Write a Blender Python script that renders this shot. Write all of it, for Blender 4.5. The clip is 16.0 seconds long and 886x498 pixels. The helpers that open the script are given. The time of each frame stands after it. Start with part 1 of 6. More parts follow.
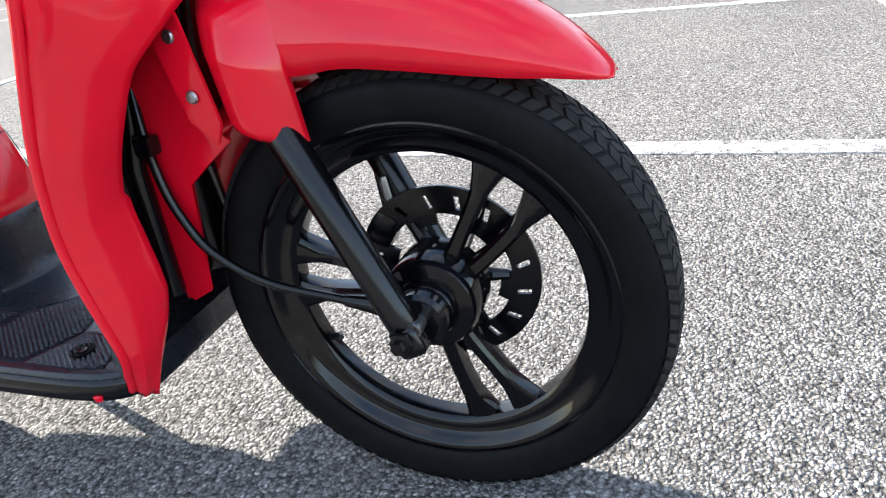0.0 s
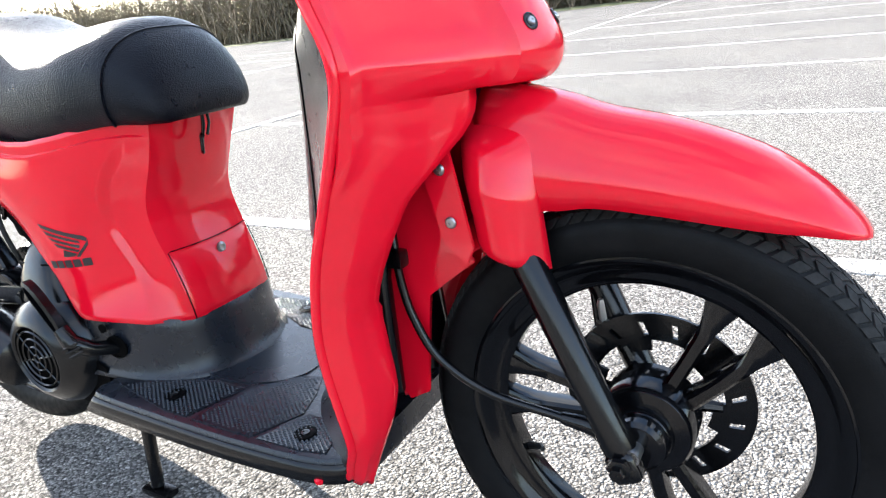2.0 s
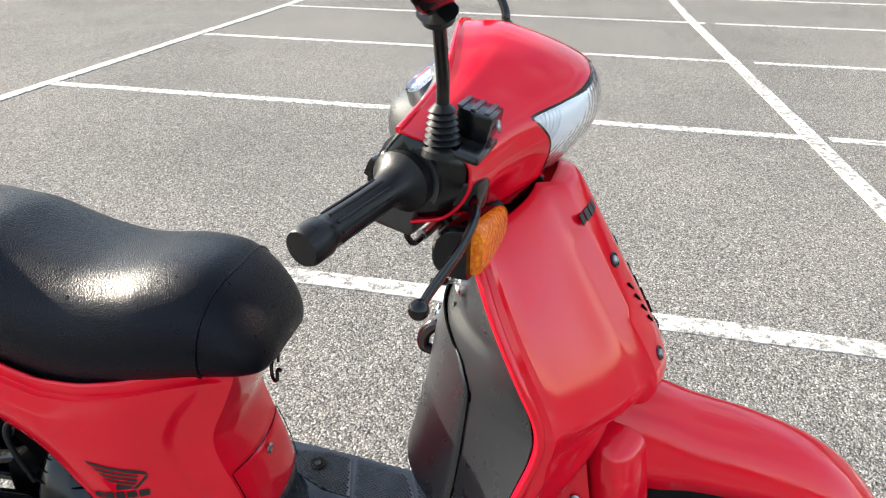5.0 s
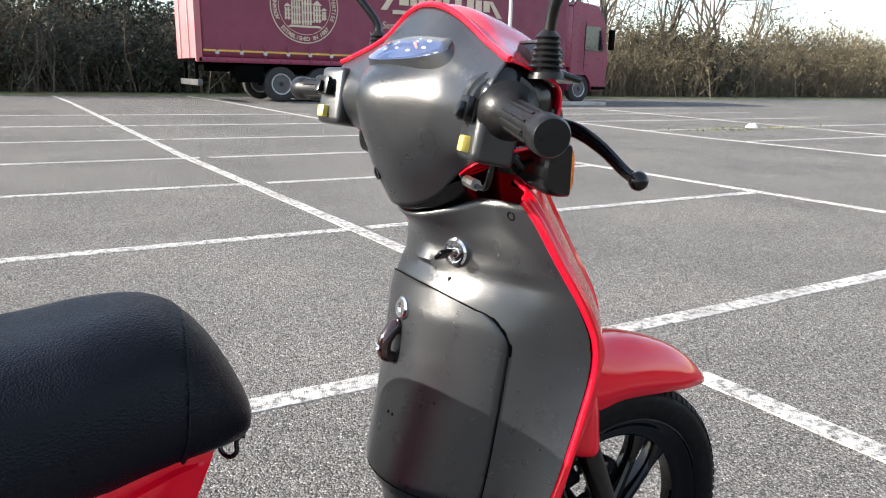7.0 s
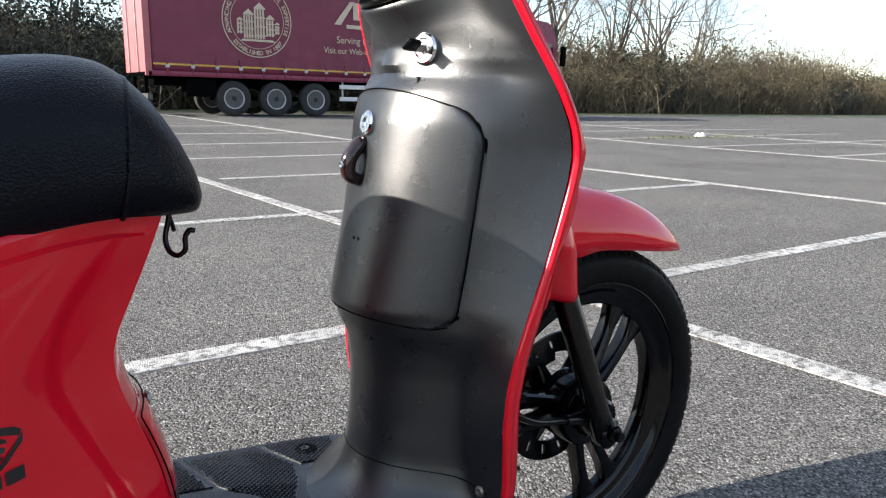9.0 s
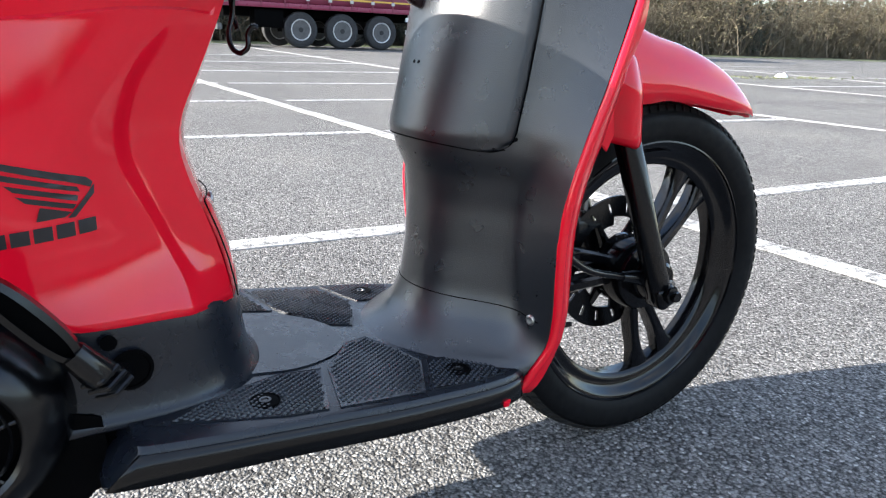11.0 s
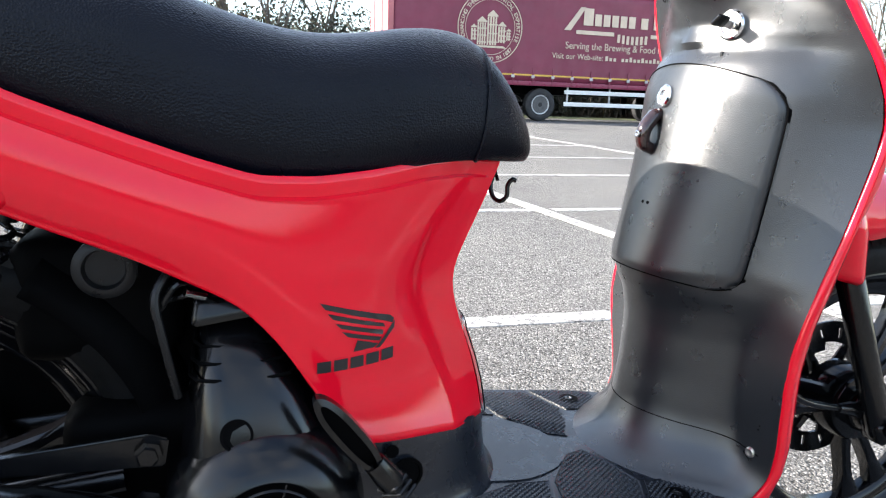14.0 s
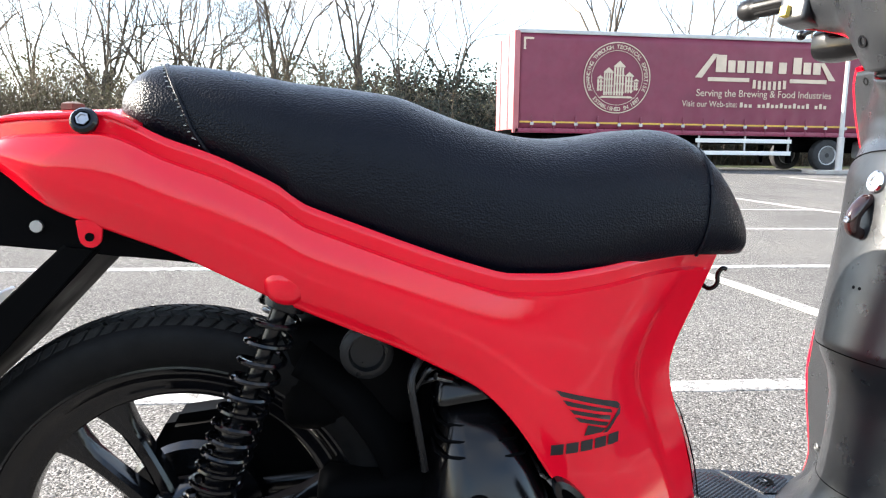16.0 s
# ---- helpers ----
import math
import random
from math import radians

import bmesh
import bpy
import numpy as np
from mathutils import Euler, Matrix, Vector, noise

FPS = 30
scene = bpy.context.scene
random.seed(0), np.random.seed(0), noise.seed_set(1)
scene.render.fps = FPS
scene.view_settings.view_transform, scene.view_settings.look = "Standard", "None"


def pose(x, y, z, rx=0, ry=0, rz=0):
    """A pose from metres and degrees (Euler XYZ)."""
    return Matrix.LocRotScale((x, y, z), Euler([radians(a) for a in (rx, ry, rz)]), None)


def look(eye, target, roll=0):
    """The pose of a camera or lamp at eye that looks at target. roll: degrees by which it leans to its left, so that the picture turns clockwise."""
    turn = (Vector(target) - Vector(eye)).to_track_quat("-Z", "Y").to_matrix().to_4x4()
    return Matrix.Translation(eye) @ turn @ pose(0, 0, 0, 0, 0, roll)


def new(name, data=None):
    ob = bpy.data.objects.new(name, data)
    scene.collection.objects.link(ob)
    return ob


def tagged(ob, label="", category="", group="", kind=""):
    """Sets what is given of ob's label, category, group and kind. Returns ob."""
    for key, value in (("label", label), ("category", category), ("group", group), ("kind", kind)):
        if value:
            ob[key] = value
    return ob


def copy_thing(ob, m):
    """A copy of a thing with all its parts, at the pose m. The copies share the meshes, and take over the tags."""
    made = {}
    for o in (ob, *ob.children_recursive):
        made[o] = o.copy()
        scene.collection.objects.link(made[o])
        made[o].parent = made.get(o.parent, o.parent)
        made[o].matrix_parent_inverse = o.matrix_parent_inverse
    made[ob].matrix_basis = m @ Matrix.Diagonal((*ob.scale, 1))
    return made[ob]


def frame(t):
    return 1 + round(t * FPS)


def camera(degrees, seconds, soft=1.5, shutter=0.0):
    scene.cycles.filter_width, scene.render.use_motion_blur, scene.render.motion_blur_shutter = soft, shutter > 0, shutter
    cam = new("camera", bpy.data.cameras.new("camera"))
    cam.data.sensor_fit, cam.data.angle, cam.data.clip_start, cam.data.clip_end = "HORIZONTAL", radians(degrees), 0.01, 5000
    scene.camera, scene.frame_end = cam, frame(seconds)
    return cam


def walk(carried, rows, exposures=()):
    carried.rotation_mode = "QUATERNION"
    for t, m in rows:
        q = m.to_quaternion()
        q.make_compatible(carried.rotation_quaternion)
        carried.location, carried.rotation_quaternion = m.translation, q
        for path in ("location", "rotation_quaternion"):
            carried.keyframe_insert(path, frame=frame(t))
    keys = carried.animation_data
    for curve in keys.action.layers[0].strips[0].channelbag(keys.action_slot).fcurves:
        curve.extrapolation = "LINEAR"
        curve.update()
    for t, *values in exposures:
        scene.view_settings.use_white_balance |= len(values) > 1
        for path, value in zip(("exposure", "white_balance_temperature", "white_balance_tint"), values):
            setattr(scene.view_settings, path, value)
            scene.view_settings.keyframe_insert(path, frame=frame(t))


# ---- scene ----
cam = camera(65.3, 16.0, 1.2)
EXPOSURES = [(0.0, 2.50, 6500, 10), (1.2, 2.82, 6500, 10), (2.5, 2.88, 6550, 10), (4.2, 2.46, 7000, 8), (6.3, 1.84, 6700, 10), (7.0, 1.76, 6650, 10), (8.0, 1.37, 6600, 10), (9.2, 1.5, 6500, 10), (11.3, 2.31, 6250, 10), (12.7, 2.46, 6250, 10), (13.5, 2.44, 6350, 10), (14.5, 2.42, 6550, 10), (16.0, 2.46, 6650, 10)]
PATH = [
    (0, (0.283, -0.636, 0.658), (-0.381, 1.031, -0.225), -8.4),
    (0.5, (0.234, -0.659, 0.655), (-0.546, 0.968, -0.207), -8.1),
    (1, (0.189, -0.693, 0.677), (-0.686, 0.909, -0.139), -7.7),
    (1.5, (0.18, -0.701, 0.714), (-0.757, 0.9, -0.034), -7.4),
    (2, (0.181, -0.7, 0.74), (-0.781, 0.926, 0.085), -6.9),
    (2.5, (0.185, -0.701, 0.769), (-0.809, 0.929, 0.169), -6.4),
    (3, (0.201, -0.728, 0.777), (-0.815, 0.882, 0.164), -6.2),
    (3.5, (0.191, -0.708, 0.909), (-0.847, 0.833, 0.167), -5.1),
    (4, (0.134, -0.732, 1.135), (-0.855, 0.733, 0.199), -3.4),
    (4.2, (0.084, -0.755, 1.195), (-0.823, 0.759, 0.254), -2.0),
    (6.3, (-0.688, -0.745, 1.194), (0.075, 0.908, 0.366), 0.6),
    (6.5, (-0.73, -0.743, 1.174), (0.146, 0.876, 0.391), 0.9),
    (7, (-0.757, -0.727, 1.002), (0.27, 0.92, 0.518), 1.4),
    (7.5, (-0.781, -0.746, 0.861), (0.308, 0.922, 0.69), 0.5),
    (8, (-0.773, -0.716, 0.828), (0.352, 0.917, 0.564), 0.7),
    (8.5, (-0.761, -0.713, 0.779), (0.375, 0.897, 0.436), 1.0),
    (9, (-0.764, -0.72, 0.744), (0.372, 0.871, 0.323), 1.2),
    (9.2, (-0.764, -0.726, 0.723), (0.364, 0.865, 0.28), 1.4),
    (11.3, (-0.78, -0.749, 0.608), (0.159, 0.913, 0.013), 2.2),
    (11.5, (-0.792, -0.746, 0.609), (0.124, 0.929, 0.012), 2.2),
    (12, (-0.814, -0.748, 0.622), (0.037, 0.963, 0.033), 2.2),
    (12.5, (-0.833, -0.754, 0.631), (-0.041, 0.995, 0.071), 2.2),
    (13, (-0.854, -0.757, 0.655), (-0.117, 1.028, 0.134), 2.2),
    (13.5, (-0.874, -0.764, 0.681), (-0.199, 1.058, 0.209), 2.2),
    (14, (-0.899, -0.769, 0.701), (-0.297, 1.092, 0.28), 2.0),
    (14.5, (-0.932, -0.777, 0.725), (-0.414, 1.119, 0.353), 1.7),
    (15, (-0.965, -0.785, 0.739), (-0.537, 1.141, 0.414), 1.3),
    (15.5, (-0.996, -0.789, 0.747), (-0.649, 1.159, 0.454), 1.0),
    (16, (-1.02, -0.794, 0.752), (-0.755, 1.167, 0.463), 0.7),
]
walk(cam, [(t, look(eye, target, roll)) for t, eye, target, roll in PATH], EXPOSURES)


# ---------- light ----------
world = bpy.data.worlds.new("sky")
scene.world = world
world.use_nodes = True
wn = world.node_tree
sky = wn.nodes.new("ShaderNodeTexSky")
sky.sky_type = "NISHITA"
sky.sun_disc = False
sky.sun_elevation = radians(24)
sky.sun_rotation = radians(-73)
sky.air_density, sky.dust_density, sky.ozone_density = 1.0, 0.6, 1.3
co = wn.nodes.new("ShaderNodeTexCoord")
mp = wn.nodes.new("ShaderNodeMapping")
mp.inputs["Scale"].default_value = (1.0, 1.0, 3.2)
cloud = wn.nodes.new("ShaderNodeTexNoise")
cloud.inputs["Scale"].default_value = 2.4
cloud.inputs["Detail"].default_value = 7
cloud.inputs["Roughness"].default_value = 0.6
cr_ = wn.nodes.new("ShaderNodeValToRGB")
cr_.color_ramp.elements[0].position, cr_.color_ramp.elements[1].position = 0.43, 0.68
mixc = wn.nodes.new("ShaderNodeMix")
mixc.data_type = "RGBA"
mixc.inputs[7].default_value = (3.6, 3.7, 3.9, 1)
wn.links.new(co.outputs["Generated"], mp.inputs[0])
wn.links.new(mp.outputs[0], cloud.inputs["Vector"])
wn.links.new(cloud.outputs[0], cr_.inputs[0])
wn.links.new(cr_.outputs[0], mixc.inputs[0])
wn.links.new(sky.outputs[0], mixc.inputs[6])
wn.links.new(mixc.outputs[2], wn.nodes["Background"].inputs[0])
wn.nodes["Background"].inputs[1].default_value = 0.12
sun_data = bpy.data.lights.new("sun", "SUN")
sun_data.energy, sun_data.angle, sun_data.color = 5.0, radians(0.55), (1.0, 0.93, 0.83)
sun = new("sun", sun_data)
sun.matrix_world = look((-2.16, 0.65, 1.0), (0, 0, 0))


# ---------- materials ----------
def shader(name, rgb, rough=0.5, metal=0.0, coat=0.0, spec=0.5):
    m = bpy.data.materials.new(name)
    m.use_nodes = True
    b = m.node_tree.nodes["Principled BSDF"]
    b.inputs["Base Color"].default_value = (*rgb, 1)
    b.inputs["Roughness"].default_value = rough
    b.inputs["Metallic"].default_value = metal
    b.inputs["Coat Weight"].default_value = coat
    b.inputs["Coat Roughness"].default_value = 0.06
    b.inputs["Specular IOR Level"].default_value = spec
    return m, m.node_tree, b


def nodes(nt, kind, **kw):
    n = nt.nodes.new(kind)
    for k, v in kw.items():
        n.inputs[k].default_value = v
    return n


def coords(nt):
    return nt.nodes.new("ShaderNodeTexCoord").outputs["Object"]


def ramp(nt, src, stops):
    r = nt.nodes.new("ShaderNodeValToRGB")
    e = r.color_ramp.elements
    while len(e) < len(stops):
        e.new(0.5)
    for el, (p, c) in zip(e, stops):
        el.position, el.color = p, (*c, 1)
    nt.links.new(src, r.inputs[0])
    return r.outputs[0]


def bump(nt, b, src, strength, dist, prev=None):
    n = nodes(nt, "ShaderNodeBump", Strength=strength, Distance=dist)
    nt.links.new(src, n.inputs["Height"])
    if prev:
        nt.links.new(prev.outputs[0], n.inputs["Normal"])
    nt.links.new(n.outputs[0], b.inputs["Normal"])
    return n


def worn(name, rgb, rough, vary=0.25, grain=0.0, scale=600.0, metal=0.0, coat=0.0, patch=14.0, rvary=0.12, spec=0.5):
    """A surface with uneven colour and sheen at a broad scale, and a fine grain in relief."""
    m, nt, b = shader(name, rgb, rough, metal, coat, spec)
    c = coords(nt)
    n1 = nodes(nt, "ShaderNodeTexNoise", Scale=patch, Detail=6.0, Roughness=0.65)
    nt.links.new(c, n1.inputs["Vector"])
    lo, hi = [tuple(min(1, v * f) for v in rgb) for f in (1 - vary, 1 + vary)]
    nt.links.new(ramp(nt, n1.outputs[0], [(0.3, lo), (0.7, hi)]), b.inputs["Base Color"])
    n2 = nodes(nt, "ShaderNodeTexNoise", Scale=patch * 3.7, Detail=5.0)
    nt.links.new(c, n2.inputs["Vector"])
    mr = nodes(nt, "ShaderNodeMapRange")
    mr.inputs[1].default_value, mr.inputs[2].default_value = 0.3, 0.7
    mr.inputs[3].default_value, mr.inputs[4].default_value = max(0.03, rough - rvary), min(1, rough + rvary)
    nt.links.new(n2.outputs[0], mr.inputs[0])
    nt.links.new(mr.outputs[0], b.inputs["Roughness"])
    if grain:
        n3 = nodes(nt, "ShaderNodeTexNoise", Scale=scale, Detail=2.0)
        nt.links.new(c, n3.inputs["Vector"])
        bump(nt, b, n3.outputs[0], grain, 0.001)
    return m


RED = worn("red_paint", (0.66, 0.004, 0.018), 0.10, 0.06, 0.03, 90, spec=0.42, patch=5, rvary=0.04)
BLACK = worn("satin_black_paint", (0.0020, 0.0021, 0.0026), 0.21, 0.2, 0.04, 350, patch=18, rvary=0.05, spec=0.37)
RIMBLACK = worn("gloss_black_rim", (0.0022, 0.0022, 0.0028), 0.12, 0.3, 0.03, 300, patch=25, rvary=0.06, spec=0.36)
RUBBER = worn("tyre_rubber", (0.0042, 0.0042, 0.0045), 0.55, 0.35, 0.25, 500, patch=22, spec=0.12)
TREAD = worn("dusty_tread_rubber", (0.018, 0.0175, 0.017), 0.8, 0.4, 0.2, 500, patch=40, spec=0.2)
GRIP = worn("grip_rubber", (0.007, 0.007, 0.0075), 0.36, 0.3, 0.15, 500, spec=0.25)
GREY = worn("dark_grey_grained_plastic", (0.0115, 0.0128, 0.0152), 0.29, 0.10, 0.28, 900, patch=9, rvary=0.025, spec=0.80)
FLOOR = worn("slate_grey_floor_plastic", (0.0075, 0.0095, 0.0140), 0.28, 0.14, 0.14, 700, patch=12, rvary=0.05, spec=0.42)
VINYL = worn("black_vinyl", (0.0014, 0.0022, 0.0052), 0.31, 0.2, 0.0, spec=0.16, rvary=0.04)
CHROME = worn("chrome", (0.75, 0.75, 0.76), 0.14, 0.05, 0.0, metal=1.0, rvary=0.06)
STEEL = worn("dull_steel", (0.38, 0.38, 0.38), 0.35, 0.2, 0.0, metal=1.0)
AMBERBASE = worn("yellow_switch", (0.62, 0.48, 0.10), 0.4, 0.1)
DECAL = worn("black_decal", (0.012, 0.010, 0.011), 0.45, 0.2)
LINE = None


def vinyl_grain():
    nt = VINYL.node_tree
    b = nt.nodes["Principled BSDF"]
    v = nodes(nt, "ShaderNodeTexVoronoi", Scale=460.0, Randomness=0.9)
    nt.links.new(coords(nt), v.inputs["Vector"])
    f = nodes(nt, "ShaderNodeTexNoise", Scale=60.0, Detail=3.0)
    nt.links.new(coords(nt), f.inputs["Vector"])
    first = bump(nt, b, f.outputs[0], 0.004, 0.001)
    bump(nt, b, v.outputs["Distance"], 0.60, 0.0011, first)


vinyl_grain()


def asphalt_nodes(nt, b):
    """Worn chippings in dark binder: colour of each chip at random, relief at chip size."""
    c = coords(nt)
    warp = nodes(nt, "ShaderNodeTexNoise", Scale=110.0, Detail=3.0)
    nt.links.new(c, warp.inputs["Vector"])
    shift = nt.nodes.new("ShaderNodeVectorMath")
    shift.operation = "MULTIPLY_ADD"
    shift.inputs[1].default_value = (0.009, 0.009, 0.009)
    nt.links.new(warp.outputs["Color"], shift.inputs[0])
    nt.links.new(c, shift.inputs[2])
    c = shift.outputs[0]
    v = nodes(nt, "ShaderNodeTexVoronoi", Scale=180.0, Randomness=1.0)
    nt.links.new(c, v.inputs["Vector"])
    v2 = nodes(nt, "ShaderNodeTexVoronoi", Scale=420.0, Randomness=1.0)
    nt.links.new(c, v2.inputs["Vector"])
    chip = ramp(nt, v.outputs["Color"], [(0.0, (0.060, 0.059, 0.058)), (0.45, (0.182, 0.177, 0.171)), (0.8, (0.30, 0.291, 0.280)), (1.0, (0.57, 0.55, 0.52))])
    gap = ramp(nt, v.outputs["Distance"], [(0.34, (1, 1, 1)), (0.78, (0.33, 0.33, 0.33))])
    mul = nt.nodes.new("ShaderNodeMix")
    mul.data_type, mul.blend_type = "RGBA", "MULTIPLY"
    mul.inputs[0].default_value = 1.0
    nt.links.new(chip, mul.inputs[6])
    nt.links.new(gap, mul.inputs[7])
    big = nodes(nt, "ShaderNodeTexNoise", Scale=0.55, Detail=8.0, Roughness=0.62)
    nt.links.new(c, big.inputs["Vector"])
    stain = ramp(nt, big.outputs[0], [(0.30, (0.78, 0.78, 0.79)), (0.52, (1.0, 1.0, 1.0)), (0.72, (1.14, 1.12, 1.09))])
    mul2 = nt.nodes.new("ShaderNodeMix")
    mul2.data_type, mul2.blend_type = "RGBA", "MULTIPLY"
    mul2.inputs[0].default_value = 1.0
    nt.links.new(mul.outputs[2], mul2.inputs[6])
    nt.links.new(stain, mul2.inputs[7])
    inv = nt.nodes.new("ShaderNodeMath")
    inv.operation = "SUBTRACT"
    inv.inputs[0].default_value = 1.0
    nt.links.new(v.outputs["Distance"], inv.inputs[1])
    first = bump(nt, b, v2.outputs["Distance"], 0.25, 0.002)
    bump(nt, b, inv.outputs[0], 0.85, 0.006, first)
    return mul2.outputs[2]


ASPHALT, _nt, _b = shader("worn_asphalt", (0.2, 0.2, 0.2), 1.0, spec=0.02)
_nt.links.new(asphalt_nodes(_nt, _b), _b.inputs["Base Color"])

PAINT, _nt, _b = shader("worn_line_paint", (0.7, 0.7, 0.68), 0.7, spec=0.3)
_asp = asphalt_nodes(_nt, _b)
_c = coords(_nt)
_n = nodes(_nt, "ShaderNodeTexNoise", Scale=26.0, Detail=9.0, Roughness=0.72)
_nt.links.new(_c, _n.inputs["Vector"])
_mask = ramp(_nt, _n.outputs[0], [(0.42, (0, 0, 0)), (0.53, (1, 1, 1))])
_n2 = nodes(_nt, "ShaderNodeTexNoise", Scale=3.0, Detail=5.0)
_nt.links.new(_c, _n2.inputs["Vector"])
_white = ramp(_nt, _n2.outputs[0], [(0.35, (0.34, 0.335, 0.325)), (0.65, (0.53, 0.525, 0.51))])
_mx = _nt.nodes.new("ShaderNodeMix")
_mx.data_type = "RGBA"
_nt.links.new(_mask, _mx.inputs[0])
_nt.links.new(_asp, _mx.inputs[6])
_nt.links.new(_white, _mx.inputs[7])
_nt.links.new(_mx.outputs[2], _b.inputs["Base Color"])

GRASS = worn("rough_grass", (0.085, 0.095, 0.035), 0.9, 0.5, 0.6, 30, patch=1.3)
BARK = worn("grey_brown_bark", (0.095, 0.077, 0.060), 0.9, 0.4, 0.5, 60, patch=3)
TWIG = worn("dry_twigs", (0.125, 0.098, 0.064), 0.9, 0.45, 0, patch=1.5)
LEAF = worn("dull_green_leaves", (0.022, 0.028, 0.013), 0.7, 0.5, 0, patch=2.0)
OLIVE = worn("olive_brown_growth", (0.115, 0.098, 0.052), 0.85, 0.5, 0, patch=2.0)
CURTAIN = worn("maroon_curtain", (0.17, 0.022, 0.050), 0.50, 0.12, 0.2, 8, patch=1.2)
MAROON = worn("maroon_paint", (0.20, 0.020, 0.055), 0.35, 0.1, 0, patch=2.0)
FADED = worn("faded_pink_panel", (0.40, 0.125, 0.135), 0.6, 0.12, 0, patch=1.5)
CREAM = worn("cream_print", (0.58, 0.47, 0.36), 0.6, 0.12, 0, patch=3.0)
ALU = worn("aluminium", (0.44, 0.44, 0.44), 0.45, 0.15, 0, metal=0.3, patch=3.0)
RIMFAR = worn("brake_dusted_wheel", (0.07, 0.07, 0.07), 0.5, 0.3, 0, metal=0.0, patch=9.0)
# near-zero colour and sheen: deep shade among the parts is put into it
DARK = worn("chassis_shade_dark", (0.0013, 0.0013, 0.0015), 0.6, 0.3, 0, patch=4.0, spec=0.03)
YELLOW = worn("yellow_strap", (0.60, 0.36, 0.06), 0.6, 0.2, 0, patch=4.0)
TYREFAR = worn("lorry_tyre", (0.022, 0.022, 0.023), 0.8, 0.3, 0, patch=6.0)
WHITEPL = worn("white_plate", (0.72, 0.72, 0.70), 0.4, 0.05)
KERB = worn("pale_kerb", (0.38, 0.36, 0.33), 0.9, 0.25, 0.4, 40, patch=3.0)

AMBER, _nt, _b = shader("amber_lens", (0.9, 0.25, 0.0), 0.08)
_b.inputs["Transmission Weight"].default_value = 0.15
_v = nodes(_nt, "ShaderNodeTexVoronoi", Scale=230.0)
_nt.links.new(coords(_nt), _v.inputs["Vector"])
bump(_nt, _b, _v.outputs["Distance"], 0.5, 0.003)
_nt.links.new(ramp(_nt, _v.outputs["Distance"], [(0.1, (1.0, 0.30, 0.0)), (0.6, (0.80, 0.15, 0.0))]), _b.inputs["Base Color"])
REDLENS, _nt, _b = shader("red_lens", (0.35, 0.005, 0.008), 0.12, coat=0.5)
GLASS, _nt, _b = shader("clear_lens", (0.95, 0.97, 1.0), 0.05)
_b.inputs["Transmission Weight"].default_value = 1.0
_b.inputs["IOR"].default_value = 1.45
_w = nodes(_nt, "ShaderNodeTexWave", Scale=48.0)
_w.bands_direction = "Y"
_nt.links.new(coords(_nt), _w.inputs["Vector"])
bump(_nt, _b, _w.outputs["Fac"], 0.04, 0.001)
# matt white stands in for bright sky mirrored in the headlight
REFLECT = worn("sky_white_reflector", (0.95, 0.95, 0.95), 0.40, 0.03, 0, metal=0.0)
MIRROR, _nt, _b = shader("mirror_glass", (0.9, 0.9, 0.92), 0.02, 1.0)
CLEAR, _nt, _b = shader("dash_glass", (0.9, 0.95, 1.0), 0.03)
_b.inputs["Transmission Weight"].default_value = 1.0
_b.inputs["IOR"].default_value = 1.22
DIAL = worn("dark_blue_dial", (0.02, 0.035, 0.09), 0.5, 0.2)
DIALMARK = worn("pale_dial_mark", (0.75, 0.78, 0.85), 0.5, 0.05)
NEEDLE = worn("orange_needle", (0.75, 0.12, 0.05), 0.5, 0.05)
WINDOW = worn("dark_cab_glass", (0.02, 0.024, 0.028), 0.08, 0.2, coat=0.5)


# ---------- shaping ----------
def part(name, bm, mat, parent=None, label="", sharp=38):
    """One bmesh as one mesh object, under a thing or a part."""
    bmesh.ops.recalc_face_normals(bm, faces=bm.faces)
    me = bpy.data.meshes.new(name)
    bm.to_mesh(me)
    bm.free()
    me.materials.append(mat)
    me.polygons.foreach_set("use_smooth", [True] * len(me.polygons))
    me.set_sharp_from_angle(angle=radians(sharp))
    ob = new(name, me)
    if parent:
        ob.parent = parent
    if label:
        ob["label"] = label
    return ob


def spline(pts, n):
    """Points of any dimension, resampled along a Catmull-Rom curve through them."""
    p = np.array(pts, float)
    p = np.vstack([2 * p[0] - p[1], p, 2 * p[-1] - p[-2]])
    out = []
    m = len(pts) - 1
    for k in range(n):
        t = k / (n - 1) * m
        i = min(int(t), m - 1)
        u = t - i
        a, b, c, d = p[i:i + 4]
        out.append(0.5 * (2 * b + (c - a) * u + (2 * a - 5 * b + 4 * c - d) * u * u + (3 * b - a - 3 * c + d) * u ** 3))
    return out


def table(rows, z):
    """Linear look-up of the row values at key z; rows are (key, value...) with rising keys."""
    r = np.array(rows, float)
    return [float(np.interp(z, r[:, 0], r[:, i])) for i in range(1, r.shape[1])]


def loft(rings, closed=True, caps=True, bm=None):
    bm = bm or bmesh.new()
    vs = [[bm.verts.new(tuple(map(float, p))) for p in r] for r in rings]
    n = len(vs[0])
    for a, b in zip(vs, vs[1:]):
        for j in range(n if closed else n - 1):
            k = (j + 1) % n
            bm.faces.new((a[j], a[k], b[k], b[j]))
    if caps and closed:
        bm.faces.new(vs[0])
        bm.faces.new(vs[-1][::-1])
    return bm


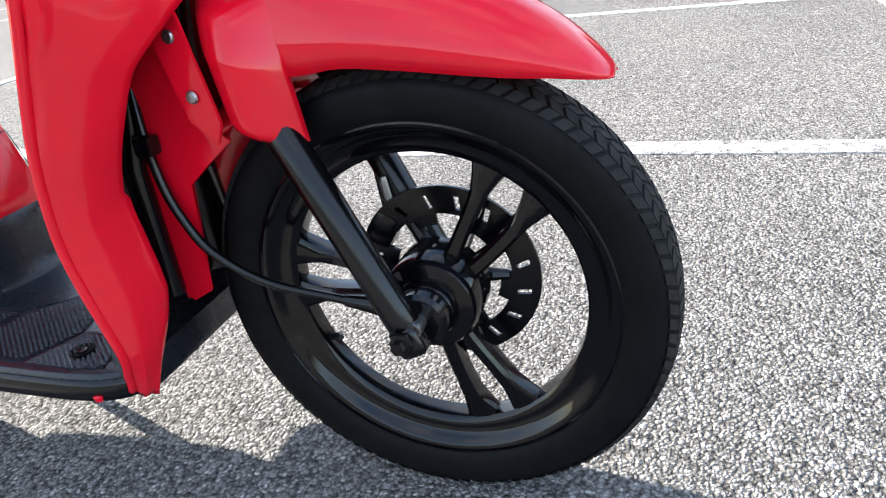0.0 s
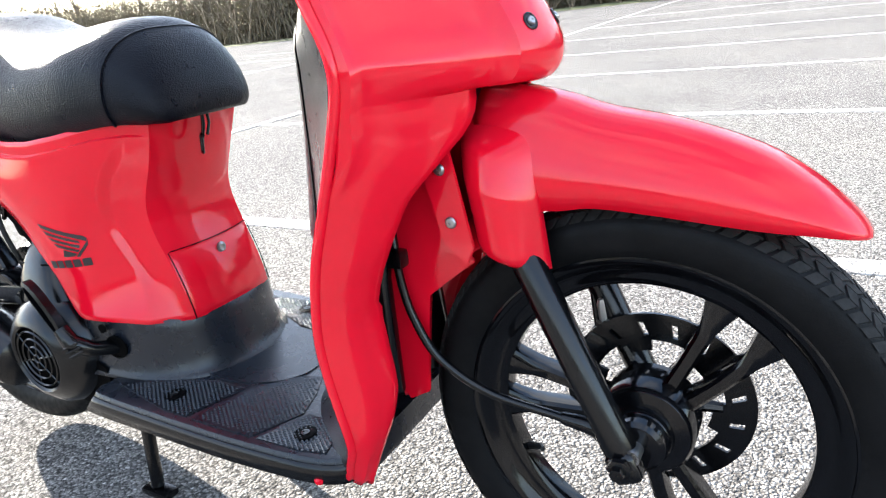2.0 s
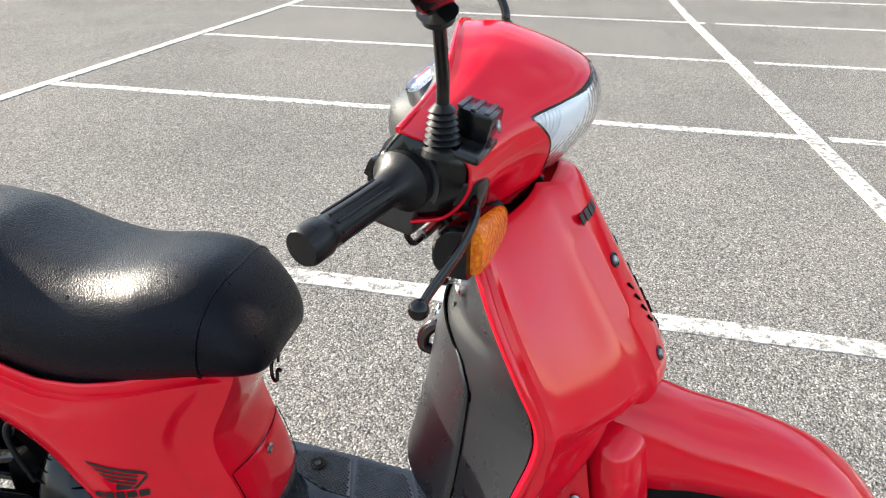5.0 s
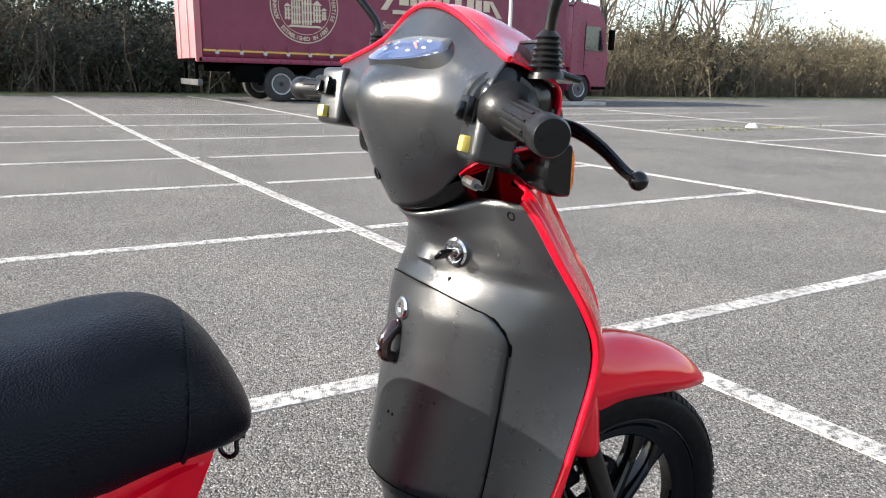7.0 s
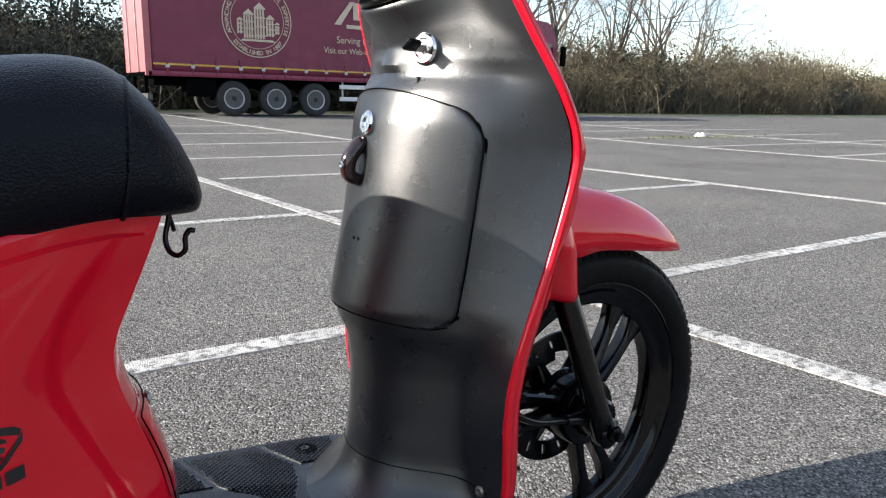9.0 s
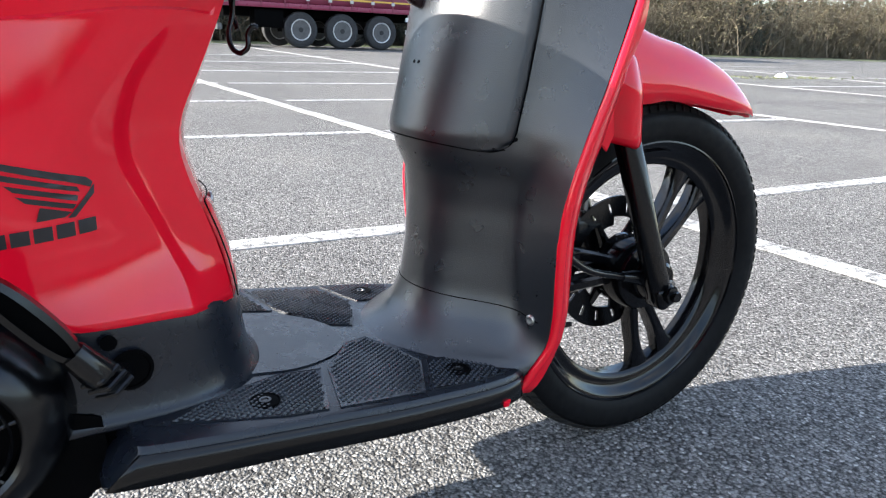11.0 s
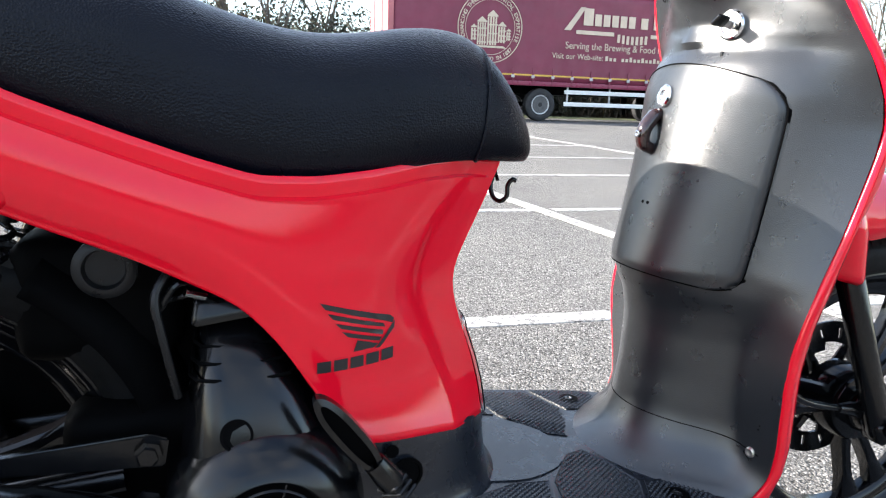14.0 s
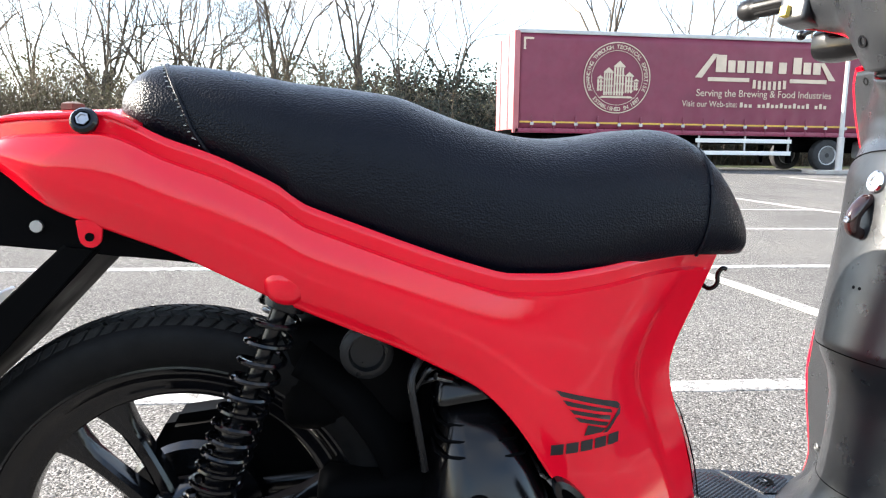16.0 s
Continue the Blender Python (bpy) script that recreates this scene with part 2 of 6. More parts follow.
def tube(path, r, seg=10, bm=None, smooth=0, caps=True):
    pts = [Vector(map(float, p)) for p in (spline(path, smooth) if smooth else path)]
    rad = r if isinstance(r, (list, tuple)) else [r] * len(pts)
    if len(rad) != len(pts):
        rad = np.interp(np.linspace(0, 1, len(pts)), np.linspace(0, 1, len(rad)), rad)
    d0 = (pts[1] - pts[0]).normalized()
    side = d0.orthogonal().normalized()
    rings = []
    for i, p in enumerate(pts):
        d = (pts[min(i + 1, len(pts) - 1)] - pts[max(i - 1, 0)]).normalized()
        side = (side - d * side.dot(d)).normalized()
        up = d.cross(side)
        rings.append([p + float(rad[i]) * (side * math.cos(a) + up * math.sin(a)) for a in np.linspace(0, math.tau, seg, endpoint=False)])
    return loft(rings, True, caps, bm)


def lathe(profile, centre=(0, 0, 0), axis="y", seg=48, bm=None, closed=False):
    """Turned shape: (radius, along) pairs round an axis through centre."""
    rings = []
    c = Vector(centre)
    for r, h in profile + ([profile[0]] if closed else []):
        ring = []
        for k in range(seg):
            a = k * math.tau / seg
            u, v = r * math.cos(a), r * math.sin(a)
            ring.append(c + Vector({"y": (u, h, v), "x": (h, u, v), "z": (u, v, h)}[axis]))
        rings.append(ring)
    return loft(rings, True, not closed, bm)


def rbox(centre, size, bev=0.003, m=None, bm=None, seg=2, taper=1.0):
    """A box with rounded edges; taper narrows its top."""
    own = bmesh.new()
    x, y, z = (s / 2 for s in size)
    v = [own.verts.new((sx * x * k, sy * y * k, sz * z)) for sz, k in ((-1, 1), (1, taper)) for sx, sy in ((-1, -1), (1, -1), (1, 1), (-1, 1))]
    for f in ((3, 2, 1, 0), (4, 5, 6, 7), (0, 1, 5, 4), (1, 2, 6, 5), (2, 3, 7, 6), (3, 0, 4, 7)):
        own.faces.new([v[i] for i in f])
    if bev:
        bmesh.ops.bevel(own, geom=list(own.edges), offset=bev, segments=seg, affect="EDGES", profile=0.6)
    bmesh.ops.transform(own, matrix=Matrix.Translation(centre) @ (m or Matrix()), verts=own.verts)
    if not bm:
        return own
    tmp = bpy.data.meshes.new("tmp")
    own.to_mesh(tmp)
    own.free()
    bm.from_mesh(tmp)
    bpy.data.meshes.remove(tmp)
    return bm


def slab(outline, thick, frame_m, bev=0.0, bm=None, seg=2):
    """A flat outline (u, v) given a thickness along w, laid by the matrix frame_m (u, v, w axes)."""
    own = bmesh.new()
    lo = [own.verts.new((u, v, 0)) for u, v in outline]
    hi = [own.verts.new((u, v, thick)) for u, v in outline]
    n = len(lo)
    own.faces.new(lo[::-1])
    own.faces.new(hi)
    for i in range(n):
        own.faces.new((lo[i], lo[(i + 1) % n], hi[(i + 1) % n], hi[i]))
    if bev:
        bmesh.ops.bevel(own, geom=list(own.edges), offset=bev, segments=seg, affect="EDGES")
    bmesh.ops.transform(own, matrix=frame_m, verts=own.verts)
    if not bm:
        return own
    tmp = bpy.data.meshes.new("tmp")
    own.to_mesh(tmp)
    own.free()
    bm.from_mesh(tmp)
    bpy.data.meshes.remove(tmp)
    return bm


def basis(o, u, v):
    """Matrix with axes u, v and their cross product at o."""
    u = Vector(u).normalized()
    w = u.cross(Vector(v)).normalized()
    v = w.cross(u)
    m = Matrix((u, v, w)).transposed().to_4x4()
    m.translation = Vector(o)
    return m


def solid(ob, thick, offset=-1.0):
    s = ob.modifiers.new("thickness", "SOLIDIFY")
    s.thickness, s.offset = thick, offset
    return ob


def screw(p, normal, r, mat, parent, label="", name="screw"):
    m = basis(p, Vector(normal).orthogonal(), Vector(normal).cross(Vector(normal).orthogonal()))
    bm = bmesh.new()
    rings = []
    for rr, h in ((r, 0), (r, 0.0015), (r * 0.75, 0.003), (r * 0.25, 0.0033), (r * 0.2, 0.0022)):
        rings.append([m @ Vector((rr * math.cos(a), rr * math.sin(a), h)) for a in np.linspace(0, math.tau, 14, endpoint=False)])
    return part(name, loft(rings), mat, parent, label)


# ---------- the scooter: x forward, front axle over the origin ----------
scooter = tagged(new("scooter"), "red step-through motor scooter with black wheels on its centre stand", "scooter")
scooter.location = (0, 0, 0)
FA, RA = (0.016, 0.0, 0.267), (-1.214, 0.0, 0.302)


def wheel(name, c, R, W, parent, turn, label):
    """Cast three-pair spoke wheel; its hub carries tyre, rim and spokes."""
    cx, cy, cz = c
    hub = part(name, lathe([(0.014, -0.05), (0.030, -0.05), (0.034, -0.046), (0.036, -0.036), (0.052, -0.034), (0.056, -0.028), (0.056, 0.026), (0.050, 0.032), (0.03, 0.034), (0.03, 0.048), (0.014, 0.05)], c), RIMBLACK, parent, label)
    prof = [(0.206, -0.031), (0.213, -0.0355), (0.224, -W * 0.97), (0.243, -W * 1.01), (R - 0.012, -W * 0.86), (R - 0.0040, -W * 0.55), (R - 0.0013, 0)]
    prof = prof + [(r, -h) for r, h in prof[-2::-1]] + [(0.203, 0.0)]
    part("tyre", lathe([tuple(p) for p in spline(prof, 34)], c, seg=96, closed=True), RUBBER, hub, "black rubber tyre with zigzag tread")
    bm = bmesh.new()
    n = 96
    for i in range(n):
        a0 = i * math.tau / n
        for s in (-1, 1):
            for (y0, y1), sl, da in (((0.001, 0.0145), 0.032, 0.0), ((0.0163, 0.0283), -0.030, 0.5), ((0.0301, 0.0385), 0.024, 0.2)):
                pts = []
                for yy, off in ((y0, 0), (y1, sl), (y1, sl + 0.046), (y0, 0.046)):
                    a = a0 + off + (da + (0.5 if s > 0 else 0)) * math.tau / n
                    f = (yy / W) ** 2
                    pts.append((a, yy, R - 0.0035 - 0.0115 * f ** 1.4, R - 0.0115 * f ** 1.4 - (0.003 if yy > 0.034 else 0)))
                lo = [bm.verts.new((cx + p[2] * math.cos(p[0]), s * p[1], cz + p[2] * math.sin(p[0]))) for p in pts]
                hi = [bm.verts.new((cx + p[3] * math.cos(p[0]), s * p[1], cz + p[3] * math.sin(p[0]))) for p in pts]
                bm.faces.new(hi)
                for k in range(4):
                    bm.faces.new((lo[k], lo[(k + 1) % 4], hi[(k + 1) % 4], hi[k]))
    part("tread", bm, TREAD, hub, sharp=20)
    rim = [(0.2105, -0.034), (0.2105, -0.0325), (0.2045, -0.031), (0.2000, -0.0285), (0.1945, -0.0225), (0.1895, -0.0190), (0.1825, -0.0180), (0.176, -0.0160), (0.1720, -0.012), (0.1705, 0.0)]
    rim = rim + [(r, -h) for r, h in rim[-2::-1]] + [(0.208, 0.0345), (0.201, 0.018), (0.201, -0.018), (0.208, -0.0345)]
    part("rim", lathe(rim, c, seg=96, closed=True), RIMBLACK, hub, "glossy black painted rim with chipped edges", 30)
    for k in range(3):
        for s in (-1, 1):
            a = radians(turn + 120 * k)
            base, tip = a + s * radians(14) - radians(5), a + s * radians(9.8)
            rows = []
            for f in np.linspace(0, 1, 9):
                r = 0.030 + f * (0.178 - 0.030)
                ang = base + (tip - base) * f
                w = 0.0125 - 0.003 * math.sin(math.pi * min(1, f * 1.1)) + 0.011 * max(0, f - 0.8) / 0.2
                th = 0.017 - 0.004 * f
                o = Vector((math.cos(ang), 0, math.sin(ang)))
                t = Vector((-math.sin(ang), 0, math.cos(ang)))
                ring = []
                for q in range(10):
                    b = q * math.tau / 10
                    ring.append(Vector(c) + o * r + t * w * (abs(math.cos(b)) ** 0.6) * math.copysign(1, math.cos(b)) + Vector((0, 1, 0)) * th * (abs(math.sin(b)) ** 0.6) * math.copysign(1, math.sin(b)))
                rows.append(ring)
            part("spoke", loft(rows), RIMBLACK, hub)
    va = radians(turn + 153)
    vo = Vector((math.cos(va), 0, math.sin(va)))
    part("valve", tube([Vector(c) + vo * 0.173, Vector(c) + vo * 0.150 + Vector((0, -0.010, 0)), Vector(c) + vo * 0.143 + Vector((0, -0.018, 0))], [0.005, 0.0045, 0.0035], 8), GRIP, hub)
    return hub


front = wheel("front_wheel", FA, 0.267, 0.041, scooter, 53.0, "black cast front wheel with paired spokes")
rear = wheel("rear_wheel", RA, 0.270, 0.043, scooter, 125.5, "black cast rear wheel with paired spokes")


# brake disc: a ring with slots, built of cells
def slotted_disc(c, y, thick):
    radii = [0.064, 0.078, 0.085, 0.101, 0.108, 0.112]
    n = 96
    bm = bmesh.new()
    vs = {}

    def v(i, j, s):
        key = (i, j % n, s)
        if key not in vs:
            a = j * math.tau / n + (0.05 * i if 2 <= i <= 3 else 0.075)
            vs[key] = bm.verts.new((c[0] + radii[i] * math.cos(a), y + s * thick, c[2] + radii[i] * math.sin(a)))
        return vs[key]

    def has(i, j):
        if i < 0 or i > 4:
            return False
        if i == 2 and j % 6 == 0:
            return False
        if i == 0 and (j // 8) % 2 == 0:
            return False
        return True

    for i in range(5):
        for j in range(n):
            if not has(i, j):
                continue
            for s in (0, 1):
                bm.faces.new([v(i, j, s), v(i + 1, j, s), v(i + 1, j + 1, s), v(i, j + 1, s)])
            for (di, dj), e in (((-1, 0), ((i, j), (i, j + 1))), ((1, 0), ((i + 1, j), (i + 1, j + 1))), ((0, -1), ((i, j), (i + 1, j))), ((0, 1), ((i, j + 1), (i + 1, j + 1)))):
                if not has(i + di, (j + dj) % n):
                    bm.faces.new([v(*e[0], 0), v(*e[1], 0), v(*e[1], 1), v(*e[0], 1)])
    return bm


part("brake_disc", slotted_disc(FA, 0.042, 0.004), BLACK, front, "dark slotted brake disc")
# five arms hold the disc to the hub
for k in range(6):
    a = k * math.tau / 6
    o = Vector((math.cos(a), 0, math.sin(a)))
    part("disc_arm", tube([Vector(FA) + o * 0.04 + Vector((0, 0.043, 0)), Vector(FA) + o * 0.075 + Vector((0, 0.044, 0))], [0.010, 0.006], 8), BLACK, front)

caliper = part("brake_caliper", rbox((-0.060, 0.056, 0.322), (0.030, 0.034, 0.046), 0.008, pose(0, 0, 0, 0, 25, 0)), BLACK, scooter, "black hydraulic brake caliper")
rbx = rbox((-0.048, 0.052, 0.352), (0.018, 0.016, 0.020), 0.004)
part("caliper_bolt", rbx, BLACK, caliper)
part("bleed_nipple", tube([(-0.048, 0.05, 0.355), (-0.050, 0.046, 0.382), (-0.050, 0.046, 0.389)], [0.005, 0.005, 0.0035], 8), STEEL, caliper)

# fork: one leg each side of the wheel, leaning back
for s in (-1, 1):
    top, bot = Vector((-0.136, s * 0.071, 0.585)), Vector((0.011, s * 0.071, 0.245))
    d = (bot - top).normalized()
    pts = [top, top + d * 0.10, top + d * 0.105, bot - d * 0.05, bot - d * 0.045, bot - d * 0.006, bot]
    leg = part("fork_leg", tube(pts, [0.0155, 0.0155, 0.0182, 0.0182, 0.0190, 0.0190, 0.017], 24), BLACK, scooter, "black painted fork leg")
    part("axle_lug", rbox(bot - d * 0.008, (0.034, 0.040, 0.038), 0.010, pose(0, 0, 0, 0, -24, 0), seg=3), BLACK, leg)
    part("axle_nut", lathe([(0.004, -0.014), (0.008, -0.014), (0.0085, -0.006), (0.013, -0.005), (0.014, 0.0)], (bot.x - 0.005, s * 0.094, bot.z + 0.014), seg=6), BLACK, leg)
part("axle", tube([(FA[0], -0.085, FA[2]), (FA[0], 0.085, FA[2])], 0.009, 12), STEEL, scooter)
gear = part("speedometer_drive", lathe([(0.012, -0.064), (0.026, -0.064), (0.031, -0.060), (0.033, -0.046), (0.033, -0.034)], FA, seg=28), RIMBLACK, scooter, "black speedometer drive beside the hub")
part("drive_arm", tube([(-0.002, -0.056, 0.272), (-0.042, -0.059, 0.283), (-0.067, -0.063, 0.288)], [0.013, 0.010, 0.007], 12), BLACK, gear)
part("speedometer_cable", tube([(-0.067, -0.063, 0.288), (-0.148, -0.078, 0.314), (-0.204, -0.086, 0.354), (-0.230, -0.088, 0.401), (-0.243, -0.086, 0.446), (-0.250, -0.080, 0.50), (-0.262, -0.060, 0.58)], 0.0052, 10, smooth=40), BLACK, scooter, "black speedometer cable")
part("brake_hose", tube([(-0.056, 0.056, 0.338), (-0.064, 0.062, 0.40), (-0.075, 0.066, 0.44), (-0.12, 0.075, 0.52), (-0.16, 0.07, 0.58)], 0.005, 10, smooth=20), BLACK, scooter, "black brake hose")


# ---- front fender ----
def fender():
    """Arched red mudguard; each station has a ridge, a shoulder and a lower lip."""
    st = [  # x, ridge z, lip z, half width
        (-0.150, 0.656, 0.552, 0.058), (-0.110, 0.654, 0.536, 0.066), (-0.060, 0.642, 0.534, 0.066), (-0.020, 0.628, 0.538, 0.065), (0.040, 0.615, 0.532, 0.063),
        (0.090, 0.600, 0.525, 0.061), (0.135, 0.581, 0.519, 0.058), (0.172, 0.557, 0.515, 0.052), (0.198, 0.534, 0.510, 0.042), (0.214, 0.517, 0.506, 0.028), (0.220, 0.508, 0.504, 0.014)]
    rows = []
    for x, zr, zl, w in spline(st, 34):
        ring = []
        for k in range(-14, 15):
            a = k / 14
            y = w * math.copysign(min(1.0, 1.06 * abs(a) ** 0.9) if abs(a) < 0.999 else 1.0, a)
            z = zl + (zr - zl) * max(0.0, 1 - abs(a) ** 2.6) ** 0.75
            ring.append((x, y, z))
        rows.append(ring)
    return loft(rows, False)


fend = solid(part("front_fender", fender(), RED, scooter, "glossy red front mudguard", 50), 0.004)


def fork_cover(s):
    """Rounded column that swells out of the mudguard's flank and hangs down over the fork."""
    rows = []
    for k in range(34):
        f = k / 33
        z = 0.634 - 0.153 * f
        g = max(0.0, min(1.0, (z - 0.531) / 0.104))
        yc = 0.0665 * min(1.0, 1.06 * (max(0.0, 1 - g ** (1 / 0.75))) ** (0.9 / 2.6)) - 0.003
        e = min(1.0, f / 0.27)
        ay = 0.0365 * e * e * (3 - 2 * e) * (1 - 0.25 * max(0.0, (f - 0.9) / 0.1) ** 2)
        ax = 0.045 - 0.003 * f
        xc = -0.126 + 0.018 * f
        rows.append([(xc + ax * q, s * (yc + ay * (0.5 + 0.5 * math.cos(math.pi * q)) ** 0.40), z - 0.25 * ax * q * min(1.0, f * 3)) for q in np.linspace(-1, 1, 33)])
    return loft(rows, False)


for s in (-1, 1):
    cov = solid(part("fork_cover", fork_cover(s), RED, fend, "red fork cover moulded into the mudguard", 60), 0.004)
    out = [(-0.196, 0.592), (-0.158, 0.605), (-0.140, 0.50), (-0.150, 0.478), (-0.176, 0.503)]
    fl = part("cover_flange", slab([(x, z) for x, z in out], 0.004, basis((0, s * 0.090, 0), (1, 0, 0), (0, 0, 1)), 0.001), RED, fend)
    for z, x in ((0.584, -0.170), (0.527, -0.163)):
        screw((x, s * 0.0955, z), (0, s, 0), 0.0065, STEEL, fl)


# inner guard behind the wheel
def inner_guard():
    rows = []
    for a in np.linspace(radians(110), radians(176), 20):
        r = 0.290 + 0.012 * math.sin((a - radians(110)) * 2.2)
        ring = []
        for k in range(-8, 9):
            u = k / 8
            rr = r - 0.030 * abs(u) ** 3
            ring.append((rr * math.cos(a), 0.072 * u, FA[2] + rr * math.sin(a) + 0.0))
        rows.append(ring)
    return loft(rows, False)


solid(part("inner_guard", inner_guard(), RED, fend, "red inner splash guard behind the front wheel", 50), 0.004, 1)
out = [(-0.262, 0.60), (-0.175, 0.60), (-0.178, 0.502), (-0.150, 0.476), (-0.215, 0.430), (-0.232, 0.298), (-0.262, 0.282), (-0.292, 0.330), (-0.285, 0.45)]
for s in (-1, 1):
    part("guard_side", slab(out, 0.005, basis((0, s * 0.070, 0), (1, 0, 0), (0, 0, 1)), 0.0015), RED, fend, "red side plate of the splash guard")
part("cable_clip", rbox((-0.243, -0.088, 0.478), (0.022, 0.02, 0.022), 0.006), BLACK, fend)
part("steering_column", tube([(-0.275, 0, 0.30), (-0.285, 0, 0.50), (-0.255, 0, 0.62)], 0.035, 14), BLACK, scooter, "black frame tube behind the leg shield")
part("frame_down_tube", tube([(-0.275, -0.085, 0.30), (-0.272, -0.085, 0.45), (-0.262, -0.05, 0.60)], 0.013, 10), BLACK, scooter)


# ---- leg shield ----
EDGE = [(0.200, -0.330, 0.150), (0.215, -0.308, 0.160), (0.240, -0.296, 0.168), (0.270, -0.283, 0.176), (0.310, -0.283, 0.182), (0.360, -0.288, 0.186), (0.410, -0.290, 0.189), (0.460, -0.283, 0.191), (0.510, -0.269, 0.194),
        (0.560, -0.250, 0.195), (0.610, -0.232, 0.194), (0.660, -0.216, 0.193), (0.690, -0.211, 0.192), (0.720, -0.216, 0.191), (0.760, -0.235, 0.187), (0.810, -0.261, 0.172), (0.850, -0.279, 0.158), (0.872, -0.289, 0.143)]


HEM, NOSE = [], []


def upper_front():
    """Upper red nose: edge, bevel, cheek, ridge, bulge and centre, row by row."""
    rows_c = [  # edge z, bevel (x, y, z), ridge (x, y, z), centre (x, z)
        (0.648, (-0.196, 0.176, 0.661), (-0.124, 0.072, 0.661), (-0.107, 0.655)),
        (0.664, (-0.192, 0.176, 0.678), (-0.104, 0.072, 0.665), (-0.081, 0.660)),
        (0.684, (-0.189, 0.177, 0.696), (-0.093, 0.070, 0.683), (-0.069, 0.675)),
        (0.700, (-0.194, 0.176, 0.709), (-0.095, 0.068, 0.705), (-0.070, 0.699)),
        (0.730, (-0.208, 0.172, 0.739), (-0.113, 0.066, 0.741), (-0.088, 0.737)),
        (0.780, (-0.234, 0.164, 0.789), (-0.147, 0.062, 0.795), (-0.121, 0.795)),
        (0.830, (-0.258, 0.150, 0.840), (-0.181, 0.058, 0.853), (-0.157, 0.857)),
        (0.860, (-0.272, 0.140, 0.872), (-0.202, 0.055, 0.891), (-0.181, 0.899)),
        (0.872, (-0.281, 0.130, 0.890), (-0.220, 0.053, 0.920), (-0.201, 0.929)),
        (0.873, (-0.290, 0.124, 0.894), (-0.236, 0.052, 0.927), (-0.221, 0.936)),
    ]
    flat = []
    for ez, b, r, c in rows_c:
        ex, ew = table(EDGE, ez)
        flat.append([ex, ew, ez, *b, *r, *c])
    rows = []
    for f in spline(flat, 46):
        E, B, Rg, C = Vector(f[0:3]), Vector(f[3:6]), Vector(f[6:9]), Vector((f[9], 0, f[10]))
        half = []
        Q = E.lerp(B, 0.55) + Vector((0.004, 0.005, 0))
        for a, b2, n in ((E, Q, 3), (Q, B, 3)):
            half += [a.lerp(b2, k / n) for k in range(n)]
        for k in range(8):
            t = k / 8
            half.append(B.lerp(Rg, t) + Vector((0.004 * math.sin(math.pi * t) - 0.005 * max(0.0, (t - 0.6) / 0.4) ** 1.5, 0, 0)))
        half += [Rg + Vector((-0.0065, 0.0, 0)), Rg + Vector((0.0085, -0.0065, 0.0))]
        if not rows:
            HEM.extend(half[:15])
        S = Rg + Vector((0.0085, -0.0065, 0.0))
        NOSE.append(((S.z + C.z) / 2, C.x, S.x, S.y))
        for k in range(1, 6):
            t = k / 5
            half.append(Vector((S.x + (C.x - S.x) * math.sin(t * math.pi / 2), S.y * (1 - t), S.z + (C.z - S.z) * t)))
        right = [(p.x, -p.y, p.z) for p in half]
        left = [(p.x, p.y, p.z) for p in half[:-1]][::-1]
        rows.append(right + left)
    return loft(rows, False)



INNER = [(0.205, -0.282, 0.158), (0.251, -0.263, 0.154), (0.272, -0.255, 0.149), (0.292, -0.247, 0.145), (0.313, -0.242, 0.139), (0.334, -0.239, 0.135), (0.358, -0.239, 0.135), (0.382, -0.241, 0.136), (0.405, -0.241, 0.138), (0.427, -0.241, 0.141), (0.447, -0.238, 0.142), (0.467, -0.232, 0.142), (0.487, -0.224, 0.142), (0.505, -0.215, 0.142), (0.524, -0.206, 0.140), (0.550, -0.193, 0.137), (0.575, -0.178, 0.132), (0.60, -0.166, 0.124), (0.625, -0.150, 0.100), (0.642, -0.132, 0.074), (0.656, -0.120, 0.066)]


def strip(s, bm):
    """Flank from the floor up to the hem of the nose, which it joins."""
    rows = []
    run = [0.0]
    for a, b in zip(HEM, HEM[1:]):
        run.append(run[-1] + (b - a).length)
    for z in np.linspace(0.203, 0.648, 48):
        w = max(0.0, min(1.0, (z - 0.560) / 0.088))
        w = w * w * (3 - 2 * w)
        ex, ew = table(EDGE, z)
        ix, iw = table(INNER, min(z, 0.655))
        iz = z - 0.012 * max(0, (z - 0.6) / 0.06)
        ring = []
        for k in range(15):
            t = run[k] / run[-1]
            out = 0.007 * math.sin(math.pi * t) * (1 if z < 0.5 else max(0.2, 1 - (z - 0.5) / 0.16))
            step = 0.007 * (1 if t > 0.62 else 0) if z < 0.44 else 0.0
            p = Vector((ex + (ix - ex) * t + out, ew + (iw - ew) * t ** 1.25 + out * 0.6 - step, z + (iz - z) * t))
            p = p.lerp(HEM[k] + Vector((0, 0, z - 0.648)), w)
            ring.append((p.x, s * p.y, p.z))
        rows.append(ring)
    return loft(rows, False, bm=bm)


bm = upper_front()
for s in (-1, 1):
    strip(s, bm)
bmesh.ops.remove_doubles(bm, verts=bm.verts, dist=0.0004)
shield = solid(part("leg_shield", bm, RED, scooter, "glossy red front leg shield", 40), 0.004)


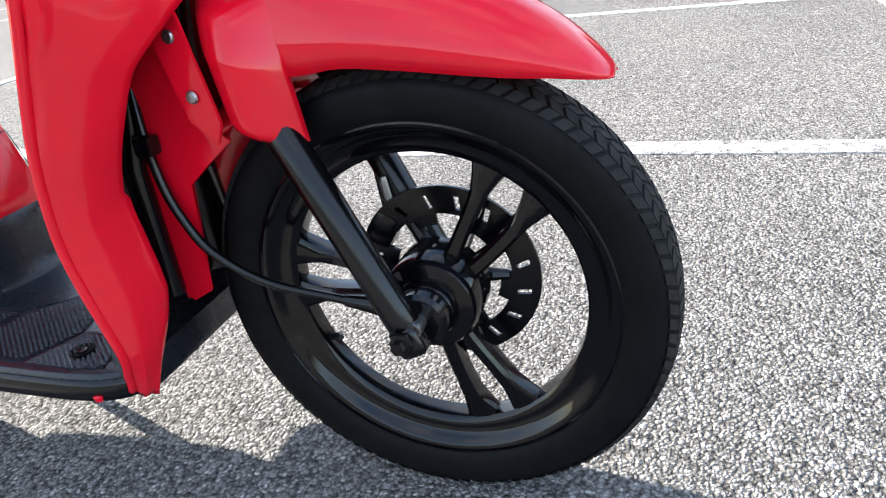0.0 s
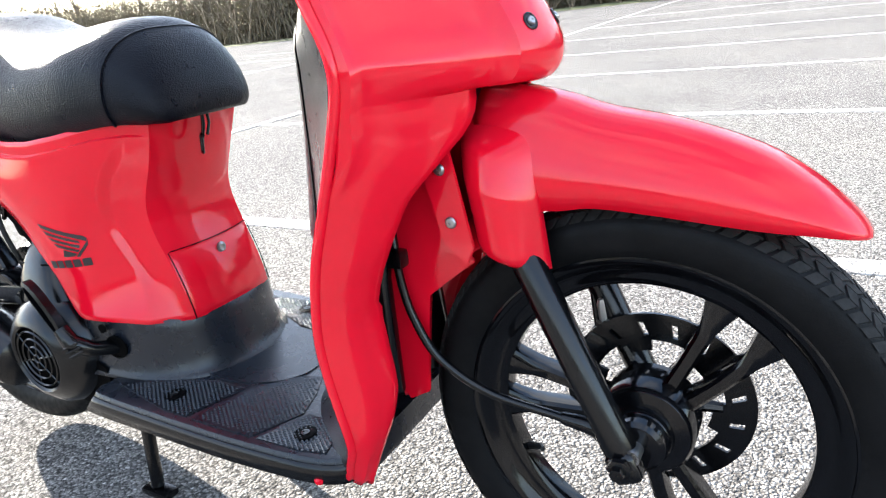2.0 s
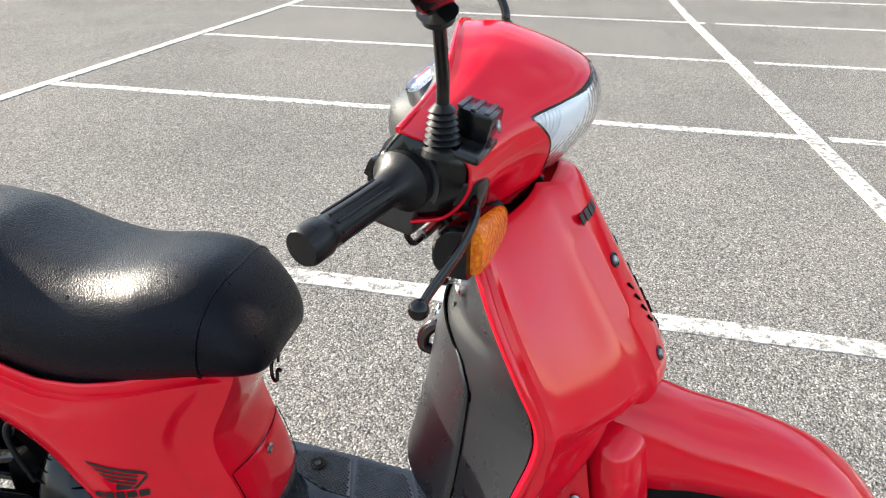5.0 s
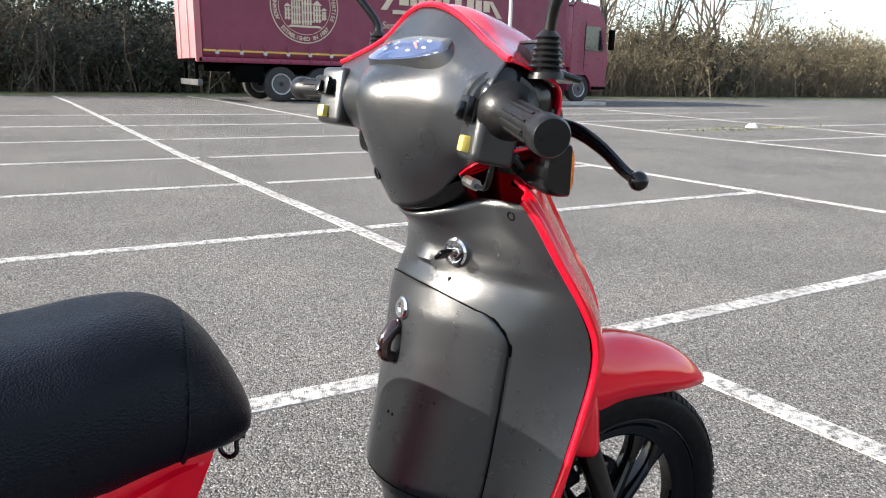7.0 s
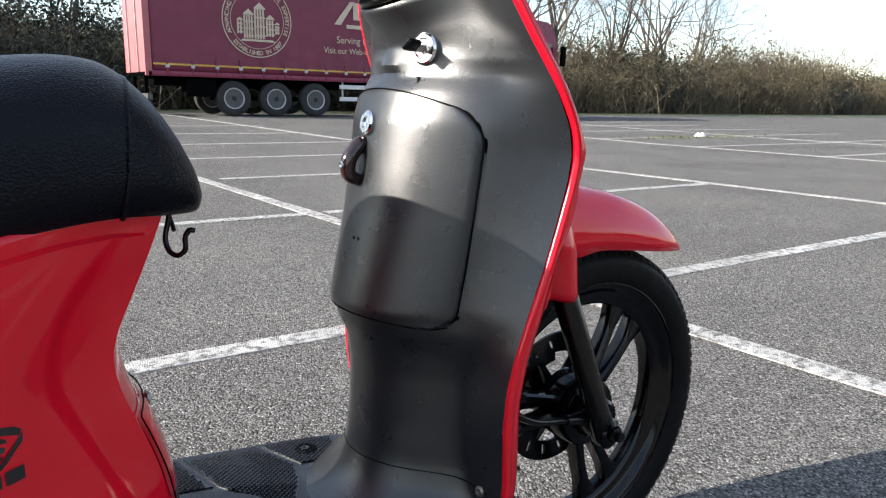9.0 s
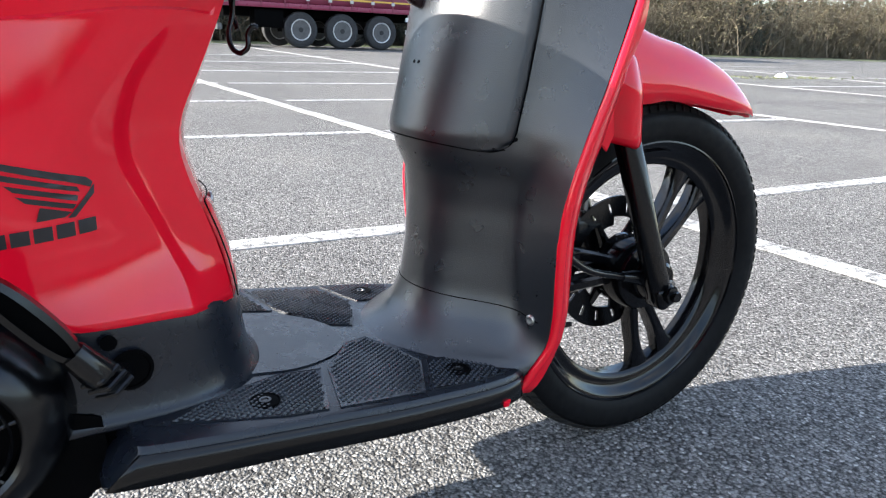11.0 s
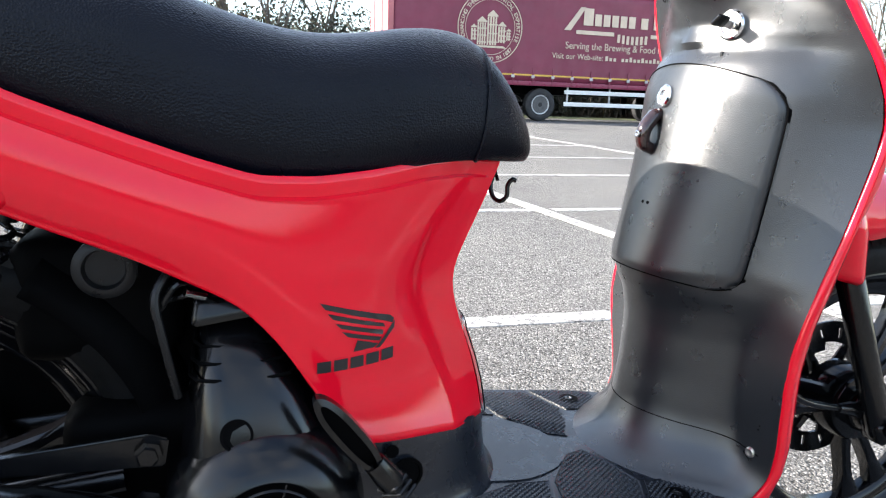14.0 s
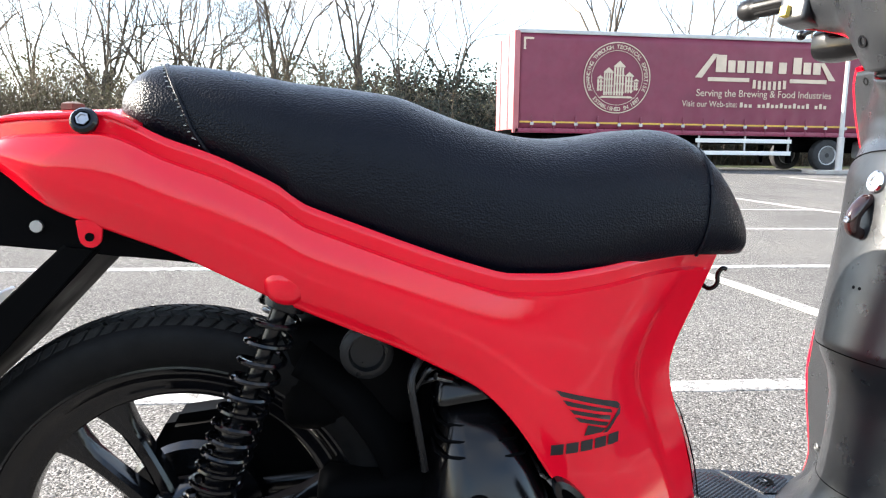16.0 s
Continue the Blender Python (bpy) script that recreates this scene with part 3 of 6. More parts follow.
for s in (-1, 1):
    part("edge_trim", tube([(x - 0.0005, s * (w - 0.0005), z) for z, x, w in spline(EDGE, 60)], 0.0058, 10), RED, shield, "thin red rim along the shield")
def nose_point(y, z):
    """Point and normal on the bulge of the nose."""
    def at(y, z):
        r = NOSE
        rz = [q[0] for q in r]
        cx, sx, sy = [float(np.interp(z, rz, [q[i] for q in r])) for i in (1, 2, 3)]
        t = max(0.0, 1 - abs(y) / sy)
        return Vector((sx + (cx - sx) * math.sin(t * math.pi / 2), y, z))
    p = at(y, z)
    n = (at(y + 0.004, z) - at(y - 0.004, z)).cross(at(y, z + 0.006) - at(y, z - 0.006)).normalized()
    return p, n if n.x > 0 else -n


for s in (-1, 1):
    for z in (0.718, 0.832):
        p, n = nose_point(s * (0.035 if z < 0.8 else 0.028), z)
        rec = part("bolt_recess", lathe([(0.0092, -0.002), (0.0092, 0.0012), (0.0080, 0.0018), (0.0072, 0.0008), (0.002, 0.0008)], (0, 0, 0), "z", 20), BLACK, shield)
        rec.matrix_basis = basis(p, n.orthogonal(), n.cross(n.orthogonal()))
        screw(p + n * 0.0006, n, 0.0048, STEEL, rec).parent = shield
    for k in range(4):
        p, n = nose_point(s * (0.014 + 0.0028 * k), 0.752 + 0.0150 * k)
        part("vent_slot", rbox((0, 0, 0), (0.0042, 0.0165, 0.003), 0.0012, pose(0, 0, 0, 0, 0, -s * 38)), DARK, shield, "black vent slot").matrix_basis = basis(p, (0, 1, 0), n.cross(Vector((0, 1, 0))))
# lettering on the nose, drawn as plain bars
for k in range(6):
    p, n = nose_point(-0.0485 + 0.0122 * k, 0.8880 + 0.0010 * k)
    u = Vector((0, 1, 0)) - n * n.y
    part("nose_marking", rbox((0, 0, 0.0004), (0.0098, 0.0125, 0.0016), 0.0), DECAL, shield, "small black bar on the red nose").matrix_basis = basis(p, u, n.cross(u))


# ---- inner shield ----
HUMP = [  # z, centre x, hump half width, hump base x
    (0.236, -0.464, 0.152, -0.338), (0.246, -0.436, 0.142, -0.324), (0.258, -0.413, 0.132, -0.312), (0.280, -0.392, 0.119, -0.301), (0.310, -0.380, 0.111, -0.298), (0.360, -0.374, 0.106, -0.300), (0.420, -0.372, 0.108, -0.298), (0.455, -0.376, 0.114, -0.302), (0.480, -0.388, 0.122, -0.308),
    (0.505, -0.393, 0.130, -0.311), (0.560, -0.380, 0.132, -0.303), (0.620, -0.366, 0.135, -0.296), (0.680, -0.356, 0.138, -0.290), (0.720, -0.350, 0.140, -0.287), (0.752, -0.341, 0.138, -0.279), (0.768, -0.330, 0.135, -0.273), (0.785, -0.322, 0.130, -0.272), (0.805, -0.321, 0.122, -0.277), (0.835, -0.336, 0.092, -0.292), (0.866, -0.358, 0.084, -0.300)]


def hump_x(z, y):
    xc, b, xf = table(HUMP, z)
    ex, ew = table(EDGE, z)
    a = abs(y)
    slope = (ex - 0.003 - xf) / max(0.01, ew - b)
    h = xc + (xf - xc) * (a / b) ** 2.1 - 0.0016
    g = xf - 0.0016 + slope * (a - b)
    if slope > 0.5:
        return h if a <= b else g
    k = 0.030  # soft hollow between hump and flank
    m = max(k - abs(h - g), 0.0) / k
    return min(h, g) - m * m * k * 0.25


def inner_surface():
    rows = []
    for z in np.concatenate([np.linspace(0.228, 0.49, 28), np.linspace(0.50, 0.868, 44)]):
        ex, ew = table(EDGE, z)
        ring = []
        for k in range(-26, 27):
            y = (ew - 0.002) * math.sin(k / 26 * math.pi / 2)
            xx = hump_x(z, y)
            lift = max(0, (z - 0.80) / 0.068)
            ring.append((xx, y, z - 0.026 * lift * max(0.0, 1 - (abs(y) / 0.084) ** 2)))
        rows.append(ring)
    return loft(rows, False)


inner = solid(part("inner_shield", inner_surface(), GREY, scooter, "dark grey grained plastic inner leg shield", 50), 0.003, 0)


# glove box door: raised skin with a dark seam round it
OUTLINE = []


def door_rows(grow, lift):
    rows = []
    zs = [0.6265 - 0.1295 * math.cos(math.pi * k / 47) for k in range(48)]
    for z in zs:
        f = (z - 0.497) / 0.259
        w = 0.126 + 0.012 * f + grow
        r = 0.030
        for e in (z - zs[0] + grow, zs[-1] - z + grow):
            if e < r:
                w -= r - math.sqrt(max(0, r * r - (r - e) ** 2))
        ring = []
        for k in range(-16, 17):
            y = w * k / 16
            zz = z + (-(1 - f) * 0.010 + f * -0.020) * (abs(y) / 0.11) ** 2
            n = 0.0 if abs(k) < 16 else 0.002
            ring.append((hump_x(min(zz, 0.752), y) - lift + n, y, zz))
        rows.append(ring)
    OUTLINE[:] = [r[0] for r in rows] + rows[-1][1:-1] + [r[-1] for r in rows[::-1]] + rows[0][-2:0:-1] + [rows[0][0]]
    return loft(rows, False)


part("door_seam", door_rows(0.0016, 0.0036), DARK, inner, "black seam round the glove box door", 60)
door = solid(part("glove_box_door", door_rows(0.0, 0.0048), GREY, inner, "dark grey glove box door with a lock", 50), 0.001, 0)
gap = [OUTLINE[0]]
for q in OUTLINE[1:]:
    if (Vector(q) - Vector(gap[-1])).length > 0.0055:
        gap.append(q)
gap.append(gap[0])
part("door_gap", tube([(x - 0.0006, y, z) for x, y, z in spline(gap, 220)], 0.0009, 6), DARK, inner, "black gap round the glove box door")
part("door_catch", rbox((hump_x(0.764, -0.054) - 0.001, -0.054, 0.764), (0.004, 0.003, 0.010), 0.001), BLACK, door)


def on_inner(y, z, lift=0.004):
    p = Vector((hump_x(z, y) - lift, y, z))
    du = Vector((hump_x(z, y + 0.01) - hump_x(z, y - 0.01), 0.02, 0))
    dv = Vector((hump_x(z + 0.01, y) - hump_x(z - 0.01, y), 0, 0.02))
    n = dv.cross(du).normalized()
    if n.x > 0:
        n = -n
    return p, n


def disc_at(name, p, n, prof, mat, parent, label="", seg=24):
    ob = part(name, lathe(prof, (0, 0, 0), "z", seg), mat, parent, label)
    ob.matrix_basis = basis(p, n.orthogonal(), n.cross(n.orthogonal()))
    return ob


p, n = on_inner(0.006, 0.716, 0.006)
disc_at("door_lock", p, n, [(0.0145, -0.002), (0.0145, 0.002), (0.012, 0.004), (0.007, 0.004), (0.006, 0.002), (0.002, 0.002)], CHROME, door, "round chrome lock barrel")
p, n = on_inner(0.010, 0.690, 0.004)
hook = part("bag_hook", tube([(hump_x(0.69, 0.01) - 0.002, 0.012, 0.692), (hump_x(0.69, 0.01) - 0.011, 0.012, 0.690), (hump_x(0.66, 0.01) - 0.019, 0.012, 0.674), (hump_x(0.65, 0.01) - 0.018, 0.012, 0.656), (hump_x(0.65, 0.01) - 0.004, 0.012, 0.648)], [0.009, 0.0095, 0.0095, 0.009, 0.007], 14, smooth=18), worn("dark_brown_plastic", (0.016, 0.006, 0.006), 0.12, 0.2, coat=0.6), inner, "dark glossy bag hook")
disc_at("hook_screw", (hump_x(0.66, 0.01) - 0.0295, 0.010, 0.668), Vector((-1, -0.25, -0.1)).normalized(), [(0.004, 0), (0.004, 0.002), (0.003, 0.003), (0.001, 0.001)], CHROME, hook, "", 14)
p, n = on_inner(-0.057, 0.799, 0.004)
ign = disc_at("ignition_lock", p, n, [(0.0175, -0.004), (0.0175, 0.003), (0.015, 0.005), (0.012, 0.005), (0.0105, 0.003), (0.006, 0.003), (0.0052, 0.0055), (0.001, 0.0055)], CHROME, inner, "round chrome ignition lock", 32)
n = n.normalized()
part("ignition_key", rbox((0, 0, 0.011), (0.0025, 0.010, 0.024), 0.0006), STEEL, ign, "steel key").matrix_basis = Matrix()
part("key_head", rbox((0, 0.002, 0.026), (0.006, 0.015, 0.022), 0.003, seg=3), BLACK, ign, "black key head")
for s in (-1, 1):
    p, n = on_inner(s * 0.124, 0.853, 0.001)
    disc_at("top_screw", p, n, [(0.0058, 0), (0.0058, 0.0012), (0.004, 0.0012), (0.0035, -0.001), (0.001, -0.001)], BLACK, inner, "dark recessed screw", 16)
    p, n = on_inner(s * 0.149, 0.294, 0.001)
    disc_at("toe_screw", p, n, [(0.0065, 0), (0.0065, 0.002), (0.004, 0.003), (0.001, 0.002)], STEEL, inner, "steel screw", 16)
for y in (-0.002, -0.012):
    p, n = on_inner(y, 0.582, 0.0052)
    disc_at("pin_hole", p, n, [(0.0022, 0), (0.0022, 0.0006), (0.001, 0.0004)], DARK, door, "tiny dark hole", 10)
# lap joint over the toe panel
hem = [(y, 0.292 + 0.016 * (1 - (y / 0.17) ** 2)) for y in np.linspace(-0.160, 0.160, 61)]
part("toe_seam", tube([(hump_x(z, y) - 0.0016, y, z) for y, z in hem], 0.0008, 6), DARK, inner, "thin dark seam above the toe panel")

# neck between shield and headset
rows = []
for z, cx, ax, ay in ((0.800, -0.268, 0.036, 0.074), (0.835, -0.280, 0.046, 0.066), (0.858, -0.290, 0.055, 0.060), (0.872, -0.300, 0.066, 0.058), (0.890, -0.302, 0.066, 0.056)):
    rows.append([(cx + ax * math.cos(a), ay * math.sin(a), z + 0.36 * ax * math.cos(a)) for a in np.linspace(0, math.tau, 40, endpoint=False)])
part("steering_neck", loft(rows), BLACK, inner, "dark grey collar under the headset")


# ---- headset ----
HEAD = [  # |y|, then (x, z) of top seam, rear crown, rear, rear foot, bottom seam, chin, lower front, front, brow
    (0.000, (-0.335, 1.080), (-0.366, 1.031), (-0.416, 0.985), (-0.398, 0.905), (-0.374, 0.852), (-0.262, 0.905), (-0.222, 0.945), (-0.187, 0.995), (-0.200, 1.045)),
    (0.030, (-0.333, 1.077), (-0.364, 1.031), (-0.409, 0.984), (-0.391, 0.905), (-0.366, 0.855), (-0.263, 0.905), (-0.225, 0.945), (-0.190, 0.995), (-0.203, 1.043)),
    (0.060, (-0.331, 1.067), (-0.361, 1.030), (-0.392, 0.981), (-0.374, 0.908), (-0.350, 0.866), (-0.270, 0.906), (-0.236, 0.950), (-0.203, 0.998), (-0.214, 1.036)),
    (0.085, (-0.330, 1.055), (-0.358, 1.024), (-0.380, 0.978), (-0.365, 0.925), (-0.346, 0.893), (-0.280, 0.915), (-0.250, 0.955), (-0.223, 0.995), (-0.231, 1.026)),
    (0.100, (-0.331, 1.047), (-0.357, 1.017), (-0.376, 0.975), (-0.363, 0.935), (-0.338, 0.909), (-0.288, 0.921), (-0.262, 0.957), (-0.240, 0.990), (-0.247, 1.018)),
    (0.130, (-0.338, 1.035), (-0.362, 1.008), (-0.375, 0.973), (-0.364, 0.940), (-0.335, 0.920), (-0.298, 0.929), (-0.276, 0.957), (-0.263, 0.985), (-0.267, 1.011)),
    (0.160, (-0.345, 1.026), (-0.367, 1.001), (-0.376, 0.971), (-0.366, 0.943), (-0.338, 0.928), (-0.306, 0.936), (-0.286, 0.958), (-0.279, 0.980), (-0.283, 1.003)),
    (0.190, (-0.354, 1.016), (-0.370, 0.995), (-0.375, 0.970), (-0.368, 0.946), (-0.345, 0.936), (-0.318, 0.942), (-0.301, 0.958), (-0.295, 0.976), (-0.300, 0.994)),
]
HEAD_Y = [r[0] for r in HEAD]
HEAD_P = np.array([[v for q in r[1:] for v in q] for r in HEAD])


def head_ctrl(y):
    """Control points of the section at y across the bars, eased between the stations."""
    a = abs(y)
    ys = np.array(HEAD_Y)
    w = np.exp(-0.5 * ((np.linspace(a - 0.024, a + 0.024, 13) - a) / 0.010) ** 2)
    ks = np.abs(np.linspace(a - 0.024, a + 0.024, 13))
    rows = np.array([[np.interp(k, ys, HEAD_P[:, i]) for i in range(HEAD_P.shape[1])] for k in ks])
    return (rows * w[:, None]).sum(0).reshape(-1, 2) / w.sum()


def head_rear(y, n=40):
    c = head_ctrl(y)
    return [(p[0], y, p[1]) for p in spline([tuple(q) for q in c[:5]], n)]


def head_front(y, n=60, grow=0.0):
    c = head_ctrl(y)
    w = min(1.0, max(0.0, (0.092 - abs(y)) / 0.032))
    low = c[4] * (1 - w) + c[5] * w
    pts = spline([tuple(low), tuple(c[5] * (1 - 0.5 * w) + c[6] * 0.5 * w)] + [tuple(c[i]) for i in (6, 7, 8)] + [tuple(c[0] * 0.62 + c[8] * 0.38 + np.array((0, 0.012 * (1 - abs(y) / 0.22)))), tuple(c[0])], n)
    mid = np.array([-0.31, 0.975])
    out = []
    for p in pts:
        d = np.array(p) - mid
        d = d / max(1e-6, np.hypot(*d))
        out.append((p[0] + grow * d[0], y, p[1] + grow * d[1]))
    return out


def lens_span(y):
    """Lower and upper edge of the headlight opening at y across the nose."""
    a = abs(y)
    lo = 0.921 if a < 0.040 else 0.921 + (a - 0.040) / 0.071 * 0.092
    return min(lo, 1.013), 1.048 - 0.31 * a


def head_x(z, y, grow=0.0):
    """Foremost x of the cowl at a height and a place across."""
    pts = [p for p in head_front(y, 60, grow) if p[0] > -0.29]
    zs = np.array([p[2] for p in pts])
    k = int(np.argmax(zs > z)) if (zs > z).any() else len(zs) - 1
    k = max(1, k)
    f = (z - zs[k - 1]) / max(1e-6, zs[k] - zs[k - 1])
    return float(pts[k - 1][0] + (pts[k][0] - pts[k - 1][0]) * min(1.0, max(0.0, f)))


headset = solid(part("headset_rear", loft([head_rear(y) for y in np.linspace(-0.186, 0.186, 93)], False), GREY, scooter, "dark grey plastic rear headset cover", 60), 0.003, 0)
bm = loft([head_front(y, 170, 0.002) for y in np.linspace(-0.194, 0.194, 260)], False)
gone = []
for q in bm.faces:
    c = q.calc_center_median()
    lo, hi = lens_span(c.y)
    if c.x > -0.29 and abs(c.y) < 0.110 and lo < c.z < hi:
        gone.append(q)
bmesh.ops.delete(bm, geom=gone, context="FACES")
cowl = solid(part("headset_front", bm, RED, scooter, "glossy red front headset cowl", 60), 0.003, 0)
part("cowl_rim", tube([head_front(y, 60, 0.003)[-1] for y in np.linspace(-0.193, 0.193, 60)], 0.0034, 8), RED, cowl, "red raised rim where the covers meet")
for s in (-1, 1):
    end = [tuple(p) for p in head_rear(s * 0.186, 24)] + [tuple(p) for p in head_front(s * 0.186, 24)[1:-1]]
    part("arm_end", loft([[(-0.335 + (x + 0.335) * f, s * (0.186 + 0.004 * g), 0.970 + (z - 0.970) * f) for x, _, z in end] for f, g in ((0.97, -2), (0.97, 0), (0.80, 1), (0.3, 1))], True), BLACK, headset, "black inside of the handlebar cover")

# grips, levers, switches, mirrors and signals on both sides
for s in (-1, 1):
    # grip
    O = Vector((0.018, 0.006, 0.010)) if s > 0 else Vector((0.009, -0.003, -0.004))
    g0, g1 = (Vector((-0.352, -0.184, 0.972)), Vector((-0.402, -0.313, 0.958))) if s < 0 else (Vector((-0.342, 0.180, 0.980)), Vector((-0.376, 0.313, 0.980)))
    d = (g1 - g0).normalized()
    L = (g1 - g0).length
    rad = [0.029, 0.0295, 0.022, 0.0175, 0.0145, 0.014, 0.014, 0.0145, 0.0155, 0.017, 0.017, 0.015, 0.006]
    fr = [0, 0.07, 0.11, 0.17, 0.25, 0.40, 0.60, 0.78, 0.82, 0.84, 0.97, 1.0, 1.001]
    grip = part("grip", tube([g0 + d * (L * f) for f in fr], rad, 24), GRIP, scooter, "black rubber handlebar grip")
    for k in range(10):
        a = k * math.tau / 10
        u = d.orthogonal().normalized()
        o = (u * math.cos(a) + d.cross(u) * math.sin(a)) * 0.0143
        part("grip_rib", tube([g0 + d * (L * 0.27) + o, g0 + d * (L * 0.76) + o], 0.0016, 6), GRIP, grip)
    part("switch_collar", tube([g0 - d * 0.030, g0 - d * 0.029, g0 - d * 0.012, g0 - d * 0.011, g0 - d * 0.002, g0 - d * 0.001], [0.030, 0.0385, 0.0385, 0.0350, 0.0345, 0.0280], 32), GREY, headset, "dark grey stepped collar round the grip")
    # lever
    b = Vector((-0.300, -0.168, 0.958)) if s < 0 else Vector((-0.290, 0.170, 0.970))
    e = Vector((-0.309, -0.319, 0.920)) if s < 0 else Vector((-0.246, 0.348, 0.952))
    ctrl = [b, b.lerp(e, 0.25) + Vector((0.018, 0, 0.006)), b.lerp(e, 0.55) + Vector((0.016, 0, 0.004)), b.lerp(e, 0.85) + Vector((0.004, 0, 0.0)), e]
    rows = []
    cs = spline(ctrl, 22)
    for i, pnt in enumerate(cs):
        f = i / 21
        w, h = 0.0085 - 0.0040 * f, 0.0046 - 0.001 * f
        dd = Vector(cs[min(i + 1, 21)]) - Vector(cs[max(i - 1, 0)])
        dd.normalize()
        up = Vector((0.25, 0, 1)).cross(dd).normalized()
        wd = dd.cross(up).normalized()
        rows.append([Vector(pnt) + wd * w * math.cos(a) + up * h * math.sin(a) for a in np.linspace(0, math.tau, 12, endpoint=False)])
    lev = part("brake_lever", loft(rows), BLACK, scooter, "black brake lever with a ball end")
    bmv = bmesh.new()
    bmesh.ops.create_uvsphere(bmv, u_segments=16, v_segments=10, radius=0.0085, matrix=Matrix.Translation(e))
    part("lever_ball", bmv, BLACK, lev)
    part("lever_clamp", rbox((-0.300 + O.x * (s > 0), s * 0.172, 0.960), (0.040, 0.035, 0.030), 0.008, pose(0, 0, 0, 0, 0, s * 12)), BLACK, lev)
    part("lever_pivot", tube([(-0.302 + O.x * (s > 0), s * 0.168, 0.945), (-0.302 + O.x * (s > 0), s * 0.168, 0.986)], 0.0065, 10), STEEL, lev)
    # switch block with a rocker and a yellow button
    sb = part("switch_block", rbox((-0.364 + O.x * (s < 0), s * 0.160 + O.y * 2, 0.961 + O.z), (0.046, 0.050, 0.076), 0.009, pose(0, 0, 0, 0, 10, s * 14), seg=3), GREY, headset, "dark grey switch block")
    part("rocker_frame", rbox((-0.3925 + O.x * (s < 0), s * 0.158 + O.y * 2, 0.977 + O.z), (0.008, 0.024, 0.024), 0.002, pose(0, 0, 0, 0, 12, s * 14)), BLACK, sb, "black rocker switch")
    part("rocker", rbox((-0.3985 + O.x * (s < 0), s * 0.158 + O.y * 2, 0.976 + O.z), (0.009, 0.010, 0.016), 0.002, pose(0, 0, 0, 0, 25, s * 14)), BLACK, sb)
    part("button", rbox((-0.3915 + O.x * (s < 0), s * 0.160 + O.y * 2, 0.943 + O.z), (0.016, 0.013, 0.016), 0.003, pose(0, 0, 0, 0, 12, s * 14)), AMBERBASE, sb, "faded yellow push button")
    # reservoir / clamp under the mirror
    cl = part("brake_reservoir", rbox((-0.292, s * 0.155, 1.021), (0.034, 0.040, 0.026), 0.004, pose(0, 0, 0, 0, 14, s * 8)), BLACK, scooter, "black reservoir box beside the mirror stem")
    part("reservoir_base", rbox((-0.301, s * 0.172, 1.007), (0.050, 0.076, 0.008), 0.004, pose(0, 0, 0, 0, 14, s * 8)), BLACK, cl)
    for k in range(3):
        part("lid_rib", rbox((-0.304 + 0.012 * k, s * 0.155, 1.0375 - 0.0031 * k), (0.005, 0.034, 0.003), 0.001, pose(0, 0, 0, 0, 14, s * 8)), GREY, cl)
    screw((-0.2745, s * 0.155, 1.017), (1, 0, 0.2), 0.006, STEEL, cl)
    # mirror
    mb = Vector((-0.316, s * 0.198, 1.008)) if s < 0 else Vector((-0.308, 0.176, 1.022))
    prof = []
    for k in range(7):
        prof += [(0.0170 - 0.0008 * k, 0.0054 * k), (0.0130 - 0.0006 * k, 0.0054 * k + 0.003)]
    boot = part("mirror", lathe([(0.018, -0.006)] + prof + [(0.006, 0.0385)], tuple(mb), "z", 24), GRIP, scooter, "round black mirror on a bent stem")
    if s < 0:
        stem = [mb + Vector(v) for v in ((0, 0, 0.030), (0.001, -0.004, 0.056), (0.002, -0.016, 0.080), (0.003, -0.030, 0.103), (0.003, -0.036, 0.114))]
    else:
        stem = [mb + Vector(v) for v in ((0, 0, 0.035), (-0.001, 0.002, 0.048), (-0.010, 0.010, 0.066), (-0.022, 0.024, 0.086), (-0.030, 0.032, 0.096))]
    part("mirror_stem", tube(stem, 0.0056, 12, smooth=24), BLACK, boot, "black bent steel stem")
    hd = stem[-1]
    part("stem_boot", tube([stem[-2].lerp(stem[-1], 0.45), stem[-2].lerp(stem[-1], 0.6), hd, hd + (stem[-1] - stem[-2]) * 0.15], [0.009, 0.013, 0.011, 0.016], 14), GRIP, boot)
    face = Vector((-0.93, -0.12 * s, 0.10)).normalized()
    mc = hd + (Vector((-0.004, -0.014, 0.058)) if s < 0 else Vector((-0.006, 0.056, 0.050)))
    mm = basis(mc, Vector((0, 1, 0)), Vector((0, 0, 1)))
    back = part("mirror_shell", lathe([(0.060, -0.004), (0.066, 0.0), (0.066, 0.004), (0.056, 0.018), (0.034, 0.027), (0.004, 0.030)], (0, 0, 0), "z", 36), BLACK, boot, "black mirror shell")
    back.matrix_basis = mm @ pose(0, 0, 0, 0, 0, 0) @ Matrix.Diagonal((1.12, 0.86, 1, 1))
    gl = part("mirror_pane", lathe([(0.060, -0.0045), (0.001, -0.0052)], (0, 0, 0), "z", 36), MIRROR, boot, "silvered mirror pane")
    gl.matrix_basis = mm @ Matrix.Diagonal((1.12, 0.86, 1, 1))
    # turn signal
    si, so = Vector((-0.282, s * 0.094, 0.911)), Vector((-0.307, s * 0.214, 0.914))
    dd = (so - si).normalized()
    sig = part("turn_signal", tube([si + dd * (0.004 * k) for k in range(11)], [0.0145 - 0.0002 * k if k % 2 else 0.0115 for k in range(11)], 18), GRIP, scooter, "amber turn signal on a black stalk")
    rows, rows2 = [], []
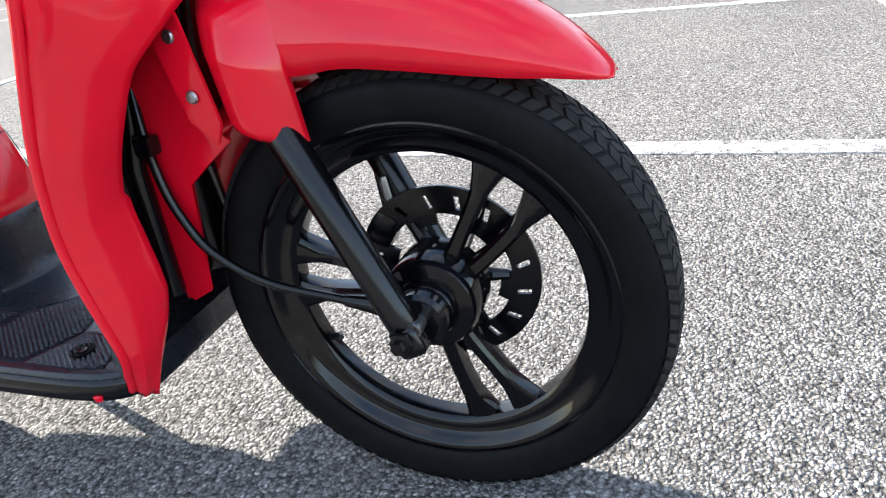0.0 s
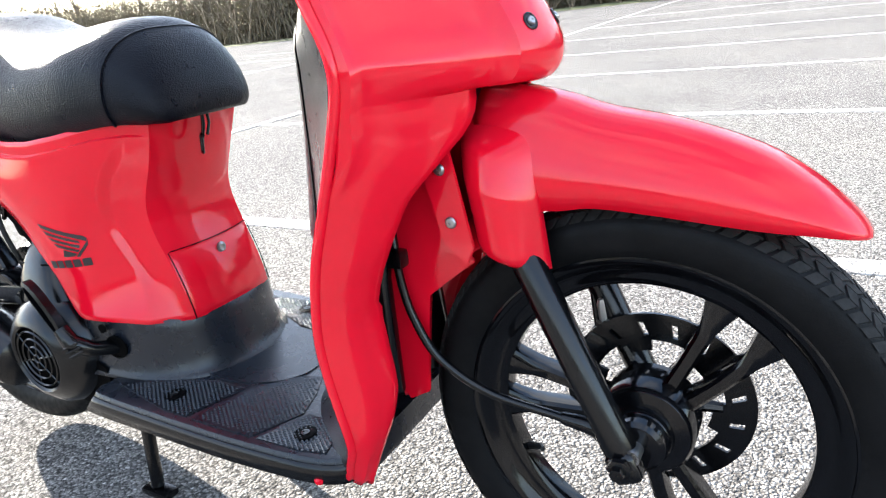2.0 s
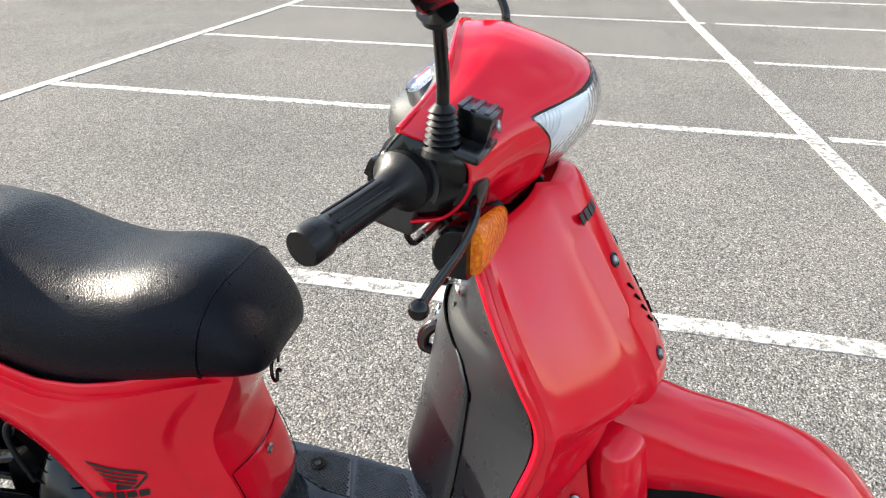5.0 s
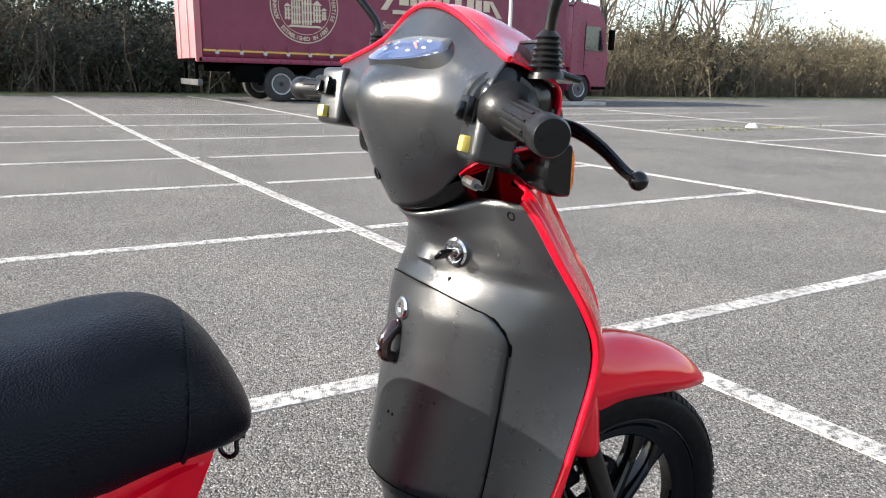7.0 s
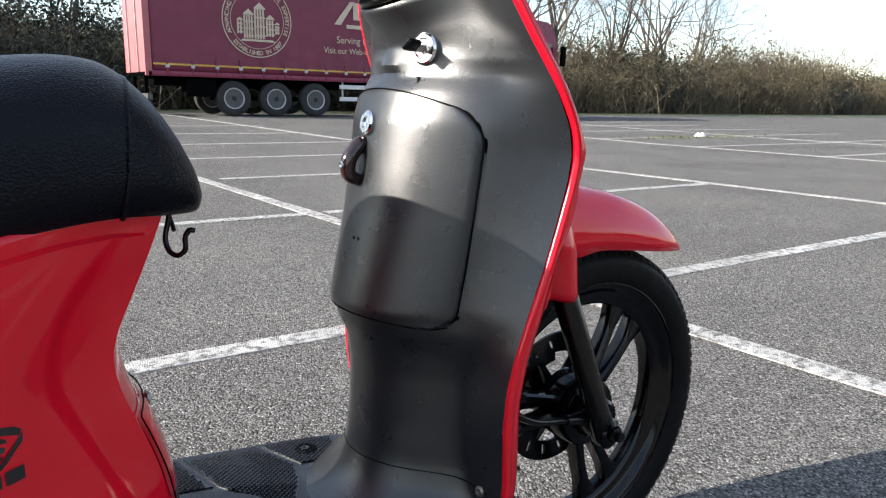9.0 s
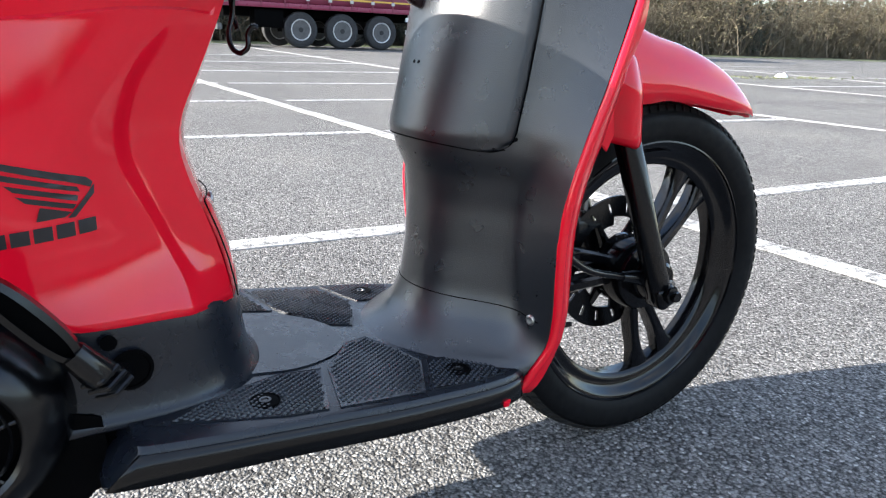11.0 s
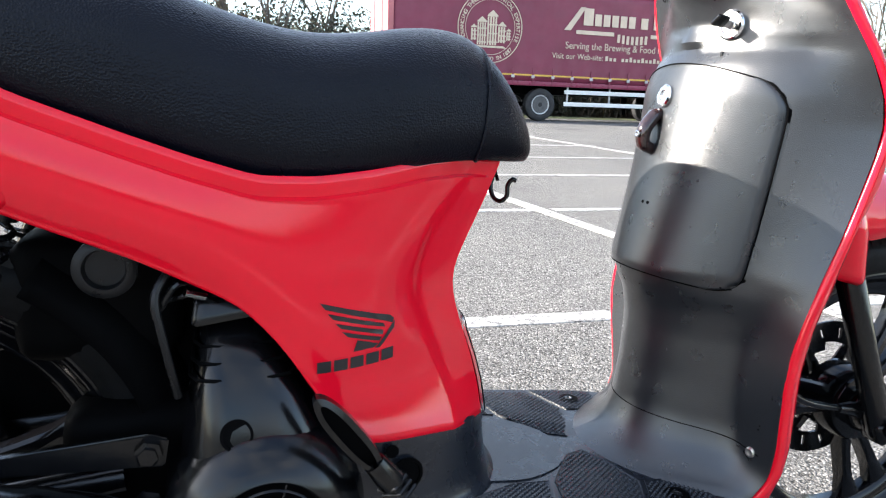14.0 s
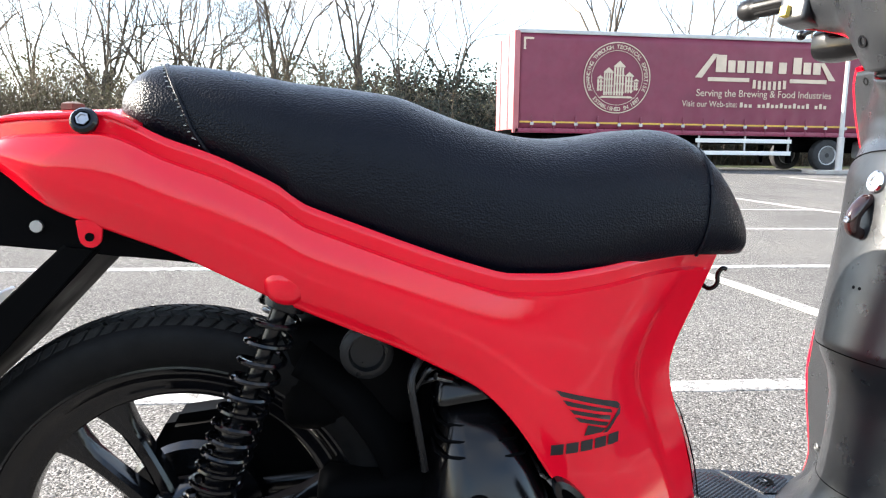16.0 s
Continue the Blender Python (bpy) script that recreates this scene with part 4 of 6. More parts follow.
    for f, r in ((0.22, 0.013), (0.27, 0.019), (0.36, 0.023), (0.60, 0.028), (0.85, 0.031), (0.97, 0.030), (1.0, 0.027)):
        c0 = si + dd * ((so - si).length * f)
        front_half, back_half = [], []
        for a in np.linspace(-math.pi / 2, math.pi / 2, 18):
            front_half.append(c0 + Vector((0.017 + r * 0.40 * abs(math.cos(a)) ** 0.65, 0, r * 0.84 * math.copysign(abs(math.sin(a)) ** 0.65, math.sin(a)))))
            back_half.append(c0 + Vector((0.017 - r * 1.10 * abs(math.cos(a)) ** 0.75, 0, r * 0.86 * math.copysign(abs(math.sin(a)) ** 0.65, math.sin(a)))))
        rows.append([q - dd * (0.010 * f) for q in front_half])
        rows2.append(back_half)
    part("amber_lens", loft(rows, True), AMBER, sig, "amber ribbed lens")
    part("signal_body", loft(rows2, True), BLACK, sig, "glossy black housing")
# brake hose and cable at the handlebar
part("front_brake_cable", tube([(-0.352, -0.172, 0.940), (-0.356, -0.170, 0.912), (-0.352, -0.155, 0.893), (-0.345, -0.120, 0.892), (-0.335, -0.085, 0.896), (-0.318, -0.060, 0.894)], 0.0032, 10, smooth=24), BLACK, scooter, "black cable bending below the grip")
part("cable_sleeve", tube([(-0.349, -0.135, 0.8925), (-0.341, -0.105, 0.893)], 0.0062, 8), STEEL, scooter, "steel cable adjuster")
part("rear_brake_cable", tube([(-0.330, -0.150, 0.935), (-0.300, -0.165, 0.905), (-0.280, -0.150, 0.890), (-0.272, -0.100, 0.885)], 0.0042, 10, smooth=20), BLACK, scooter, "black cable bending under the red cowl")
disc_at("headset_screw", Vector((-0.3890, 0.012, 0.889)), Vector((-0.95, 0.1, -0.2)).normalized(), [(0.008, -0.002), (0.008, 0.003), (0.005, 0.003), (0.004, 0.0), (0.001, 0.0)], BLACK, headset, "dark recessed screw", 14)

# headlight: lens in the cowl's opening, reflector behind
def lens_sheet(grow, shrink):
    rows = []
    for k in range(41):
        y = (0.111 - shrink) * (-1 + k / 20)
        lo, hi = lens_span(y)
        rows.append([(head_x(lo + (hi - lo) * j / 18, y, grow), y, lo + (hi - lo) * j / 18) for j in range(19)])
    return loft(rows, False)


lamp = part("headlight", lens_sheet(-0.009, 0.003), REFLECT, scooter, "large clear headlight in the red cowl")
lens = solid(part("headlight_lens", lens_sheet(0.0015, 0.0), GLASS, lamp, "clear ribbed headlight lens"), 0.003, 0)
lens.visible_shadow = False
edge = [(0.1105 * (-1 + k / 20), 0) for k in range(41)] + [(0.1105 * (1 - k / 20), 1) for k in range(41)]
edge = [(y, lens_span(y)[w]) for y, w in edge]
part("lens_gasket", tube([(head_x(z, y, 0.002), y, z) for y, z in edge + edge[:1]], 0.0020, 6), BLACK, lamp, "thin black gasket round the lens")
for k in range(9):
    for s in (-1, 1):
        y = s * (0.076 + 0.0034 * k)
        lo, hi = lens_span(y)
        part("lens_rib", tube([(head_x(lo + (hi - lo) * f, y, -0.0085), y, lo + (hi - lo) * f) for f in np.linspace(0.04, 0.96, 8)], 0.0010, 5), REFLECT, lamp)

# dashboard, bent round the shell
dm = basis((-0.3630, -0.004, 1.0330), (0, -1, 0), (0.835, 0, 0.551))


def bent(bm, lift=0.0):
    for v in bm.verts:
        v.co.z += lift - 1.1 * v.co.x ** 2 - 1.0 * v.co.y ** 2
        v.co = dm @ v.co
    return bm


oval = [(0.085 * math.cos(a), (0.034 if math.sin(a) > 0 else 0.030) * math.copysign(abs(math.sin(a)) ** 1.15, math.sin(a))) for a in np.linspace(0, math.tau, 56, endpoint=False)]
dash = part("dash_panel", bent(loft([[(u * f, v * f, 0) for u, v in oval] for f in (1.0, 0.8, 0.6, 0.4, 0.2, 0.05)], True), 0.004), DIAL, headset, "oval dark blue instrument panel")
dg = part("dash_lens", bent(loft([[(u * f, v * f, 0.0022 * (1 - f * f)) for u, v in oval] for f in (1.02, 0.95, 0.8, 0.55, 0.25, 0.04)], True), 0.0052), CLEAR, headset, "clear domed dash lens")
dg.visible_shadow = False
part("dash_hood", bent(loft([[(u * f, v * f, h) for u, v in oval] for f, h in ((1.14, -0.008), (1.06, 0.001), (1.03, 0.0045), (1.01, 0.003))], True, False)), GREY, headset, "grey surround of the dash", 60)
bm = bmesh.new()
for k in range(13):
    a = radians(200 - 220 * k / 12)
    rbox((0.022 * math.cos(a) + 0.006, 0.015 * math.sin(a) + 0.004, 0.0006), (0.0036, 0.0011, 0.0006), 0, pose(0, 0, 0, 0, 0, math.degrees(a)), bm)
for u, v in ((-0.044, 0.004), (-0.050, -0.006), (0.048, 0.006), (0.052, -0.006), (-0.030, -0.010), (0.030, -0.014), (0.0, -0.010)):
    rbox((u, v, 0.0006), (0.0060, 0.0024, 0.0006), 0, None, bm)
mk = part("dial_marks", bent(bm, 0.0044), DIALMARK, dash, "pale dial marks")
part("needle", bent(rbox((-0.040, 0.010, 0.001), (0.026, 0.0022, 0.001), 0, pose(0, 0, 0, 0, 0, 35)), 0.0046), NEEDLE, dash, "orange needle")
part("fuel_needle", bent(rbox((0.034, -0.004, 0.001), (0.020, 0.0022, 0.001), 0, pose(0, 0, 0, 0, 0, -30)), 0.0046), NEEDLE, dash, "orange needle")

# ---- floorboard ----
FLO = [(-0.735, 0.190), (-0.725, 0.196), (-0.66, 0.197), (-0.55, 0.194), (-0.44, 0.188), (-0.36, 0.180), (-0.315, 0.165), (-0.298, 0.140)]


def floor_z(x):
    return float(np.interp(x, [-0.76, -0.61, -0.48, -0.34, -0.28], [0.277, 0.264, 0.251, 0.241, 0.239]))


def floor_mesh():
    rows = []
    for x, w in spline(FLO, 30):
        z = floor_z(x)
        zb = z - (0.040 if x > -0.74 else 0.046)
        k = 0.028 * max(0.0, min(1.0, (-0.60 - x) / 0.13))
        rows.append([(x - k, -w + 0.012, zb), (x - k * 0.9, -w - 0.001, zb + 0.008), (x, -w, z - 0.006), (x, -w + 0.004, z - 0.001), (x, -w + 0.009, z), (x, 0, z), (x, w - 0.009, z), (x, w - 0.004, z - 0.001), (x, w, z - 0.006), (x - k * 0.9, w + 0.001, zb + 0.008), (x - k, w - 0.012, zb)])
    return loft(rows)


floorb = part("floorboard", floor_mesh(), FLOOR, scooter, "dark grey footboard with studded mats and scuffed edge")
for s in (-1, 1):
    rows = []
    for x, w in spline(FLO, 30)[2:-2]:
        z = floor_z(x)
        k = 0.028 * max(0.0, min(1.0, (-0.60 - x) / 0.13))
        rows.append([(x - k, s * (w + 0.0016), z - 0.034), (x - k * 0.5, s * (w + 0.0016), z - 0.020), (x, s * (w + 0.0012), z - 0.0065)])
    solid(part("edge_band", loft(rows, False), BLACK, floorb, "scraped black edge of the footboard"), 0.0012, 0)
PADS = [[(-0.715, -0.163), (-0.600, -0.183), (-0.560, -0.181), (-0.535, -0.092), (-0.585, -0.095), (-0.640, -0.118), (-0.690, -0.146)],
        [(-0.548, -0.181), (-0.450, -0.176), (-0.418, -0.106), (-0.432, -0.060), (-0.452, -0.020), (-0.480, -0.030), (-0.512, -0.070), (-0.528, -0.092)],
        [(-0.440, -0.175), (-0.372, -0.171), (-0.338, -0.162), (-0.346, -0.132), (-0.378, -0.104), (-0.410, -0.104)]]


def inside(pt, poly):
    x, y = pt
    hit = False
    for (x0, y0), (x1, y1) in zip(poly, poly[1:] + poly[:1]):
        if (y0 > y) != (y1 > y) and x < (x1 - x0) * (y - y0) / (y1 - y0) + x0:
            hit = not hit
    return hit


for s in (1, -1):
    for poly in PADS:
        po = [(x, s * y) for x, y in poly]
        cx, cy = np.mean([q[0] for q in po]), np.mean([q[1] for q in po])
        bm = bmesh.new()
        lo = [bm.verts.new((x, y, floor_z(x) - 0.001)) for x, y in po]
        hi = [bm.verts.new((x, y, floor_z(x) + 0.0016)) for x, y in po]
        tp = [bm.verts.new((cx + (x - cx) * 0.955, cy + (y - cy) * 0.955, floor_z(x) + 0.0008)) for x, y in po]
        for i in range(len(po)):
            j = (i + 1) % len(po)
            bm.faces.new((lo[i], lo[j], hi[j], hi[i]))
            bm.faces.new((hi[i], hi[j], tp[j], tp[i]))
        bm.faces.new(tp)
        pad = part("foot_mat", bm, FLOOR, floorb, "studded rubber foot mat")
        bm = bmesh.new()
        shr = [(cx + (x - cx) * 0.93, cy + (y - cy) * 0.93) for x, y in po]
        step = 0.0062
        r = 0.0024
        for i in range(-40, 41):
            for j in range(-40, 41):
                u, v = (i + j) * step * 0.72, (i - j) * step * 0.56
                x, y = cx + u, cy + v
                if abs(u) < 0.12 and abs(v) < 0.1 and inside((x, y), shr):
                    z = floor_z(x) + 0.0007
                    b4 = [bm.verts.new((x + r * a, y + r * b, z)) for a, b in ((1.3, 0), (0, 1), (-1.3, 0), (0, -1))]
                    t4 = [bm.verts.new((x + 0.45 * r * a, y + 0.45 * r * b, z + 0.0019)) for a, b in ((1.3, 0), (0, 1), (-1.3, 0), (0, -1))]
                    bm.faces.new(t4)
                    for k in range(4):
                        bm.faces.new((b4[k], b4[(k + 1) % 4], t4[(k + 1) % 4], t4[k]))
        tagged(part("studs", bm, FLOOR, pad, "", 20), kind="stuff")
    for x, y in ((-0.388, -0.140), (-0.614, -0.149)):
        bz = floor_z(x)
        ring = disc_at("bolt_well", Vector((x, s * y, bz + 0.001)), Vector((0, 0, 1)), [(0.0150, 0), (0.0150, 0.0016), (0.0138, 0.0020), (0.0130, 0.0012), (0.001, 0.0012)], DARK, floorb, "dark recessed bolt well", 24)
        disc_at("floor_bolt", Vector((x, s * y, bz + 0.0022)), Vector((0, 0, 1)), [(0.0060, 0), (0.0060, 0.0012), (0.0035, 0.0014), (0.0030, 0.0004), (0.001, 0.0004)], BLACK, floorb, "black hex bolt", 14)
tong = spline([(-0.610, 0.088), (-0.560, 0.086), (-0.510, 0.062), (-0.484, 0.030), (-0.478, 0.0), (-0.484, -0.030), (-0.510, -0.062), (-0.560, -0.086), (-0.610, -0.088)], 40)
bm = bmesh.new()
bot = [bm.verts.new((x, y, floor_z(x) - 0.002)) for x, y in tong]
top = [bm.verts.new((x, y, floor_z(x) + 0.002)) for x, y in tong]
bm.faces.new(top)
for i in range(len(tong)):
    j = (i + 1) % len(tong)
    bm.faces.new((bot[i], bot[j], top[j], top[i]))
part("floor_tongue", bm, FLOOR, floorb, "smooth raised tongue in the footboard")
part("red_plug", lathe([(0.001, -0.006), (0.007, -0.006), (0.008, 0.0), (0.001, 0.004)], (-0.345, -0.174, 0.213), "z", 12), RED, floorb, "small red plastic plug")
bm = bmesh.new()
rr = random.Random(4)
for k in range(9):
    x = rr.uniform(-0.56, -0.36)
    w = float(np.interp(-x, [-q[0] for q in FLO[::-1]], [q[1] for q in FLO[::-1]]))
    rbox((x, -w - 0.0012, floor_z(x) - rr.choice((0.009, 0.011, 0.030))), (rr.uniform(0.002, 0.006), 0.0012, rr.uniform(0.0006, 0.0014)), 0, None, bm)
part("red_scuffs", bm, RED, floorb, "red paint flecks on the worn edge")


# ---- body panels ----
TOPZ = [(-1.400, 0.7680), (-1.340, 0.7780), (-1.245, 0.7820), (-1.222, 0.7740), (-1.196, 0.7600), (-1.144, 0.7425), (-1.085, 0.7148), (-1.070, 0.6996), (-0.980, 0.6660), (-0.926, 0.6470), (-0.870, 0.6300), (-0.815, 0.6290), (-0.757, 0.6350), (-0.698, 0.6440), (-0.650, 0.6460), (-0.610, 0.6425)]
LOWZ = [(-1.400, 0.742), (-1.350, 0.722), (-1.325, 0.703), (-1.300, 0.688), (-1.253, 0.672), (-1.200, 0.654), (-1.181, 0.647), (-1.096, 0.606), (-1.054, 0.588), (-0.973, 0.555), (-0.926, 0.531), (-0.901, 0.519), (-0.882, 0.506), (-0.860, 0.482), (-0.841, 0.456), (-0.826, 0.430), (-0.813, 0.411), (-0.792, 0.388), (-0.771, 0.369), (-0.700, 0.362), (-0.620, 0.352)]
HALF = [(-1.400, 0.050), (-1.345, 0.088), (-1.300, 0.104), (-1.200, 0.122), (-1.100, 0.132), (-1.000, 0.139), (-0.900, 0.145), (-0.800, 0.143), (-0.740, 0.132), (-0.700, 0.117), (-0.660, 0.100), (-0.630, 0.088), (-0.610, 0.080)]
FRONTX = [(0.345, -0.622), (0.372, -0.626), (0.396, -0.631), (0.420, -0.638), (0.445, -0.647), (0.474, -0.658), (0.505, -0.666), (0.524, -0.665), (0.544, -0.657), (0.577, -0.640), (0.627, -0.619), (0.665, -0.607)]


def eased(rows, sigma):
    """A table with its corners rounded off over about two sigma."""
    r = np.array(rows, float)
    xs = np.linspace(r[0, 0] - 4 * sigma, r[-1, 0] + 4 * sigma, 900)
    ends = (xs - r[0, 0]).clip(None, 0) * (r[1, 1] - r[0, 1]) / (r[1, 0] - r[0, 0]) + (xs - r[-1, 0]).clip(0, None) * (r[-1, 1] - r[-2, 1]) / (r[-1, 0] - r[-2, 0])
    ys = np.interp(xs, r[:, 0], r[:, 1]) + ends
    d = xs[1] - xs[0]
    k = np.exp(-0.5 * (np.arange(-int(3 * sigma / d), int(3 * sigma / d) + 1) * d / sigma) ** 2)
    n = len(k) // 2
    ys = np.convolve(np.pad(ys, n, mode="edge"), k / k.sum(), mode="valid")
    return lambda x: float(np.interp(x, xs, ys))


top_z, low_z, half_w, front_x = eased(TOPZ, 0.007), eased(LOWZ, 0.008), eased(HALF, 0.022), eased(FRONTX, 0.014)
LIP = 0.0220
CREASE = [(0.340, -0.655), (0.362, -0.664), (0.447, -0.699), (0.500, -0.721), (0.530, -0.722), (0.569, -0.709), (0.620, -0.668), (0.640, -0.650)]


def body_point(u, v, s):
    """u 0 at the front corner to 1 at the tail; v 0 below the lip to 1 at the lower edge, negative for a depth in metres."""
    x = -0.610 - 0.79 * u
    zt, zl = top_z(x), low_z(x)
    z = zt + v if v < 0 else zt - LIP + (zl - zt + LIP) * v
    fall = max(0.0, 1 - u / 0.26)
    xs = x + (front_x(z) + 0.610) * fall * fall * (3 - 2 * fall)
    inset = 0.0085 * min(1.0, u / 0.05) if -0.0200 < v < 0 else 0.0
    w = max(0.0, v)
    flare = 0.023 * max(0.0, (0.430 - z) / 0.07) ** 1.5 * max(0.0, min(1, (0.32 - u) / 0.04)) * min(1, u / 0.06)
    belly = 0.007 * math.sin(math.pi * min(1, w * 1.05)) - 0.010 * w ** 3 * max(0.0, min(1, (u - 0.30) / 0.10))
    q = max(0.0, min(1.0, (xs - table(CREASE, z)[0]) / 0.014))
    facet = 0.0055 * q * q * (3 - 2 * q) * max(0.0, min(1.0, (0.632 - z) / 0.05)) * max(0.0, min(1.0, (z - 0.355) / 0.05))
    return (xs, s * (half_w(x) - inset + flare + belly - facet), z)


us = np.concatenate([np.linspace(0, 0.30, 64), np.linspace(0.31, 1, 48)])
vs_ = [-0.0001, -0.008, -0.0188, -0.0212] + [0, 0.02, 0.06, 0.11] + list(np.linspace(0.17, 0.80, 14)) + [0.84, 0.88, 0.91, 0.94, 0.97, 1.0]


def shell_ring(v):
    """One level of the red shell: round from the left tail over the front to the right tail."""
    a = Vector(body_point(0, v, 1))
    ring = [body_point(u, v, 1) for u in us[::-1]]
    for k in range(1, 24):
        t = 1 - k / 12
        ring.append((a.x + (0.015 if a.z < 0.55 else 0.015 - 0.08 * (a.z - 0.55)) * (1 - abs(t) ** 2.2), t * a.y, a.z))
    return ring + [body_point(u, v, -1) for u in us]


body = solid(part("body_shell", loft([shell_ring(v) for v in vs_], False), RED, scooter, "glossy red shell under the seat, sweeping up to the tail", 32), 0.004, -1)


# hatch: raised lid with a screw
def hatch():
    rows = []
    for z in np.linspace(0.352, 0.452, 12):
        xc = table(FRONTX, z)[0]
        wy = 0.080 if z > 0.36 else 0.078
        ring = []
        for k in range(13):
            y = -wy + 2 * wy * k / 12
            yy = y * 0.985
            w0 = table(HALF, -0.61)[0]
            ring.append((xc + 0.015 * (1 - (yy / w0) ** 2) + 0.0045 + (-0.004 if k in (0, 12) or z in (0.352, 0.452) else 0), yy, z))
        rows.append(ring)
    return loft(rows, False)


hat = part("hatch", hatch(), RED, body, "red inspection hatch", 40)
part("hatch_seam", tube([(table(FRONTX, z)[0] + 0.0015 + 0.015 * (1 - (y / 0.080) ** 2) + 0.003, y, z) for y, z in [(-0.0785, zz) for zz in np.linspace(0.352, 0.452, 8)] + [(yy, 0.4535) for yy in np.linspace(-0.074, 0.074, 14)] + [(0.0785, zz) for zz in np.linspace(0.452, 0.352, 8)]], 0.0008, 6), DARK, body, "dark seam round the hatch")
disc_at("hatch_screw", Vector((table(FRONTX, 0.436)[0] + 0.0195, 0.0, 0.436)), Vector((1, 0, 0)), [(0.0085, 0), (0.0085, 0.002), (0.005, 0.0035), (0.001, 0.002)], STEEL, hat, "steel screw", 16)


# grey skirt below the red panel
def skirt():
    plan = [(-0.600, 0.0), (-0.603, 0.030), (-0.612, 0.060), (-0.628, 0.088), (-0.653, 0.112), (-0.690, 0.130), (-0.740, 0.141), (-0.785, 0.146)]
    half = spline(plan, 26)
    full = [(x, -y) for x, y in half[::-1]] + [(x, y) for x, y in half[1:]]
    rows = []
    for f, g in ((0.0, -0.010), (0.08, -0.004), (0.25, -0.002), (0.50, 0.000), (0.72, 0.003), (0.88, 0.007), (0.95, 0.012), (1.0, 0.020)):
        ring = []
        for x, y in full:
            n = Vector((x + 0.74, y * 0.9, 0)).normalized()
            zt = table(LOWZ, min(x, -0.62))[0] + 0.008
            zz = zt + (floor_z(x) - 0.002 - zt) * f
            ring.append((x + n.x * g, y + n.y * g * 0.6, zz))
        rows.append(ring)
    return loft(rows, False)


sk = solid(part("skirt", skirt(), FLOOR, scooter, "dark grey plastic skirt under the red shell", 50), 0.004, 1)
disc_at("skirt_hole", Vector((-0.728, -0.1425, 0.322)), Vector((0.18, -1, 0)), [(0.019, 0), (0.019, 0.0015), (0.016, 0.0015), (0.015, -0.001), (0.001, -0.001)], DARK, sk, "round dark hole in the skirt", 24)
disc_at("skirt_screw", Vector((-0.744, -0.1455, 0.352)), Vector((0.1, -1, 0)), [(0.007, 0), (0.007, 0.002), (0.001, 0.002)], DARK, sk, "", 12)


# emblem on the side panel, drawn as plain shapes
def panel_y(x, z, s=-1):
    best = None
    for u in np.linspace(0.05, 0.42, 75):
        zt, zl = top_z(-0.610 - 0.79 * u) - LIP, low_z(-0.610 - 0.79 * u)
        v = (z - zt) / (zl - zt)
        if 0 <= v <= 1:
            q = body_point(u, v, s)
            if best is None or abs(q[0] - x) < best[0]:
                best = (abs(q[0] - x), q[1])
    return best[1] if best else s * 0.14


def decal(outline, s=-1, lift=0.0012):
    """A film of the outline, laid on the curved panel."""
    bm = bmesh.new()
    f = [bm.verts.new((x, 0, z)) for x, z in outline]
    bm.faces.new(f)
    bmesh.ops.triangulate(bm, faces=bm.faces)
    for _ in range(3):
        long = [e for e in bm.edges if e.calc_length() > 0.010]
        if long:
            bmesh.ops.subdivide_edges(bm, edges=long, cuts=1)
            bmesh.ops.triangulate(bm, faces=bm.faces)
    for v in bm.verts:
        v.co.y = panel_y(v.co.x, v.co.z, s) + s * lift
    return bm


WX, WZ = -0.817, 0.5135
for s in (-1, 1):
    feathers = [[(0, 0), (0.078, -0.024), (0.083, -0.029), (0.081, -0.034), (0.068, -0.028), (0.006, -0.008)],
                [(0.008, -0.0125), (0.070, -0.032), (0.072, -0.037), (0.014, -0.020)],
                [(0.016, -0.0245), (0.070, -0.040), (0.069, -0.045), (0.022, -0.031)],
                [(0.023, -0.0350), (0.068, -0.048), (0.065, -0.052), (0.030, -0.042)],
                [(0.040, -0.0470), (0.064, -0.0545), (0.058, -0.0585), (0.036, -0.0600), (0.044, -0.054)],
                [(0.080, -0.036), (0.084, -0.031), (0.083, -0.040), (0.066, -0.060), (0.060, -0.060), (0.074, -0.044)]]
    for f in feathers:
        part("wing_mark", decal([(WX + a * 0.915, WZ + b * 0.86) for a, b in f], s), DECAL, body, "black wing-shaped emblem stroke", 60)
    for k in range(5):
        x0 = WX - 0.002 + 0.0160 * k
        z0 = WZ - 0.0700 + 0.0013 * k
        bar = [[(x0, z0 - 0.0015), (x0 + 0.0132, z0 - 0.0005), (x0 + 0.0132, z0 + 0.0112), (x0, z0 + 0.0102)]]
        for b in bar:
            part("emblem_bar", decal(b, s), DECAL, body, "black emblem bar", 60)

